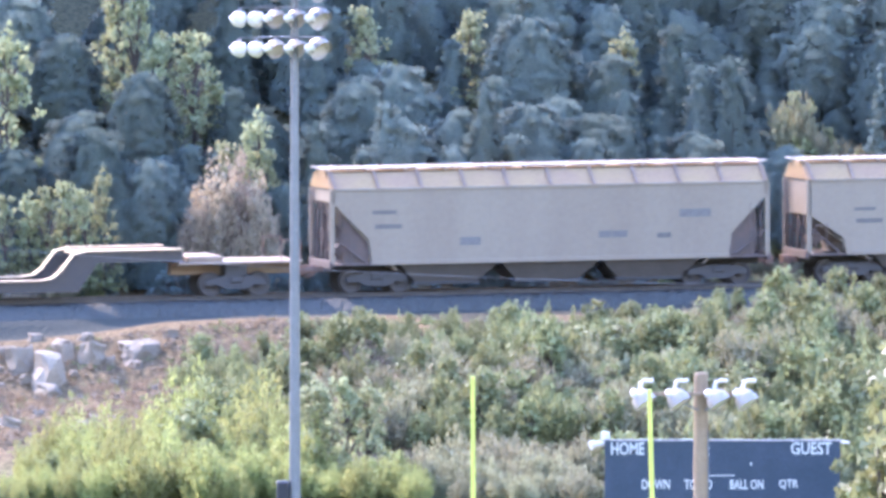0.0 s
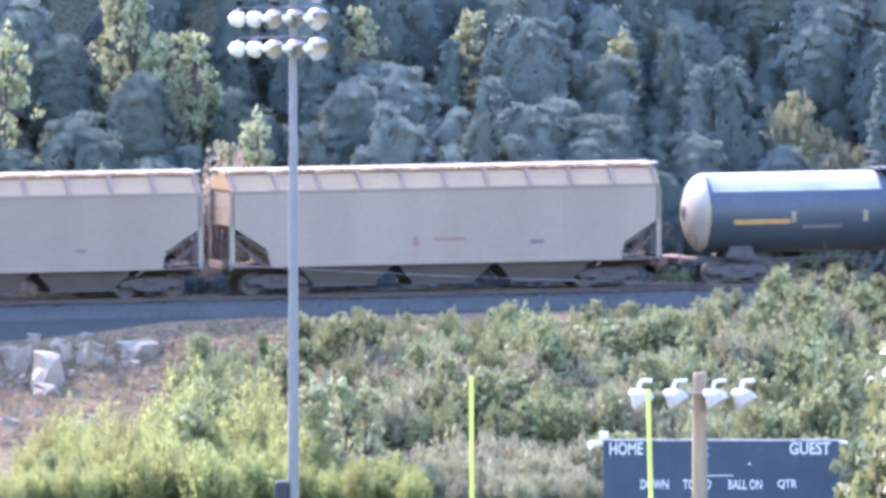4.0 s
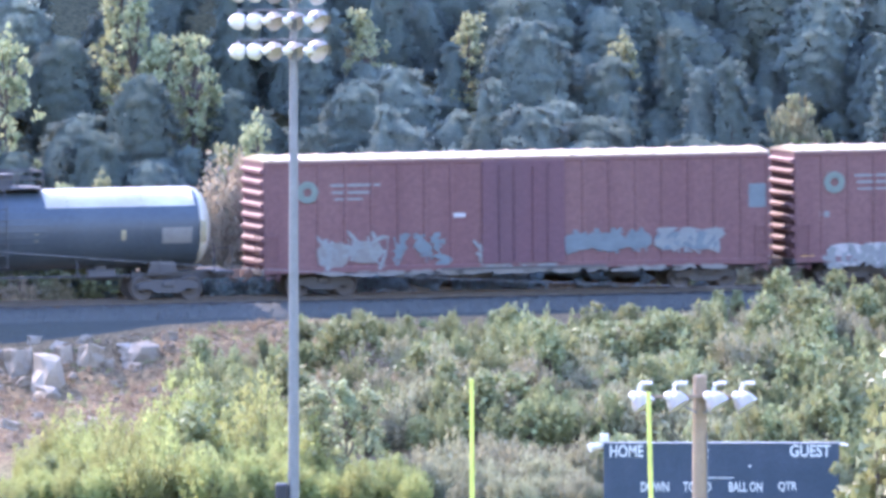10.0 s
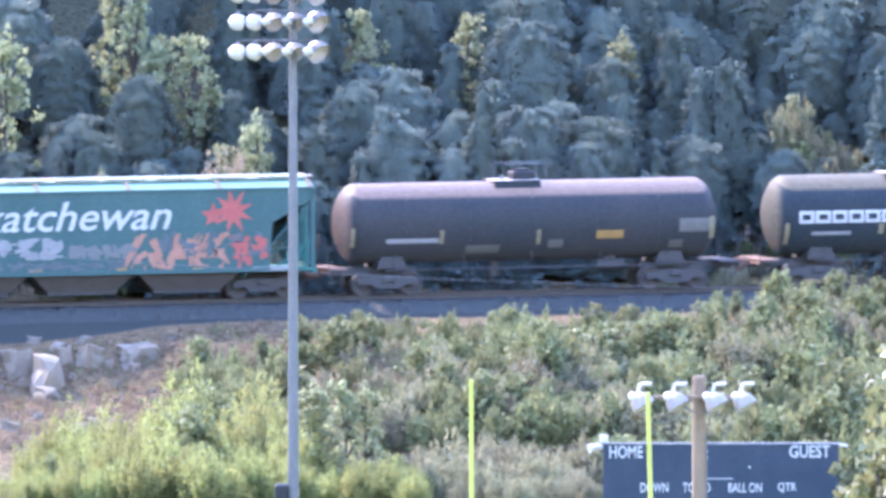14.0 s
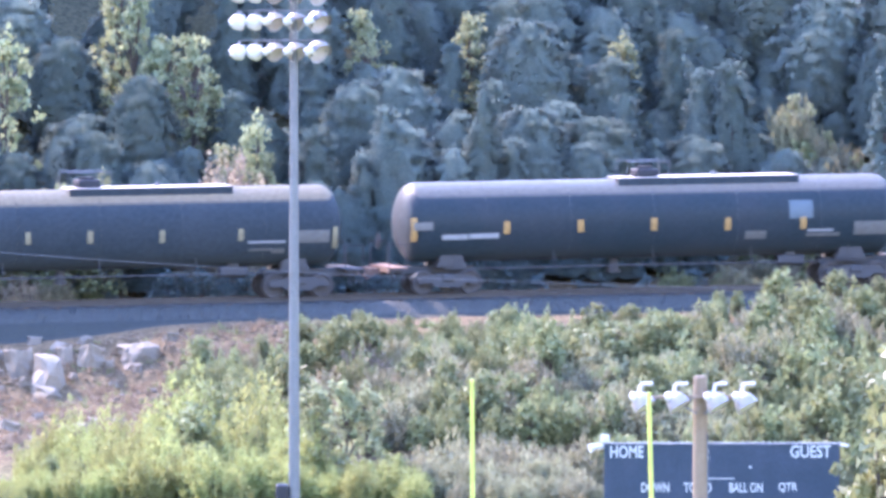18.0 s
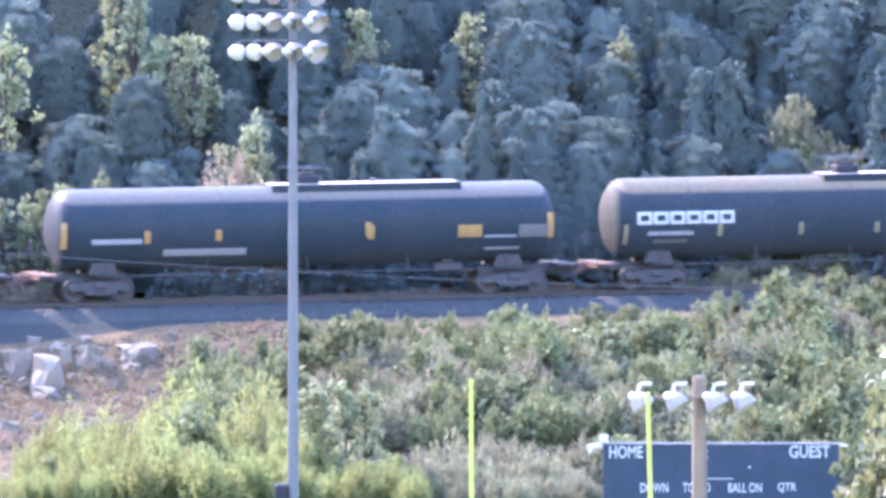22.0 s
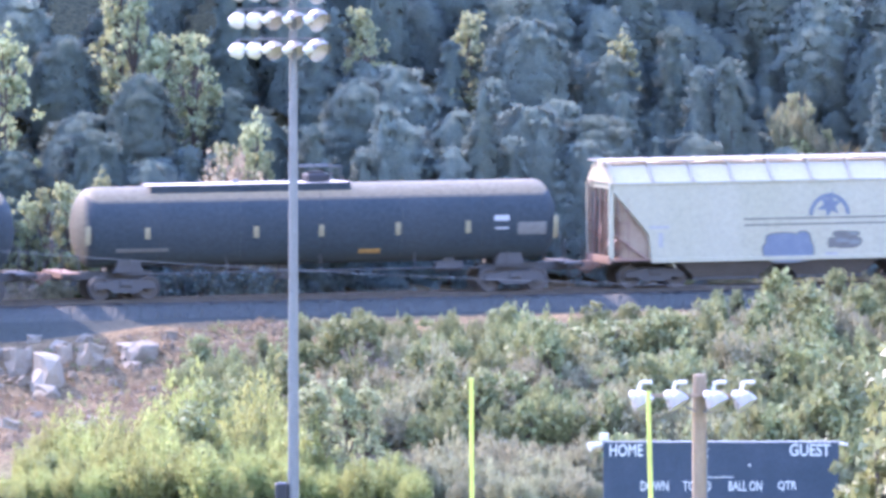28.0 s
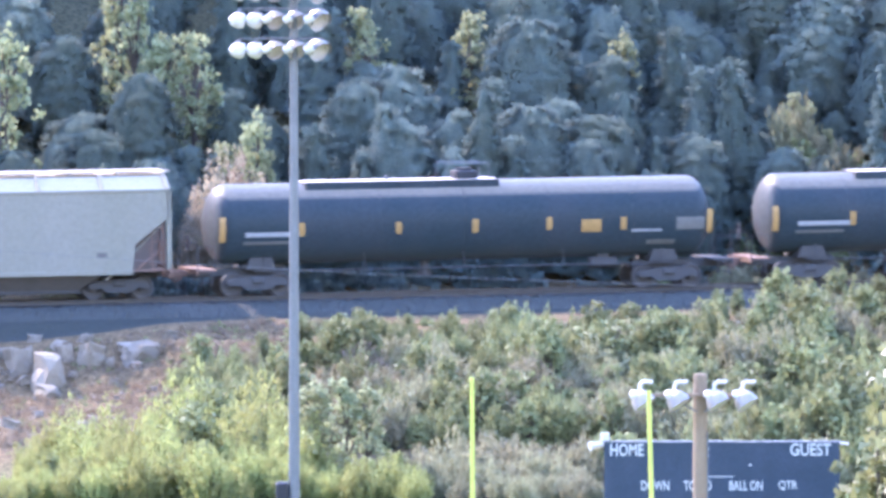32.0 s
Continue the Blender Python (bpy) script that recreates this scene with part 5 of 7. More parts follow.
graffiti(CARS[9][0], -4.80, -2.49, 1.08, 2.25, -1.55, M["spraysky"], 3, 2, 0.1, "pale blue-grey graffiti of bent strokes")
graffiti(CARS[9][0], -1.65, 1.52, 0.71, 2.17, -1.55, M["spraypale"], 4, 3, 0.06, "pale blue-grey graffiti of bent strokes")
graffiti(CARS[9][0], 1.73, 4.92, 1.35, 2.31, -1.55, M["spraysky"], 4, 4, 0.1, "pale blue-grey graffiti of bent strokes")
graffiti(CARS[9][0], 5.13, 7.90, 1.28, 2.25, -1.55, M["spraypale"], 3, 5, 0.11, "pale blue-grey graffiti of bent strokes")
graffiti(CARS[9][0], -7.53, 7.90, 0.70, 0.92, -1.55, M["greymark"], 14, 6, 0.06, "faded grey graffiti")
graffiti(CARS[10][0], -8.31, -5.14, 0.62, 1.57, -1.55, M["spraypale"], 5, 7, 0.12, "grey-white block graffiti")
graffiti(CARS[10][0], 1.96, 4.59, 1.10, 1.90, -1.55, M["spraypale"], 4, 8, 0.06, "pale blue-grey graffiti of bent strokes")
graffiti(CARS[10][0], 4.69, 7.60, 0.64, 2.24, -1.55, M["spraywhite"], 4, 9, 0.09, "large white outlined graffiti")
graffiti(CARS[10][0], -1.39, 0.70, 1.38, 2.55, -1.55, M["greymark"], 3, 10, 0.05, "pale blue-grey graffiti of bent strokes")
graffiti(CARS[10][0], -4.51, -1.60, 1.24, 2.19, -1.55, M["greymark"], 4, 11, 0.05, "faded grey graffiti")
graffiti(CARS[11][0], -7.37, -4.34, 1.27, 2.04, -1.535, M["spraypale"], 5, 12, 0.15, "pale sprayed shapes")
graffiti(CARS[11][0], -4.97, -0.77, 1.58, 2.37, -1.535, M["spraywhite"], 5, 13, 0.15, "white bent letter-like shapes")
graffiti(CARS[11][0], -0.56, 1.97, 1.55, 2.11, -1.535, M["spraypale"], 4, 14, 0.14, "pale sprayed shapes")
graffiti(CARS[11][0], 1.54, 5.35, 1.08, 2.45, -1.535, M["sprayorange"], 5, 15, 0.1, "orange sprayed strokes")
graffiti(CARS[11][0], 2.60, 6.84, 1.59, 2.52, -1.535, M["spraysky"], 5, 16, 0.07, "light blue sprayed strokes")
graffiti(CARS[11][0], 5.35, 6.94, 1.08, 2.31, -1.535, M["sprayred"], 2, 17, 0.1, "red sprayed strokes")
graffiti(CARS[11][0], -4.34, 1.54, 1.17, 1.51, -1.535, M["spraysky"], 8, 18, 0.05, "light blue sprayed strokes")
sign = part("lettering", lettering("Saskatchewan", 9.10, 1.06, 0.3, 0.012), M["white"], CARS[11][0], "large white slanted lettering Saskatchewan")
sign.location = (-5.87, -1.536, 2.59)


def petals(car, x, z, y, mat, size, count, name, label, inner=0.25):
    """A flat flower or wheel shape of pointed petals."""
    bm = bmesh.new()
    hub = bm.verts.new((x, y, z))
    rim = []
    for k in range(2 * count):
        a = math.pi * k / count + 0.3
        r = size * (1.0 + 0.12 * math.sin(3.7 * k) if k % 2 == 0 else 0.38 + inner * 0.3)
        rim.append(bm.verts.new((x + r * math.cos(a), y, z + r * math.sin(a))))
    for k in range(2 * count):
        bm.faces.new((hub, rim[k], rim[(k + 1) % (2 * count)]))
    part(name, bm, mat, car, label)


def ring(car, x, z, y, r0, r1, mat, half=False):
    bm = bmesh.new()
    n = 14
    a = [math.pi * (1 if half else 2) * k / n for k in range(n + 1)]
    for s, t in zip(a, a[1:]):
        q = [(r0, s), (r1, s), (r1, t), (r0, t)]
        bm.faces.new([bm.verts.new((x + r * math.cos(w), y, z + r * math.sin(w))) for r, w in q])
    bmesh.ops.remove_doubles(bm, verts=bm.verts, dist=1e-4)
    part("emblem", bm, mat, car, "plain round emblem")


petals(CARS[11][0], 5.46, 3.20, -1.54, M["sprayred"], 0.78, 9, "emblem", "red flower emblem")
petals(CARS[11][0], 4.76, 3.05, -1.536, M["sprayred"], 0.45, 5, "emblem", "red flower emblem")
ring(CARS[24][0], -0.11, 2.56, -1.53, 0.62, 0.78, M["sprayblue"], True)
petals(CARS[24][0], -0.11, 2.91, -1.534, M["sprayblue"], 0.5, 6, "emblem", "blue emblem of plain petals")
ring(CARS[9][0], -7.84, 3.78, -1.556, 0.16, 0.4, M["emblemgreen"])
ring(CARS[10][0], -7.95, 3.77, -1.556, 0.16, 0.4, M["emblemgreen"])



def blobs(car, y, mat, rows, label):
    """Rounded sprayed shapes that overlap: (x, z, half width, half height), each with flattened corners."""
    for i, (x, z, a, b) in enumerate(rows):
        bm = bmesh.new()
        pts = []
        for k in range(20):
            t = 2 * math.pi * k / 20
            c, s = math.cos(t), math.sin(t)
            pts.append(bm.verts.new((x + a * math.copysign(abs(c) ** 0.75, c) * (1 + 0.05 * math.sin(3 * t + i)), y - 0.0015 * i, z + b * math.copysign(abs(s) ** 0.75, s))))
        bm.faces.new(pts)
        part("graffiti", bm, mat, car, label)


blobs(CARS[10][0], -1.549, M["faintmark"], [(-7.5, 1.12, 0.75, 0.42), (-6.3, 1.15, 0.7, 0.40), (-5.4, 1.05, 0.45, 0.34)], "faded grey-green block of sprayed paint")
blobs(CARS[10][0], -1.549, M["greymark"], [(2.4, 1.5, 0.6, 0.32), (3.5, 1.45, 0.7, 0.34), (-3.6, 1.7, 0.6, 0.25)], "faded sprayed shape")
blobs(CARS[9][0], -1.549, M["spraysky"], [(2.3, 1.80, 0.62, 0.30), (3.4, 1.78, 0.60, 0.33), (4.5, 1.82, 0.50, 0.30), (5.7, 1.78, 0.60, 0.34), (6.9, 1.76, 0.70, 0.33)], "faded light blue sprayed shape")
blobs(CARS[9][0], -1.549, M["greymark"], [(-6.9, 1.5, 0.6, 0.45), (-5.7, 1.6, 0.6, 0.4), (-0.9, 1.4, 0.6, 0.45), (0.4, 1.4, 0.7, 0.4)], "faded sprayed shape")


cloud = [(-1.72, 1.27, 0.92, 0.40), (-1.88, 1.62, 0.66, 0.30), (-1.12, 1.72, 0.25, 0.24), (-1.05, 1.30, 0.30, 0.38)]
blobs(CARS[24][0], -1.530, M["darkmark"], [(x, z, a + 0.05, b + 0.05) for x, z, a, b in cloud], "dark outline of a sprayed shape")
blobs(CARS[24][0], -1.538, M["sprayblue"], cloud, "dull blue rounded sprayed shape")
blobs(CARS[24][0], -1.530, M["darkmark"], [(0.52, 1.56, 0.60, 0.23), (0.34, 1.86, 0.36, 0.12), (0.78, 1.86, 0.26, 0.10), (-0.05, 1.55, 0.14, 0.20)], "dark sprayed shape")
blobs(CARS[24][0], -1.540, M["spraypale"], [(0.82, 1.55, 0.22, 0.09), (0.78, 1.86, 0.16, 0.05), (0.35, 1.62, 0.24, 0.08)], "pale fill of a sprayed shape")


# ---- field lights, goal, scoreboard ----
def floodlight(parent, x, y, z, aim_at, size, housing, reflector, visor):
    """Sports floodlight under its arm: yoke, ballast housing, spun bowl, lens, visor."""
    d = Vector(aim_at).normalized()
    m = Matrix.Translation((x, y, z)) @ (-d).to_track_quat("Z", "Y").to_matrix().to_4x4()
    bm = bmesh.new()
    r = size / 2
    prof = [(0.02, 0.60 * size), (0.40 * r, 0.58 * size), (0.70 * r, 0.48 * size), (0.90 * r, 0.30 * size), (0.98 * r, 0.12 * size), (r, 0.0), (r * 1.03, -0.02)]
    if not visor:
        prof = [(0.02, 0.64 * size), (0.45 * r, 0.60 * size), (0.78 * r, 0.48 * size), (0.95 * r, 0.26 * size), (r, 0.02 * size), (0.92 * r, -0.20 * size), (0.66 * r, -0.34 * size), (0.02, -0.40 * size)]
    spun(bm, prof, m, 18)
    b = part("lamp_bowl", bm, M[reflector], parent, "pale spun lamp bowl", smooth=True)
    bm = bmesh.new()
    spun(bm, [(0.001, 0.12), (0.5 * r, 0.11), (0.97 * r, 0.06)], m, 18)
    part("lens", bm, M["lampglass"], b, smooth=True)
    bm = bmesh.new()
    up = (m.to_3x3().inverted() @ Vector((0, 0, 1)))
    a0 = math.atan2(up.y, up.x)
    rings = []
    for q, zz in ((1.04, 0.04), (1.06, -0.10), (1.05, -0.22 if visor else -0.12)):
        rings.append([m @ Vector((r * q * math.cos(a0 + t), r * q * math.sin(a0 + t), zz + 0.12 * abs(t) / 2)) for t in np.linspace(-1.75, 1.75, 15)])
    rows = [[bm.verts.new(p) for p in ring] for ring in rings]
    for p, s in zip(rows, rows[1:]):
        for k in range(14):
            bm.faces.new((p[k], p[k + 1], s[k + 1], s[k]))
    part("visor", bm, M["visor"] if visor else M[housing], b, "grey glare visor" if visor else "", smooth=True)
    bm = bmesh.new()
    side = -0.30 if visor else 0.0
    h0, h1 = Vector((x - 0.26 * size, y + side, z + 0.20 * size)), Vector((x - 0.66 * size, y + side, z + 0.02 * size))
    tube(bm, h0, h1, 0.23 * size, 0.17 * size, seg=10)
    part("ballast_housing", bm, M[housing], b, "white ballast housing")
    bm = bmesh.new()
    top = Vector((x, y + 0.1, z + 0.34))
    tube(bm, h1, top, 0.025, seg=6)
    tube(bm, m @ Vector((r, 0, 0.05)), top, 0.018, seg=5)
    tube(bm, m @ Vector((-r, 0, 0.05)), top, 0.018, seg=5)
    part("yoke", bm, M["galv"], b)


def light_pole():
    x0, y0 = -4.237, 330.0
    ob = thing("field_light_pole", pose(x0, y0, 0, 0, 0, 0), "tall galvanised steel pole with three rows of floodlights", "light pole")
    top = 19.02
    bm = bmesh.new()
    rings = []
    for z, r in ((0, 0.175), (0.1, 0.175), (5, 0.156), (10, 0.136), (15, 0.117), (top, 0.102)):
        rings.append([(r * math.cos(a), r * math.sin(a), z) for a in np.linspace(0, 2 * math.pi, 13)[:-1]])
    loft(bm, rings)
    pole = part("pole", bm, M["galv"], ob)
    bm = bmesh.new()
    tube(bm, (0, 0, 0), (0, 0, 0.06), 0.32, seg=12)
    part("base_plate", bm, M["galv"], pole)
    for z in (4.6, 9.3, 13.9):
        bm = bmesh.new()
        r = 0.178 - 0.0040 * z
        spun(bm, [(r - 0.02, z - 0.06), (r + 0.004, z - 0.06), (r + 0.004, z + 0.06), (r - 0.02, z + 0.06)], Matrix.Identity(4), 12)
        part("joint_band", bm, M["galv"], pole)
    cx = 0.023
    for row, z in enumerate((16.93, 17.78, 18.56)):
        bm = bmesh.new()
        box(bm, cx - 1.08, cx + 0.85, -0.04, 0.04, z, z + 0.05, 0.008)
        tube(bm, (cx - 0.6, 0, z), (cx, 0, z - 0.28), 0.025, seg=6)
        tube(bm, (cx + 0.6, 0, z), (cx, 0, z - 0.28), 0.025, seg=6)
        arm = part("crossarm", bm, M["galv"], ob)
        for i, (dx, size) in enumerate(((-1.60, 0.52), (-1.12, 0.54), (-0.58, 0.60), (0.02, 0.62), (0.66, 0.70))):
            # lamps hang below the arm and aim out over the field
            floodlight(arm, cx + dx + 0.04, -0.18, z - 0.32, (0.9, 0.1, -0.22) if i < 2 else (0.25 + 0.1 * i, -0.75, -0.42), size * (0.84 if i < 2 else 0.9), "lampwhite", "lampwhite" if i < 2 else "reflector", i > 1)
        bm = bmesh.new()
        tube(bm, (cx - 1.62, -0.1, z + 0.02), (cx + 0.75, -0.1, z + 0.02), 0.016, seg=6)
        part("lamp_rail", bm, M["galv"], ob)
    bm = bmesh.new()
    box(bm, -0.53, -0.16, -0.2, 0.16, 3.76, 4.34, 0.05)
    box(bm, -0.18, -0.1, -0.05, 0.05, 3.9, 4.2)
    part("loudspeaker", bm, M["black"], ob, "black loudspeaker box clamped to the pole")
    bm = bmesh.new()
    box(bm, -0.48, -0.21, -0.215, -0.2, 3.82, 4.28, 0.005)
    part("speaker_grille", bm, M["darksteel"], ob)


light_pole()


def wood_lamp_pole():
    ob = thing("wooden_light_pole", pose(7.09, 320, 0.05), "weathered wooden pole with four white hooded lamps", "light pole")
    bm = bmesh.new()
    rings = []
    for z, r in ((0, 0.23), (2, 0.222), (4, 0.212), (6, 0.203), (7.90, 0.192), (7.98, 0.17)):
        rings.append([(r * math.cos(a), r * math.sin(a), z) for a in np.linspace(0, 2 * math.pi, 15)[:-1]])
    loft(bm, rings)
    pole = part("pole", bm, M["woodpole"], ob)
    bm = bmesh.new()
    box(bm, -1.9, 1.35, -0.30, -0.20, 7.36, 7.45, 0.01)
    part("crossarm", bm, M["woodpole"], ob)
    bm = bmesh.new()
    for sx in (-1, 1):
        tube(bm, (sx * 0.9, -0.26, 7.38), (sx * 0.1, -0.2, 6.95), 0.025, seg=6)
    part("brace", bm, M["galv"], ob)
    for dx in (-1.62, -0.66, 0.42, 1.20):
        bm = bmesh.new()
        pts = [(dx - 0.05, 7.42), (dx - 0.04, 7.70), (dx + 0.03, 7.77), (dx + 0.30, 7.77)]
        for a, b in zip(pts, pts[1:]):
            tube(bm, (a[0], -0.28, a[1]), (b[0], -0.28, b[1]), 0.055, seg=8)
        arm = part("lamp_arm", bm, M["lampwhite"], ob, "white bent lamp arm")
        m = pose(dx - 0.02, -0.42, 7.33, 0, 0, 62) @ Matrix.Rotation(radians(-36), 4, "X")
        bm = bmesh.new()
        spun(bm, [(0.02, 0.20), (0.14, 0.19), (0.24, 0.10), (0.31, -0.06), (0.335, -0.22), (0.34, -0.24)], m, 18)
        sh = part("lamp_shade", bm, M["shadegrey"], arm, "grey-white flared lamp shade", smooth=True)
        bm = bmesh.new()
        spun(bm, [(0.001, -0.26), (0.2, -0.235), (0.325, -0.20)], m, 18)
        part("lens", bm, M["reflector"], arm, smooth=True)
        bm = bmesh.new()
        ms = pose(dx - 0.17, -0.44, 7.40, 0, 35, 0)
        spun(bm, [(0.19 * math.sin(a) + 0.001, 0.14 * math.cos(a)) for a in np.linspace(0, math.pi, 9)], ms, 14)
        tube(bm, (dx - 0.12, -0.42, 7.48), (dx - 0.04, -0.28, 7.66), 0.035, seg=6)
        part("socket", bm, M["lampwhite"], arm, "bright white lamp housing", smooth=True)
    bm = bmesh.new()
    tube(bm, (0.215, -0.1, 0.0), (0.195, -0.1, 6.4), 0.02, seg=6)
    part("conduit", bm, M["galv"], ob)


wood_lamp_pole()


def goal():
    a, b = Vector((0.78, 302.7, 0)), Vector((5.29, 297.3, 0))
    d = (b - a)
    ob = thing("goalpost", Matrix.Translation((a + b) / 2) @ Matrix.Rotation(math.atan2(d.y, d.x), 4, "Z"), "bright yellow-green football goalpost with two tall uprights", "goalpost")
    w = d.length / 2
    for sgn in (-1, 1):
        bm = bmesh.new()
        lean = 0.21 if sgn > 0 else 0.0          # one upright stands out of true
        tube(bm, (sgn * w + lean, 0, 3.05), (sgn * w - 0.04, 0, 8.95), 0.062, 0.058, seg=12)
        u = part("upright", bm, M["yellowpaint"], ob)
        bm = bmesh.new()
        tube(bm, (sgn * w - 0.04, 0, 8.95), (sgn * w - 0.04, 0, 8.98), 0.066, seg=12)
        part("cap", bm, M["yellowpaint"], u)
    bm = bmesh.new()
    tube(bm, (-w - 0.06, 0, 3.05), (w + 0.26, 0, 3.05), 0.08, seg=12)
    part("crossbar", bm, M["yellowpaint"], ob)
    bm = bmesh.new()
    pts = [(0, 2.0, 0), (0, 2.0, 2.0), (0, 1.8, 2.6), (0, 1.2, 3.0), (0, 0, 3.05)]
    for p, q in zip(pts, pts[1:]):
        tube(bm, p, q, 0.10, seg=12)
    part("gooseneck", bm, M["yellowpaint"], ob)


goal()


def scoreboard():
    ob = thing("scoreboard", pose(8.165, 340, 0), "dark navy scoreboard with white words", "scoreboard")
    w, top, low = 3.45, 4.80, 2.1
    bm = bmesh.new()
    box(bm, -w, w, -0.02, 0.22, low, top, 0.015)
    cab = part("cabinet", bm, M["board"], ob)
    bm = bmesh.new()
    box(bm, -w - 0.01, w + 0.01, -0.05, 0.24, top, top + 0.035, 0.006)
    part("top_trim", bm, M["galv"], ob, "thin bright metal trim")
    for x in (-2.4, 0, 2.4):
        bm = bmesh.new()
        box(bm, x - 0.1, x + 0.1, 0.24, 0.44, 0, top - 0.1, 0.01)
        part("post", bm, M["galv"], ob)
    for text, x, z, ww, hh in (("HOME", -3.27, 4.40, 0.98, 0.37), ("GUEST", 2.0, 4.41, 1.20, 0.37), ("DOWN", -2.36, 3.39, 0.82, 0.29), ("TO GO", -1.12, 3.39, 0.82, 0.29), ("BALL ON", 0.22, 3.39, 0.98, 0.29), ("QTR", 1.66, 3.39, 0.56, 0.29)):
        p = part("lettering", lettering(text, ww, hh, 0, 0.012, 0.02), M["white"], ob, "white words " + text)
        p.location = (x, -0.032, z)
    for z in (4.37, 4.57):
        bm = bmesh.new()
        box(bm, -0.46, -0.38, -0.035, -0.022, z, z + 0.07)
        part("clock_dot", bm, M["white"], ob)
    bm = bmesh.new()
    box(bm, -0.42, 0.36, -0.035, -0.022, 3.78, 3.81)
    part("divider", bm, M["white"], ob)
    bm = bmesh.new()
    box(bm, 0.80, 0.87, -0.035, -0.022, 4.11, 4.17)
    part("indicator", bm, M["white"], ob)
    bm = bmesh.new()
    box(bm, -3.55, -3.30, 0.02, 0.2, top + 0.035, top + 0.27, 0.02)
    part("control_box", bm, M["lampwhite"], ob, "small pale box on the corner")
    bm = bmesh.new()
    tube(bm, (-3.42, 0.1, 4.73), (-3.72, -0.05, 4.73), 0.07, 0.09, seg=10)
    tube(bm, (-3.72, -0.05, 4.73), (-3.88, -0.12, 4.68), 0.09, 0.13, seg=10)
    part("horn", bm, M["lampwhite"], ob, "white signal horn")
    bm = bmesh.new()
    tube(bm, (3.42, 0.1, 4.78), (3.70, 0.0, 4.75), 0.045, seg=8)
    part("bracket", bm, M["lampwhite"], ob)


scoreboard()


def overhead_cable():
    """A slack line on two poles beside the railway, both out of view."""
    xa, xb = -38.0, 60.0
    def point(x):
        return Vector((x, 414.0 + x * 0.26, 5.77 - 0.056 * x + 0.0011 * x * x))
    bm = bmesh.new()
    pts = [point(x) for x in np.linspace(xa, xb, 60)]
    bent(bm, pts, 0.010)
    line = part("overhead_cable", bm, M["cable"], None)
    tagged(line, "thin weathered cable slung along the railway", "cable")
    for x in (xa, xb):
        p = point(x)
        g = ground_z(p.x, p.y)
        ob = thing("utility_pole", pose(p.x, p.y, g - 0.3), "plain wooden line pole", "utility pole", "line poles")
        bm = bmesh.new()
        tube(bm, (0, 0, 0), (0, 0, p.z - g + 0.6), 0.16, 0.12, seg=12)
        part("pole", bm, M["woodpole"], ob)


overhead_cable()


# ---- plants ----
def leaf_mesh(name, clumps, per, size, seed, mat, droop=0.0, stretch=1.0):
    """Many small leaf faces gathered in clumps (centre, radius)."""
    rng = np.random.default_rng(seed)
    V, Fc = [], []
    C = np.repeat(np.array([c for c, r in clumps]), per, axis=0)
    R = np.repeat(np.array([r for c, r in clumps]), per)
    n = len(C)
    d = rng.normal(size=(n, 3))
    d /= np.linalg.norm(d, axis=1)[:, None]
    rad = rng.random(n) ** 0.45
    P = C + d * (R * rad)[:, None] * np.array([1, 1, 0.8])
    u = rng.normal(size=(n, 3))
    u[:, 2] -= droop
    u /= np.linalg.norm(u, axis=1)[:, None]
    w = np.cross(u, rng.normal(size=(n, 3)))
    w /= np.linalg.norm(w, axis=1)[:, None]
    sz = size * rng.uniform(0.55, 1.3, n)
    u *= (sz * stretch)[:, None]
    w *= (sz * 0.55)[:, None]
    tri = np.stack([P - u, P + u * 0.6 - w * 1.2, P + u * 0.6 + w * 1.2], axis=1).reshape(-1, 3)
    me = bpy.data.meshes.new(name)
    me.from_pydata(tri.tolist(), [], np.arange(n * 3).reshape(-1, 3).tolist())
    me.materials.append(mat)
    return me


def limbs_mesh(name, trunk, limbs, mat):
    """Bent tapered tubes: rows of (point, radius)."""
    bm = bmesh.new()
    for path in [trunk] + limbs:
        rings = []
        for k, (p, r) in enumerate(path):
            d = (path[min(k + 1, len(path) - 1)][0] - path[max(k - 1, 0)][0]).normalized()
            u = d.orthogonal().normalized() if k == 0 else (u - d * u.dot(d)).normalized()
            w = d.cross(u)
            rings.append([bm.verts.new(p + (u * math.cos(2 * math.pi * i / 6) + w * math.sin(2 * math.pi * i / 6)) * r) for i in range(6)])
        for a, b in zip(rings, rings[1:]):
            for i in range(6):
                bm.faces.new((a[i], a[(i + 1) % 6], b[(i + 1) % 6], b[i]))
    me = bpy.data.meshes.new(name)
    bm.to_mesh(me)
    bm.free()
    me.materials.append(mat)
    return me


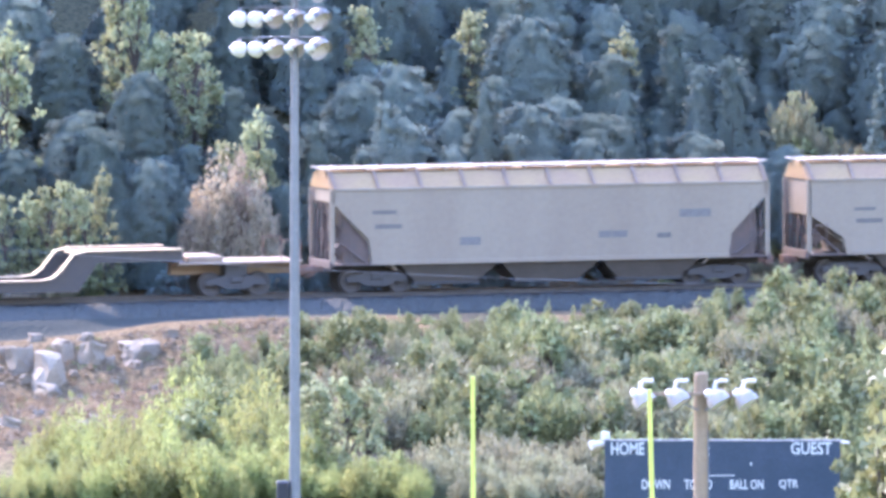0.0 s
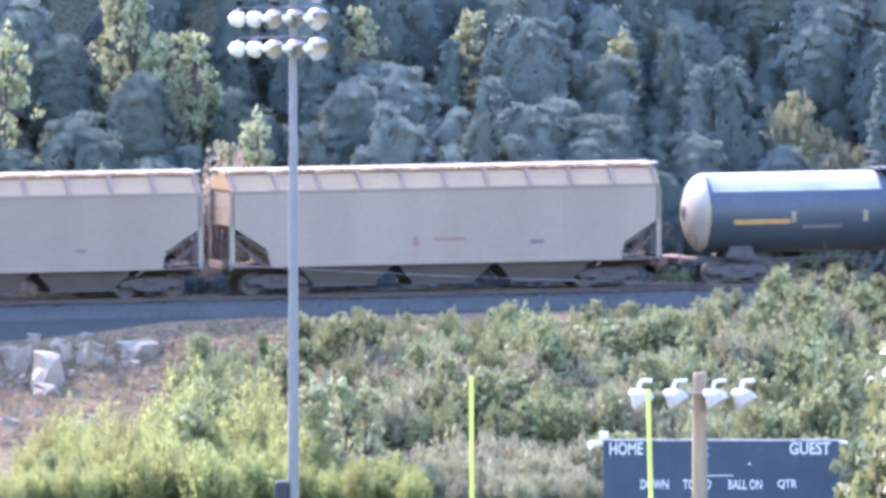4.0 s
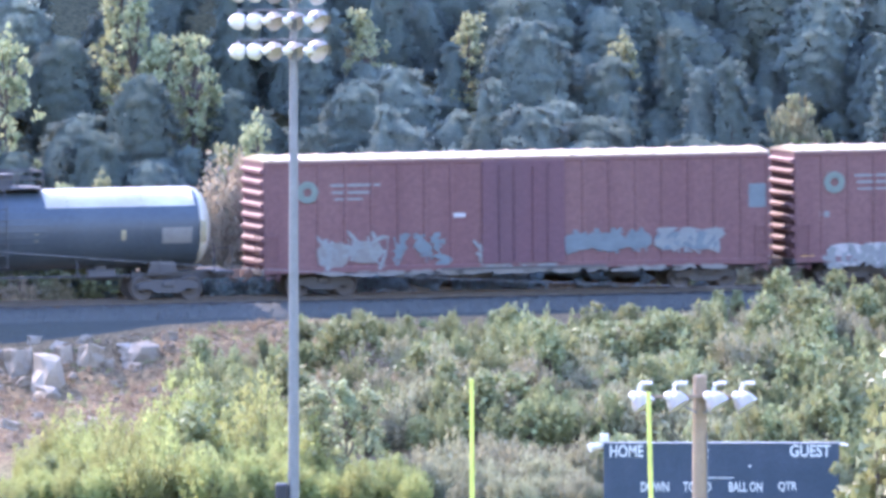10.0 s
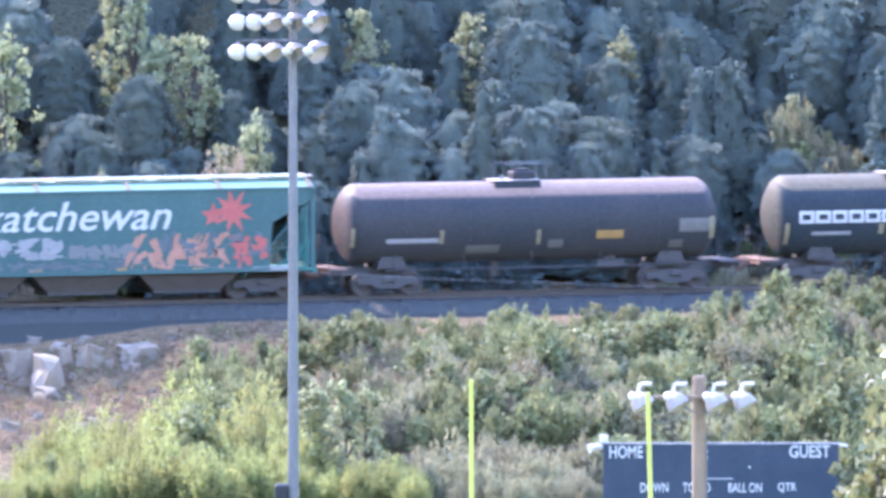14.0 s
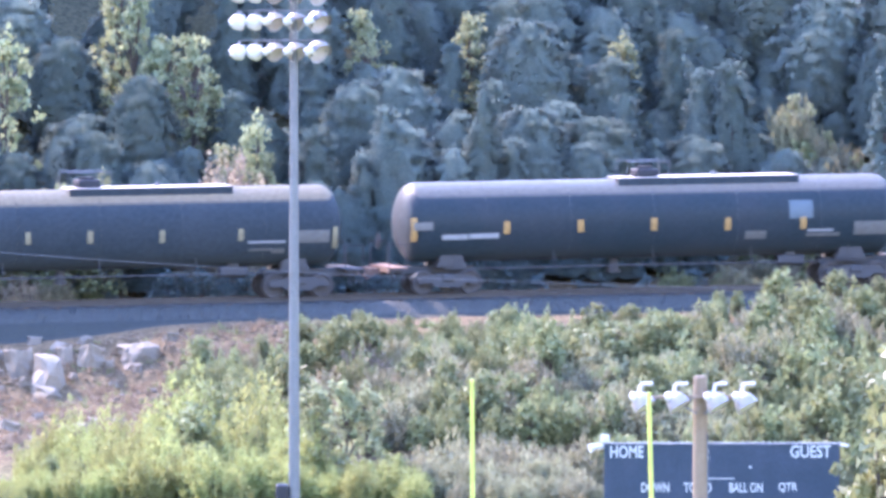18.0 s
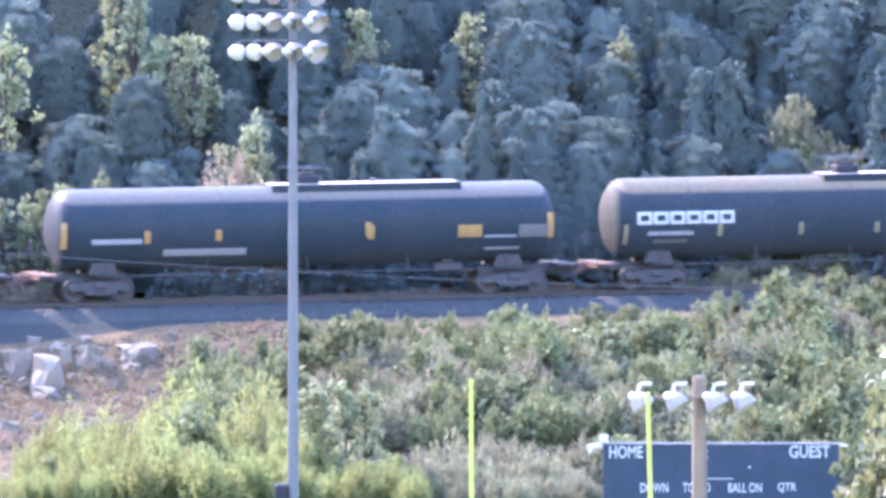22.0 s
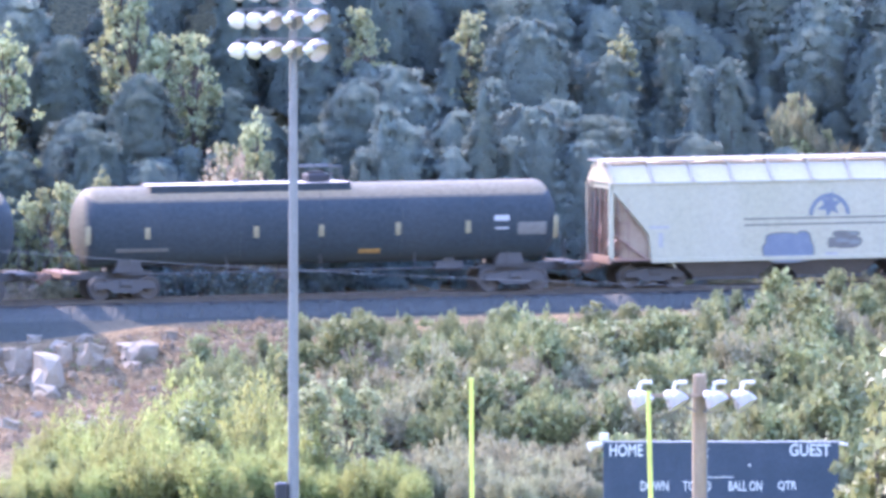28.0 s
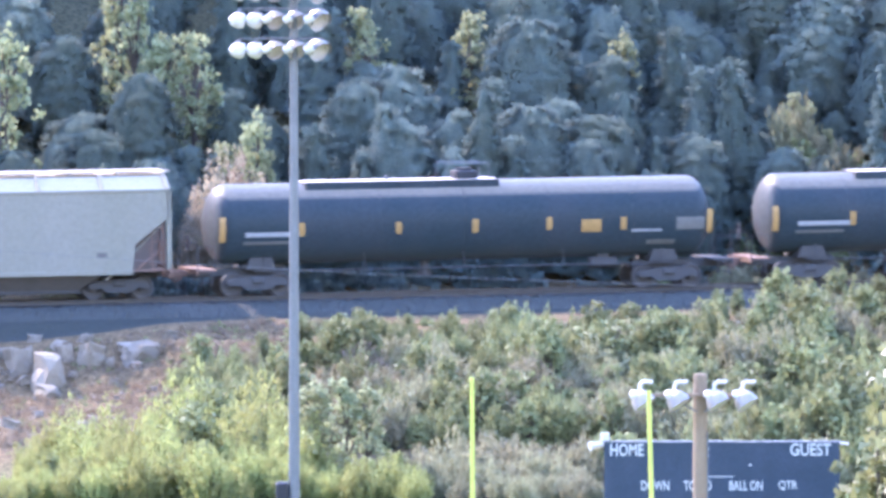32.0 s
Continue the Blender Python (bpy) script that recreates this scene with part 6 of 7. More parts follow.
def broadleaf(seed, height, width, mat, per=42, size=0.16, clumps=74, puff=1.0, split=False):
    """Trunk and crown meshes of a leafy tree."""
    rng = random.Random(seed)
    lean = rng.uniform(-0.4, 0.4)
    trunk = [(Vector((lean * t * t, 0.2 * math.sin(3 * t), height * 0.8 * t)), 0.16 * (1 - t * 0.8) * height / 9) for t in (0, 0.2, 0.4, 0.6, 0.8, 1)]
    limbs, cl = [], []
    for i in range(clumps):
        t = rng.uniform(0.12, 1.0)
        a = rng.uniform(0, 2 * math.pi)
        lobe = 0.75 + 0.35 * math.sin(a * 3 + seed) + 0.2 * math.sin(t * 9 + seed)
        r = width / 2 * math.sin(math.pi * min(1, 0.18 + 0.80 * t)) ** 0.7 * lobe * rng.uniform(0.35, 1.0)
        c = Vector((lean * t * t + r * math.cos(a), r * math.sin(a), height * t + rng.uniform(-0.2, 0.2)))
        cl.append((c, rng.uniform(0.35, 0.75) * width / 5.5 * puff))
        if i % max(4, clumps // 20) == 0:
            k = min(4, int(t * 5))
            b = trunk[k][0]
            limbs.append([(b, trunk[k][1] * 0.55), ((b + c) / 2 + Vector((0, 0, 0.3)), 0.04), (c, 0.012)])
    if split:
        return limbs_mesh("trunk", trunk, [], M["bark"]), leaf_mesh("crown", cl, per, size, seed, mat, 0.3), [limbs_mesh("limb", path, [], M["bark"]) for path in limbs]
    return limbs_mesh("trunk", trunk, limbs, M["bark"]), leaf_mesh("crown", cl, per, size, seed, mat, 0.3)


def close_crown(seed, height, width, mat, count, size, cone=False):
    """A closed crown in a dense wood: overlapping leaf sprays on a lumpy, ragged shell."""
    rng = np.random.default_rng(seed)
    t = rng.uniform(0.02, 1.0, count) ** (1.3 if cone else 0.95)
    a = rng.uniform(0, 2 * np.pi, count)
    prof = (1.03 - t) ** 0.75 if cone else np.clip(1.02 - t ** 5, 0, 1) ** 0.5 * (0.72 + 0.28 * np.sin(np.pi * t))
    dirs = np.stack([np.cos(a) * prof * width / 2, np.sin(a) * prof * width / 2, height * t], axis=1)
    lump = np.zeros(count)
    for k in range(14):                  # boughs of many sizes, as waves in random directions
        v = rng.normal(size=3)
        v *= rng.uniform(1.2, 5.0) / np.linalg.norm(v)
        lump += np.sin(dirs @ v + rng.uniform(0, 6.28)) / (4.2 + 0.6 * np.linalg.norm(v))
    tips = rng.integers(0, count, 150)   # boughs that stand out of the shell, each a tuft of leaves
    bough = np.where(rng.random(count) < 0.42, rng.integers(0, 150, count), -1)
    reach = rng.uniform(0.12, 0.68, 150)[bough] * (bough >= 0)
    spread = rng.normal(0, 1, (count, 3)) * np.array([0.26, 0.26, 0.17])
    a = np.where(bough >= 0, a[tips][bough], a)
    t = np.where(bough >= 0, t[tips][bough], t)
    prof = np.where(bough >= 0, prof[tips][bough], prof)
    lump = np.where(bough >= 0, lump[tips][bough], lump)
    r = width / 2 * prof * (0.82 + 0.20 * np.sin(2 * a + seed) * np.sin(5 * t + seed)) + 0.3 * lump * np.minimum(1, prof * 2)
    r = np.maximum(r, 0.05) * (1 - 0.14 * rng.random(count) ** 2) + reach * rng.uniform(0.3, 1.0, count)
    z = height * t - (0.4 * r if cone else 0) + 0.25 * lump
    side = 0.5 * math.sin(seed) * t ** 2
    P = np.stack([r * np.cos(a) + side, r * np.sin(a), z], axis=1) + np.where((bough >= 0)[:, None], spread, 0.1 * spread)
    out = np.stack([np.cos(a), np.sin(a), np.full(count, -0.12)], axis=1)
    out /= np.linalg.norm(out, axis=1)[:, None]
    tilt = np.stack([np.cos(a), np.sin(a), np.full(count, 0.35)], axis=1) + rng.normal(0, 1, (count, 3)) * np.where(bough >= 0, 0.6, 0.28)[:, None]
    tilt /= np.linalg.norm(tilt, axis=1)[:, None]
    u = np.cross(tilt, rng.normal(size=(count, 3)))
    u /= np.linalg.norm(u, axis=1)[:, None]
    w = np.cross(tilt, u)
    sz = size * rng.uniform(0.55, 1.25, count)
    u *= (sz * 1.1)[:, None]
    w *= (sz * 0.6)[:, None]
    me = bpy.data.meshes.new("crown")
    me.from_pydata(np.stack([P - u, P + u * 0.7 - w * 1.2, P + u * 0.7 + w * 1.2], axis=1).reshape(-1, 3).tolist(), [], np.arange(count * 3).reshape(-1, 3).tolist())
    me.normals_split_custom_set(np.repeat(out, 3, axis=0).tolist())
    me.materials.append(mat)
    return me


def close_tree(seed, height, width, count, size, cone=False):
    """Trunk with limbs and the closed crown of a tree in a dense wood."""
    rng = random.Random(seed)
    trunk = [(Vector((0.5 * math.sin(seed) * t * t, 0.05 * math.sin(3 * t), height * 0.9 * t)), 0.19 * (1.04 - t) * height / 11) for t in (0, 0.2, 0.4, 0.6, 0.8, 1)]
    limbs = []
    for i in range(14):
        t, a = rng.uniform(0.2, 0.85), rng.uniform(0, 2 * math.pi)
        r = width * 0.3 * (1 - t if cone else 1)
        b = Vector((0.5 * math.sin(seed) * t * t, 0, height * t))
        limbs.append([(b, 0.05), (b + Vector((r * math.cos(a), r * math.sin(a), -0.3 if cone else 0.4)), 0.012)])
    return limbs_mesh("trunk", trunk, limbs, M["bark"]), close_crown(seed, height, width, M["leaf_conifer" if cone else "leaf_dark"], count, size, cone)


def conifer(seed, height, width, per=26):
    """Trunk and layered drooping boughs of a fir."""
    rng = random.Random(seed)
    trunk = [(Vector((0, 0, height * t)), 0.2 * (1.02 - t) * height / 12 + 0.01) for t in (0, 0.25, 0.5, 0.75, 1)]
    limbs, cl = [], []
    z = height * 0.08
    while z < height * 0.98:
        r = width / 2 * (1 - z / height) ** 0.85 + 0.15
        for k in range(7):
            a = rng.uniform(0, 2 * math.pi)
            rr = r * rng.uniform(0.6, 1.1)
            tip = Vector((rr * math.cos(a), rr * math.sin(a), z - rr * 0.38))
            limbs.append([(Vector((0, 0, z)), 0.035), (tip, 0.008)])
            for q in (0.35, 0.7, 1.0):
                cl.append((Vector((0, 0, z)).lerp(tip, q), 0.18 + 0.16 * q))
        z += 0.5
    keep = cl[::max(1, len(cl) // 260)]
    return limbs_mesh("trunk", trunk, limbs[::2], M["bark"]), leaf_mesh("crown", keep, per, 0.11, seed, M["leaf_conifer"], 1.2, 1.3)


def shrub(seed, height, width, mat, per=34, size=0.075, clumps=44, stretch=1.0, droop=0.0):
    """Stems and foliage of a bush as wide as it is high, open in places."""
    rng = random.Random(seed)
    stems, cl = [], []
    for i in range(clumps):
        a = rng.uniform(0, 2 * math.pi)
        t = rng.uniform(0.08, 1.0)
        r = width / 2 * math.sqrt(max(0.05, 1 - (t * 0.93) ** 2)) * rng.uniform(0.2, 1.0) * (0.8 + 0.3 * math.sin(2 * a + seed))
        c = Vector((r * math.cos(a), r * math.sin(a), height * t * rng.uniform(0.75, 1.18)))
        cl.append((c, rng.choice((0.05, 0.09, 0.14, 0.2)) * rng.uniform(0.8, 1.2) * (width + height) / 3))
        if i % 4 == 0:
            stems.append([(Vector((c.x * 0.15, c.y * 0.15, -0.1)), 0.03), (c * 0.6, 0.018), (c, 0.006)])
    return limbs_mesh("stem", [(Vector((0, 0, -0.2)), 0.05), (Vector((0.05, 0.02, height * 0.6)), 0.02)], stems, M["bark"]), leaf_mesh("foliage", cl, per, size, seed, mat, droop, stretch)


def wispy(seed, height, width, mat, shoots=70, per=42, size=0.05, stretch=1.7):
    """A bush of many thin upright shoots, each set with narrow leaves; ragged on top."""
    rng = random.Random(seed)
    npr = np.random.default_rng(seed)
    stems, P, U = [], [], []
    for i in range(shoots):
        a = rng.uniform(0, 2 * math.pi)
        r = width / 2 * math.sqrt(rng.random())
        tall = height * (1 - 0.55 * (2 * r / width) ** 2) * rng.uniform(0.5, 1.15)
        base = Vector((r * 0.45 * math.cos(a), r * 0.45 * math.sin(a), -0.1))
        tip = Vector((r * math.cos(a) + rng.uniform(-0.15, 0.15), r * math.sin(a) + rng.uniform(-0.15, 0.15), tall))
        if i % 3 == 0:
            stems.append([(base, 0.016), ((base + tip) / 2 + Vector((0, 0, 0.1)), 0.010), (tip, 0.004)])
        t = npr.uniform(0.06, 1.0, per) ** 0.8
        c = np.outer(1 - t, base) + np.outer(t, tip)
        P.append(c + npr.normal(0, 0.07 * height ** 0.5, (per, 3)) * (1.1 - 0.6 * t)[:, None])
        U.append(np.array(tip - base)[None, :] / (tip - base).length + npr.normal(0, 0.42, (per, 3)))
    P, U = np.concatenate(P), np.concatenate(U)
    n = len(P)
    U /= np.linalg.norm(U, axis=1)[:, None]
    W = np.cross(U, npr.normal(size=(n, 3)))
    W /= np.linalg.norm(W, axis=1)[:, None]
    sz = size * npr.uniform(0.6, 1.35, n)
    U *= (sz * stretch)[:, None]
    W *= (sz * 0.5)[:, None]
    me = bpy.data.meshes.new("foliage")
    me.from_pydata(np.stack([P + U, P - U * 0.7 - W * 1.15, P - U * 0.7 + W * 1.15], axis=1).reshape(-1, 3).tolist(), [], np.arange(n * 3).reshape(-1, 3).tolist())
    me.materials.append(mat)
    return limbs_mesh("stem", [(Vector((0, 0, -0.2)), 0.04), (Vector((0, 0, height * 0.5)), 0.015)], stems, M["bark"]), me


KINDS = {
    "forest": [close_tree(11 + i, (9.5, 11, 8.5, 12)[i], (7.0, 7.4, 6.4, 7.2)[i], 22000, 0.17) for i in range(4)],
    "near_forest": [close_tree(21 + i, (9.5, 11, 12, 10)[i], (6.6, 7.0, 6.8, 7.2)[i], 34000, 0.125) for i in range(4)],
    "fir": [close_tree(31 + i, (13, 11, 15)[i], (5.0, 4.8, 5.4)[i], 22000, 0.13, True) for i in range(3)],
    "conifer": [conifer(31, 13, 4.6)],
    "green": [shrub(51 + i, (1.7, 1.4, 1.9)[i], (2.0, 2.3, 1.7)[i], M["leaf_shrub"], per=15, size=0.066, clumps=150, stretch=1.5, droop=-0.9) for i in range(3)] + [wispy(56 + i, (1.9, 1.6, 1.7)[i], (1.9, 2.2, 1.7)[i], M["leaf_shrub"], 66, 34, 0.06, 1.9) for i in range(3)],
    "understory": [shrub(57 + i, 1.7, 2.0, M["leaf_dark"], per=15, size=0.075, clumps=110) for i in range(2)],
    "sunny": [shrub(61 + i, 2.0, 2.0, M["leaf_shrub"], per=30, size=0.09) for i in range(2)],
    "willow": [wispy(71 + i, 3.7, 2.6, M["leaf_willow"], 95, 46, 0.065) for i in range(3)],
    "low_willow": [wispy(76 + i, (1.9, 1.6, 2.0)[i], (2.2, 2.4, 2.0)[i], M["leaf_willow"], 90, 56, 0.058, 1.2) for i in range(3)],
    "dry": [wispy(81 + i, 1.5, 1.8, M["leaf_dry"], 76, 36, 0.045, 2.2) for i in range(3)],
    "brown": [wispy(91 + i, 1.4, 1.9, M["leaf_brown"], 70, 30, 0.042, 2.0) for i in range(2)],
    "thicket": [wispy(95 + i, 5.0, 2.5, M["leaf_brown"], 170, 80, 0.068, 1.6) for i in range(2)],
    "yellow": [shrub(101 + i, 2.6, 2.4, M["leaf_yellow"], per=26, size=0.09, clumps=60) for i in range(2)],
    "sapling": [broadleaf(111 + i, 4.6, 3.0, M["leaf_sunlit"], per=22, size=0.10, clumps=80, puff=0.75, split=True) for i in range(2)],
}
WORDS = {
    "forest": ("tree", "tall leafy tree on the shaded hillside", "tree", "hillside trees"),
    "near_forest": ("tree", "tall leafy tree on the shaded hillside", "tree", "hillside trees"),
    "fir": ("conifer", "dark close-grown fir in the shaded wood", "tree", "hillside trees"),
    "conifer": ("conifer", "dark fir with drooping boughs on the hillside", "tree", "hillside trees"),
    "green": ("shrub", "dense green shrub on the bank", "shrub", "shrubs on the bank"),
    "understory": ("shrub", "dark green shrub in the shade of the wood", "shrub", "shrubs at the wood's edge"),
    "sunny": ("shrub", "sunlit green shrub at the wood's edge", "shrub", "shrubs at the wood's edge"),
    "willow": ("willow_bush", "tall light-green willow bush below the bank", "bush", "willows below the bank"),
    "low_willow": ("willow_bush", "low light-green leafy willow bush below the bank", "bush", "willows below the bank"),
    "dry": ("dry_bush", "straw-coloured dry bush on the bank", "bush", "dry bushes"),
    "brown": ("brown_bush", "pinkish-brown withered bush on the bank", "bush", "withered bushes"),
    "thicket": ("brown_thicket", "tall pinkish-brown withered thicket behind the railway", "bush", "withered thickets"),
    "yellow": ("leafy_tree", "yellow-green leafy tree beside the scoreboard", "tree", "trees by the scoreboard"),
    "sapling": ("sapling", "young leafy tree below the bank", "tree", "saplings"),
}
prng = random.Random(5)


def plant(kind, x, y, scale=1.0, wide=1.0, sink=0.08):
    name, label, category, group = WORDS[kind]
    a, b, *limbs = prng.choice(KINDS[kind])
    ob = thing(name, pose(x, y, ground_z(x, y) - sink, 0, 0, prng.uniform(0, 360)), label, category, group)
    ob.scale = (scale * wide, scale * wide, scale)
    woody = kind in ("forest", "near_forest", "fir", "conifer", "yellow", "sapling")
    part("trunk" if woody else "stem", a, None, ob)
    part("crown" if woody else "foliage", b, None, ob)
    for me in (limbs[0] if limbs else ()):
        part("limb", me, None, ob)
    return ob


def px(x, depth):
    """Sideways place of a sight line at a depth."""
    return (x - 784) / F * depth


# places in the wood that the sun reaches: sight line across and down, depth
SUN_3 = Vector((sun_h.x * math.cos(SUN_EL), sun_h.y * math.cos(SUN_EL), math.sin(SUN_EL)))
GLADES = [Vector((px(x, d), d, EYE.z - d * (0.05 + (y - 441) / F))) for x, y, d in (
    (345, 320, 423), (380, 300, 423.5), (430, 290, 424), (400, 240, 424.5), (440, 225, 425), (465, 240, 425), (15, 350, 421.4), (50, 370, 421), (85, 345, 421.4), (115, 370, 421), (145, 345, 421.4), (185, 325, 421.6), (15, 230, 427),
    (1395, 190, 437), (1430, 200, 437), (1470, 215, 436.5), (1400, 225, 436.5), (1455, 240, 436), (1490, 240, 436), (1455, 270, 434), (1480, 280, 434), (1555, 170, 431), (1550, 260, 431),
    (205, 50, 433), (235, 40, 432), (275, 90, 431), (300, 80, 432), (350, 70, 431), (385, 120, 431), (650, 40, 434), (830, 60, 434), (1105, 60, 434), (1330, 497, 425), (1400, 495, 425), (1470, 493, 425), (1540, 491, 425))]


def headroom(x, y, radius):
    """Height up to which a tree may grow here without shading the glades, the line or the wagons."""
    room = 40.0
    s, n = to_track(x, y)
    room = min(room, max(2.0, (n - 1.8 - radius) / SUN_SIDE.y * math.tan(SUN_EL)) + rail_z(s) + 4.4)
    for g in GLADES:
        t = (Vector((x, y)) - g.xy).dot(SUN_3.xy) / SUN_3.xy.length_squared
        if t > 0 and (g.xy + SUN_3.xy * t - Vector((x, y))).length < radius * 1.0:
            room = min(room, g.z + t * SUN_3.z - 0.4)
        near = (x - g.x * y / g.y)
        if y < g.y and abs(near) < radius * 0.8:      # nor stand before them
            room = min(room, g.z + (g.y - y) * 0.04 - 0.7)
    return room - ground_z(x, y)


# the wood on the hillside: tall close trees that shade one another, open only at a few glades
for n, step, lo, hi, fir in ((8.6, 2.3, 0.8, 1.05, 0.15), (10.8, 2.6, 0.9, 1.2, 0.35), (13.6, 3.0, 1.2, 1.5, 0.45), (17.5, 3.8, 1.4, 1.8, 0.3), (22.5, 4.6, 1.7, 2.1, 0.3), (29.0, 5.6, 1.9, 2.3, 0.3)):
    s = -34.0
    while s < 30:
        x, y = to_world(s + prng.uniform(-0.8, 0.8), n + prng.uniform(-0.9, 0.9))
        s += step * prng.uniform(0.75, 1.25)
        kind = "fir" if prng.random() < fir else ("near_forest" if n < 15 else "forest")
        size, wide = prng.uniform(lo, hi), prng.uniform(0.8, 1.15)
        full = 15.0 if kind == "fir" else 12.2
        rad = (2.9 if kind == "fir" else 3.7) * size * wide
        size = min(size, headroom(x, y, rad) / full)
        if size < 0.42:                               # low growth where a tall tree has no room
            size = min(0.42, headroom(x, y, 1.4) / full)
        plant(kind, x, y, max(size, 0.16), wide * (1.2 if size < 0.5 else 1.0))
# close low growth before the wood's foot and round the glade upslope
for s0, s1, n0, n1, step, lo, hi in ((-27, 24, 6.0, 7.4, 1.05, 0.34, 0.62), (8.5, 20, 9.5, 11, 1.7, 0.22, 0.32), (8.5, 20, 12, 14, 1.7, 0.22, 0.34), (8.5, 20, 15, 17, 1.7, 0.24, 0.36), (8.5, 21, 18, 20, 1.9, 0.26, 0.4), (9, 22, 22, 25, 2.2, 0.3, 0.5)):
    s = s0
    while s < s1:
        x, y = to_world(s, prng.uniform(n0, n1))
        s += step * prng.uniform(0.75, 1.25)
        fir = n0 < 7 and prng.random() < 0.4
        size = min(prng.uniform(lo, hi), headroom(x, y, 1.9) / (15.0 if fir else 12.2))
        if size > 0.1 and not (n0 < 7 and x > 10.2):
            plant("fir" if fir else "near_forest" if n0 < 7 else "forest", x, y, size, prng.uniform(0.8, 1.1) if n0 < 7 else prng.uniform(1.2, 1.6))
for x in [*range(1275, 1400, 17), *range(1462, 1530, 12)]:
    d = prng.uniform(439, 446)
    plant("forest", px(x, d), d, prng.uniform(0.17, 0.25), 1.4)
# low close growth higher up, where the glade leaves the hillside open
for n in (20.5, 23.0, 25.5, 28.0, 30.5, 33.0, 36.0):
    s = 3.0
    while s < 26:
        x, y = to_world(s, n + prng.uniform(-0.8, 0.8))
        s += prng.uniform(1.3, 2.0)
        plant("forest", x, y, max(0.15, min(prng.uniform(0.22, 0.36), headroom(x, y, 1.9) / 12.2)), prng.uniform(1.2, 1.6))
# tall trees that close the slope above the western glade
for x, d in ((-30, 444), (20, 446), (60, 444), (100, 446), (140, 445), (180, 447)):
    plant("forest", px(x, d), d, min(0.8, headroom(px(x, d), d, 2.4) / 12.2), 0.9)
# undergrowth at the foot of the wood
s = -26.0
while s < 24:
    x, y = to_world(s, prng.uniform(6.4, 8.2))
    plant("sunny" if x > 10.2 else "understory", x, y, prng.uniform(0.7, 1.3) * (0.55 if x > 10.2 else 1), 1.25)
    x, y = to_world(s + 0.4, prng.uniform(4.3, 5.6))
    plant("green" if x > 10 else "understory", x, y, prng.uniform(0.3, 0.55), 1.3)
    s += prng.uniform(0.9, 1.6)
for x in (290, 325, 360, 395, 430, 465, 500):
    plant("understory", px(x, 421.2), 421.2 + prng.uniform(-0.3, 0.3), prng.uniform(0.65, 0.8), 1.2)
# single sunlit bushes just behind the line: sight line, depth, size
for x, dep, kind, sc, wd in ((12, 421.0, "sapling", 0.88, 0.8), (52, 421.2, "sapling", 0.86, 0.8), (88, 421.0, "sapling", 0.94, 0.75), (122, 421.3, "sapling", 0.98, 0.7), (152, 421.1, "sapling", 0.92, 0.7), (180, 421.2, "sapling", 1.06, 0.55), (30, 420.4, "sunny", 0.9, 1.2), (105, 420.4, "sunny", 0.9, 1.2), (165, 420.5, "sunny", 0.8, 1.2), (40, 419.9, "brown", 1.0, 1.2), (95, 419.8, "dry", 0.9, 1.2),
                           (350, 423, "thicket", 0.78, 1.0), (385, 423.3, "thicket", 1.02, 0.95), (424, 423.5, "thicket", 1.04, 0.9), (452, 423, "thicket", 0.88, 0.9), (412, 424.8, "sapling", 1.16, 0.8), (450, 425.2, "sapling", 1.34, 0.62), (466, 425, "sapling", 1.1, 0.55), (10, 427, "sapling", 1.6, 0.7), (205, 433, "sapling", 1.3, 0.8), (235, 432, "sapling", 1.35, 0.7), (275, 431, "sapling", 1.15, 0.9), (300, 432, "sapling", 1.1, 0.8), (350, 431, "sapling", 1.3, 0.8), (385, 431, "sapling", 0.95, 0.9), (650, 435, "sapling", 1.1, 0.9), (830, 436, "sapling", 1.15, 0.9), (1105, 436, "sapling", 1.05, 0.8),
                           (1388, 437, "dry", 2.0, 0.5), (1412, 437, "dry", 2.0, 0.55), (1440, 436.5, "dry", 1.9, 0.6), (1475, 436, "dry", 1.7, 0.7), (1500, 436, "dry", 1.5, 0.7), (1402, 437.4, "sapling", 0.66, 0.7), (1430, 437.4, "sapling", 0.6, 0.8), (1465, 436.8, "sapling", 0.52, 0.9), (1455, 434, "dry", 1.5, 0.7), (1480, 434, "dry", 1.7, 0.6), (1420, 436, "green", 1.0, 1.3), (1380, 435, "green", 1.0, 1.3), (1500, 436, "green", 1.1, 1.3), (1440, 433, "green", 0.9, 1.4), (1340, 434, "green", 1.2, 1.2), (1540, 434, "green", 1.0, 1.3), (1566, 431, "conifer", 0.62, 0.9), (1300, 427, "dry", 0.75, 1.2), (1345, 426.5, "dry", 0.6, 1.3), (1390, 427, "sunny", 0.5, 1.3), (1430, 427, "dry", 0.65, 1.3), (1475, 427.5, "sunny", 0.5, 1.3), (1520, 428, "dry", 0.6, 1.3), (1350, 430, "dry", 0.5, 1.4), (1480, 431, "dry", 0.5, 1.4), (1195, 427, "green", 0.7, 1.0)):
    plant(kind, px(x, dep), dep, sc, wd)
prng = random.Random(5)
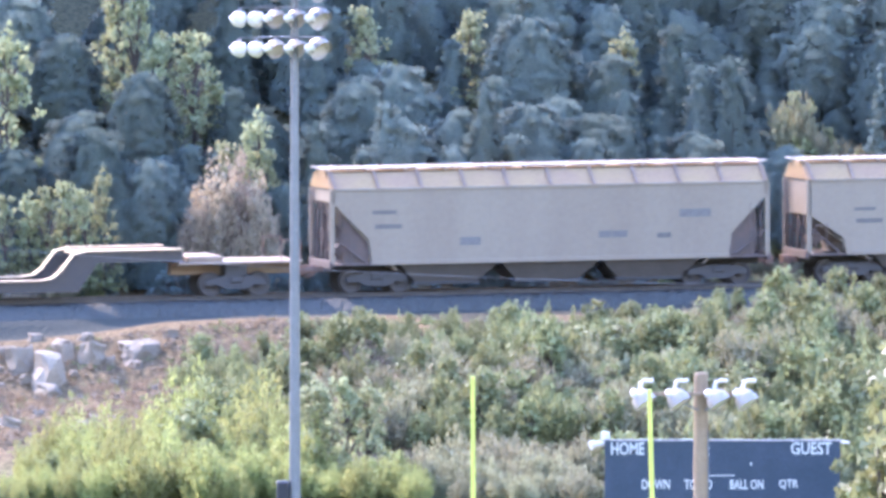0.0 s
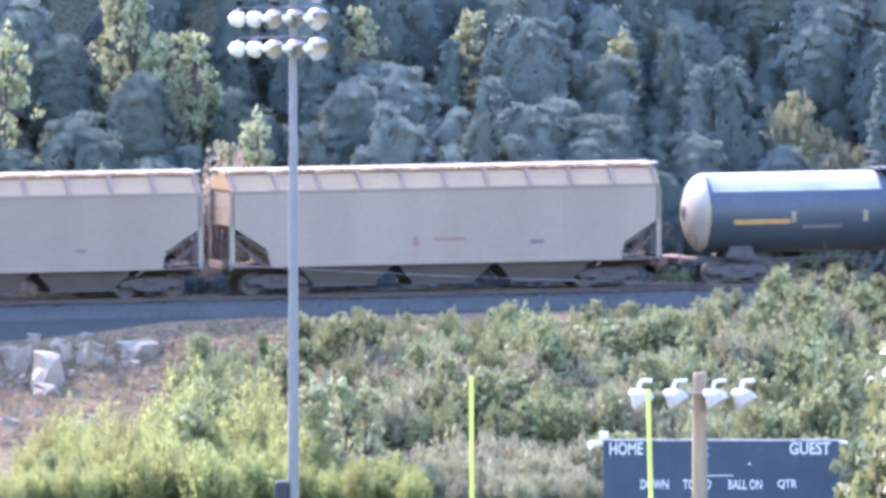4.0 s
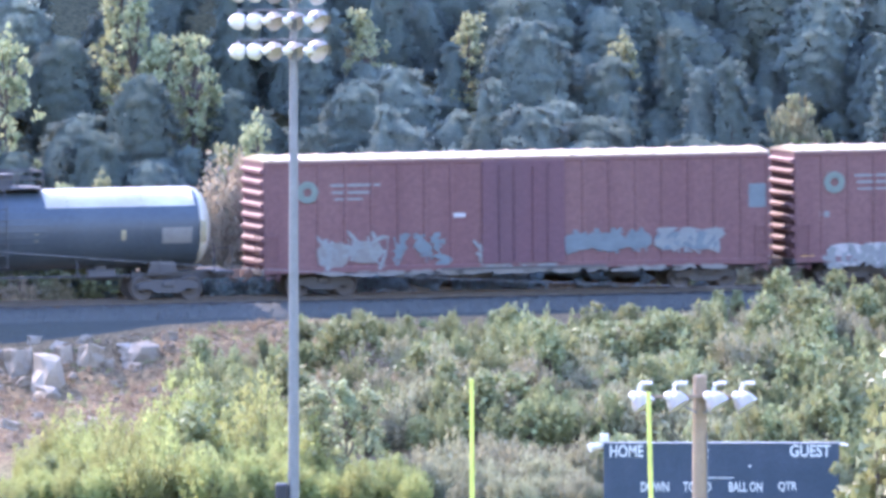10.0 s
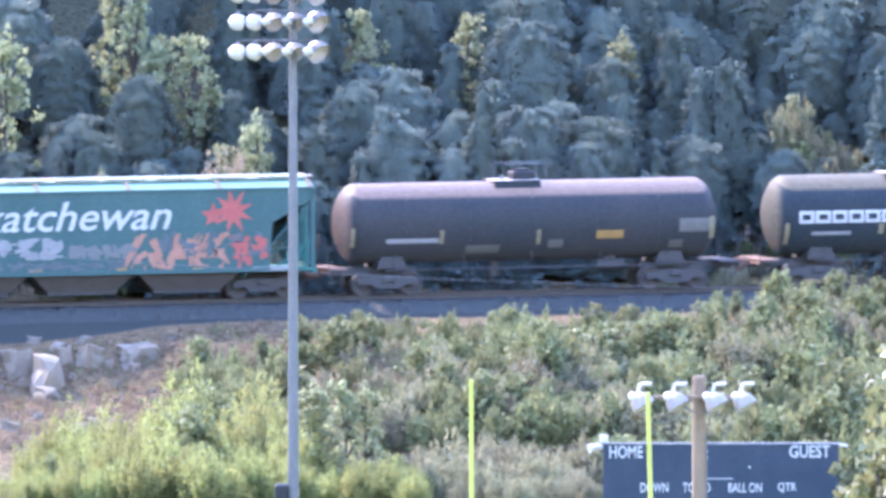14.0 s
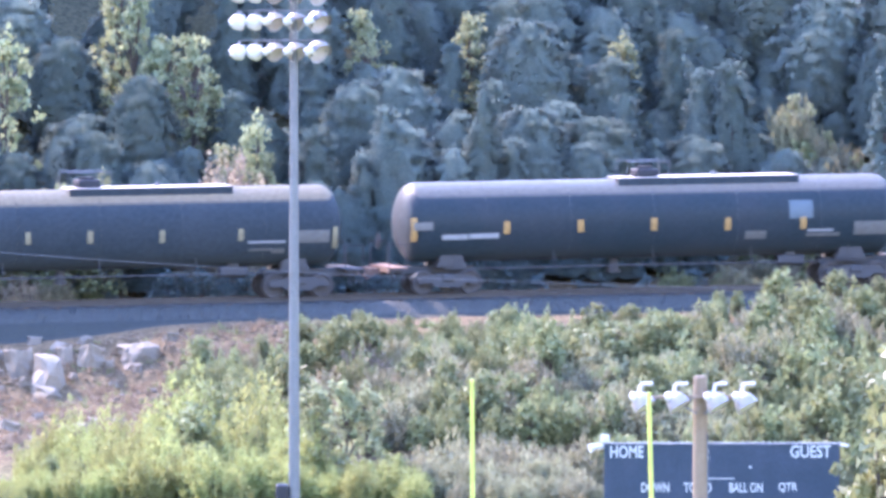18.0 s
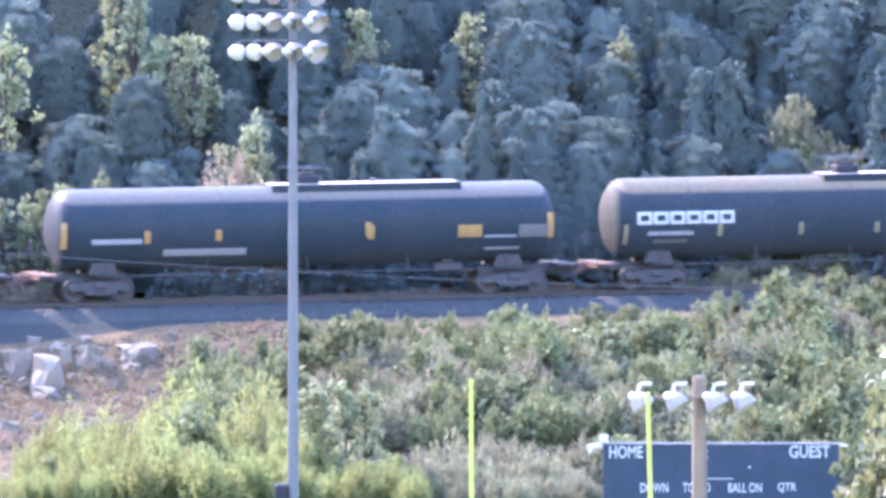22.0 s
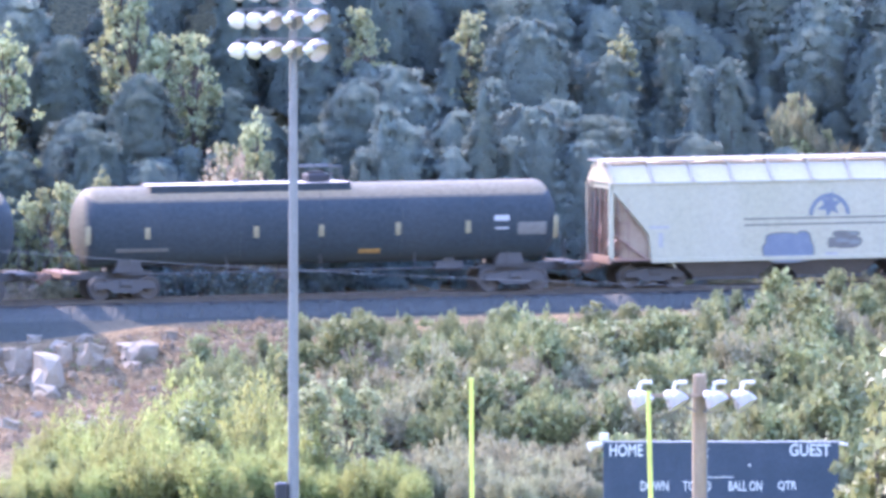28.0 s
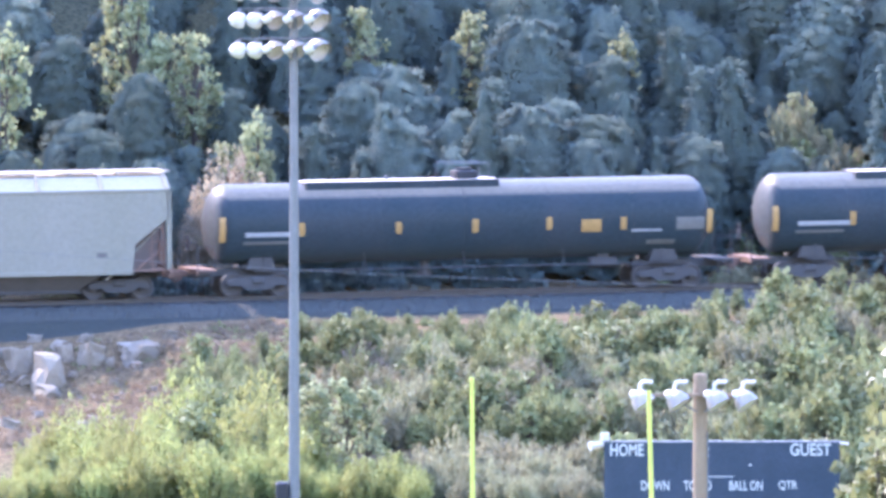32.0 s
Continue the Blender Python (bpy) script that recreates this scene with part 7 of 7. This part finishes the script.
# the bank in front of the line
for n in (-6.6, -7.9, -9.2, -10.6, -12, -13.5, -15, -16.5, -18, -19.5, -21):
    s = -19.5
    while s < 19:
        ss, q = s + prng.uniform(-0.4, 0.4), n + prng.uniform(-0.5, 0.5)
        x, y = to_world(ss, q)
        s += prng.uniform(0.95, 1.5)
        edge = -10.5 + max(0, -9 - q) * 0.25      # bare rocky ground lies west of this
        if x < edge or (q > -8.5 and x < -5.6):
            continue
        if q > -7.4 and -1 < x < 9 and prng.random() < 0.55:
            continue
        bare = -5.2 < x < -0.8 and -19 < q < -12.5
        r = prng.random()
        if bare:
            kind = "brown" if r < 0.45 else ("dry" if r < 0.75 else "green")
        elif q < -16:
            kind = "dry" if r < (0.2 if x > 9 else 0.45) else "green"
        else:
            kind = "dry" if r < 0.16 else "green"
        sc = prng.choice((0.6, 0.85, 1.05, 1.3)) * prng.uniform(0.9, 1.1) * (0.7 if bare or x < -5.5 else 1.0)
        if x > 10.5 and q > -9:
            sc = prng.uniform(0.85, 1.1)
        cap = rail_z(ss) - 0.62 + lerp(x, ((-11, -0.5), (-5.5, 0.1), (-4.5, 0.32), (7.5, 0.25), (9.5, 0.75), (12, 1.25), (17, 1.15))) + 0.054 * (-5.6 - q)
        room = (cap - ground_z(x, y)) / 1.75
        sc = min(sc, room * prng.uniform(0.75, 1.1))
        if sc > 0.15:
            plant(kind, x, y, sc, prng.uniform(1.0, 1.35))
# willows and taller growth on the flat below
for x0, x1, dep, kind, lo, hi, gap in ((70, 480, 391, "willow", 0.7, 1.15, 32), (50, 520, 388.5, "willow", 0.58, 1.0, 34), (40, 560, 386, "willow", 0.5, 0.85, 36), (10, 760, 383, "low_willow", 0.7, 1.05, 36), (0, 760, 384.8, "low_willow", 0.7, 1.1, 26), (-20, 30, 380.5, "willow", 0.45, 0.55, 22), (545, 660, 387, "sapling", 0.72, 0.85, 45), (690, 740, 384, "yellow", 0.3, 0.45, 25),
                                 (740, 1060, 389, "dry", 0.9, 1.4, 40), (720, 1060, 386, "dry", 0.7, 1.1, 40), (1340, 1500, 391, "green", 1.6, 2.1, 42), (1300, 1568, 388, "dry", 0.8, 1.1, 70), (1320, 1568, 389, "green", 1.1, 1.5, 46), (740, 1080, 383, "dry", 0.5, 0.8, 34), (1060, 1330, 388, "green", 0.9, 1.3, 45)):
    x = x0 + prng.uniform(0, gap / 2)
    while x < x1:
        f = lerp(x, ((0, 0.5), (330, 1.0), (430, 1.02), (520, 0.85))) if "willow" in kind else 1.0
        mixed = kind == "willow" and prng.random() < 0.22
        plant("green" if mixed else kind, px(x, dep), dep + prng.uniform(-1.2, 1.2), f * prng.uniform(lo, hi) * (1.75 if mixed else 1.0), prng.uniform(0.9, 1.15))
        x += gap * prng.uniform(0.75, 1.25)
# leafy tree in front of the scoreboard's end
for x, dep, sc in ((1562, 331, 2.4), (1612, 330, 2.75), (1530, 331.5, 1.65), (1585, 331.8, 2.2)):
    plant("yellow", px(x, dep), dep, sc, 0.72)


# ---- rocks on the bank ----
def rock_mesh(seed):
    """A broken block: a skewed box with split, uneven faces and chipped edges."""
    rng = random.Random(seed)
    bm = bmesh.new()
    box(bm, -0.5, 0.5, -0.5, 0.5, -0.5, 0.5)
    for v in bm.verts:
        v.co += Vector((rng.uniform(-0.24, 0.24), rng.uniform(-0.22, 0.22), rng.uniform(-0.24, 0.16)))
        if v.co.z > 0:
            v.co.y += 0.16
            v.co.x = v.co.x * rng.uniform(0.45, 0.9) + 0.16
    bmesh.ops.bevel(bm, geom=bm.edges[:], offset=0.05, segments=1, affect="EDGES")
    bmesh.ops.triangulate(bm, faces=bm.faces)
    bmesh.ops.subdivide_edges(bm, edges=[e for e in bm.edges if e.calc_length() > 0.3], cuts=2, use_grid_fill=True)
    bmesh.ops.triangulate(bm, faces=bm.faces)
    for v in bm.verts:
        k = v.co * 2.6 + Vector((seed * 3, 0, 0))
        v.co += Vector((noise.noise(k), noise.noise(k + Vector((9, 0, 0))), 0.6 * noise.noise(k + Vector((0, 9, 0))))) * 0.17
        v.co += Vector((noise.noise(k * 3), noise.noise(k * 3 + Vector((9, 0, 0))), 0)) * 0.06
    me = bpy.data.meshes.new("rock")
    bm.to_mesh(me)
    bm.free()
    me.materials.append(M["rock"])
    return me


ROCKS = [rock_mesh(i) for i in range(6)]


def rock(x, y, sx, sz, k):
    ob = new("rock", ROCKS[k % 6])
    ob.matrix_basis = pose(x, y, ground_z(x, y) + sz * 0.18, prng.uniform(-10, 10), prng.uniform(-10, 10), prng.uniform(14, 40) + (prng.choice((0, 90, 180)) if sx < 0.3 else 0))
    ob.scale = (sx * 1.0, sx * 0.85, sz * 1.0)
    tagged(ob, "angular pale grey boulder lying on the earth bank", "rock", "boulders on the bank")


rock(-14.94, 408.8, 0.90, 1.10, 0)
rock(-13.80, 407.9, 1.13, 1.45, 1)
rock(-12.42, 409.4, 0.95, 0.91, 2)
rock(-10.68, 409.9, 1.15, 0.72, 3)
rock(-11.09, 410.3, 0.71, 0.48, 4)
rock(-14.71, 407.9, 0.51, 0.39, 5)
rock(-15.16, 408.4, 0.35, 0.31, 6)
rock(-13.81, 407.1, 0.86, 0.43, 7)
rock(-15.00, 398.9, 0.85, 0.66, 8)
rock(-12.58, 399.2, 0.70, 0.50, 9)
rock(-14.09, 397.7, 0.35, 0.23, 10)
rock(-13.54, 410.4, 0.59, 0.40, 11)
rock(-11.81, 409.4, 0.43, 0.32, 12)
rock(-13.01, 408.4, 0.31, 0.24, 13)
rock(-9.66, 410.8, 0.60, 0.40, 14)
rock(-12.66, 411.0, 0.48, 0.32, 15)
rock(-14.47, 411.2, 0.52, 0.28, 16)
rock(-14.07, 408.4, 0.39, 0.39, 17)
rock(-13.31, 409.4, 0.51, 0.79, 18)
rock(-15.60, 409.6, 0.39, 0.39, 19)
rock(-5.92, 400.7, 0.31, 0.31, 20)
for i in range(110):
    s, n = prng.uniform(-19, -9.5), prng.uniform(-21, -6.2)
    x, y = to_world(s, n)
    d = prng.choice((0.07, 0.1, 0.13, 0.2, 0.34)) * prng.uniform(0.8, 1.2)
    rock(x, y, d, d * 0.8, i)


# ---- rubble and dry grass on the bare bank ----
def scatter(name, label, category, mat, count, build, seed):
    """Countless small pieces on the bare earth, joined."""
    rng = np.random.default_rng(seed)
    V, Fc = [], []
    while count:
        s, n = rng.uniform(-21, -2), rng.uniform(-21.5, -5.4)
        x, y = to_world(s, n)
        if x > -5 or (x > -9 and n < -8.5 and rng.random() < 0.7):
            continue
        if noise.noise((x * 0.8, y * 0.8, seed * 7.0)) < rng.uniform(-0.5, 0.35):
            continue
        count -= 1
        build(rng, V, Fc, x, y, ground_z(x, y))
    me = bpy.data.meshes.new(name)
    me.from_pydata(V, [], Fc)
    me.materials.append(mat)
    tagged(new(name, me), label, category, kind="stuff")


def chip(rng, V, Fc, x, y, z):
    r = rng.choice((0.03, 0.045, 0.06, 0.09)) * rng.uniform(0.8, 1.3)
    k = len(V)
    a0 = rng.uniform(0, 6.28)
    for i in range(4):
        a = a0 + i * 1.57 + rng.uniform(-0.4, 0.4)
        V.append((x + r * math.cos(a) * rng.uniform(0.7, 1.3), y + r * math.sin(a) * rng.uniform(0.7, 1.3), z - 0.01 + rng.uniform(0, 0.5) * r))
    V.append((x + rng.uniform(-0.3, 0.3) * r, y + rng.uniform(-0.3, 0.3) * r, z + r * rng.uniform(0.5, 1.1)))
    Fc += [(k + i, k + (i + 1) % 4, k + 4) for i in range(4)]


def tuft(rng, V, Fc, x, y, z):
    h = rng.uniform(0.10, 0.30)
    for i in range(9):
        k = len(V)
        dx, dy = rng.normal(0, 0.06, 2)
        lx, ly = rng.normal(0, 0.10, 2)
        w = rng.uniform(0.012, 0.03)
        V += [(x + dx - w, y + dy, z - 0.02), (x + dx + w, y + dy, z - 0.02), (x + dx + lx, y + dy + ly, z + h * rng.uniform(0.6, 1.2))]
        Fc.append((k, k + 1, k + 2))


scatter("rubble", "loose grey and brown stone chips on the earth bank", "rubble", M["chips"], 5200, chip, 3)
scatter("dry_grass", "short withered grass tufts on the earth bank", "grass", M["grass_dry"], 900, tuft, 4)
scatter("low_weeds", "low green weeds on the earth bank", "weeds", M["leaf_shrub"], 260, tuft, 5)


# ---- movement ----
def run(t):
    """Metres that the train has gone west after t seconds."""
    u = t / 32.0
    return t * (14.00905 - 1.20144 * u + 2.94488 * u ** 2 - 3.63385 * u ** 3 + 1.50964 * u ** 4)


def motions():
    times = [i * 1.0 for i in range(33)]
    for car, s0 in CARS:
        walk(car, [(t, track_pose(s0 - run(t))) for t in times])
    # wheelsets roll: radius 0.42 m, one key a thirtieth of a second
    spins = []
    for i in range(32 * FPS + 1):
        t = i / FPS
        spins.append((t, Matrix.Rotation(-run(t) / 0.42, 4, "Y")))
    for ob in [o for o in scene.objects if o.name.startswith("wheelset")]:
        at = Matrix.Translation(ob.location)
        walk(ob, [(t, at @ r) for t, r in spins])


motions()
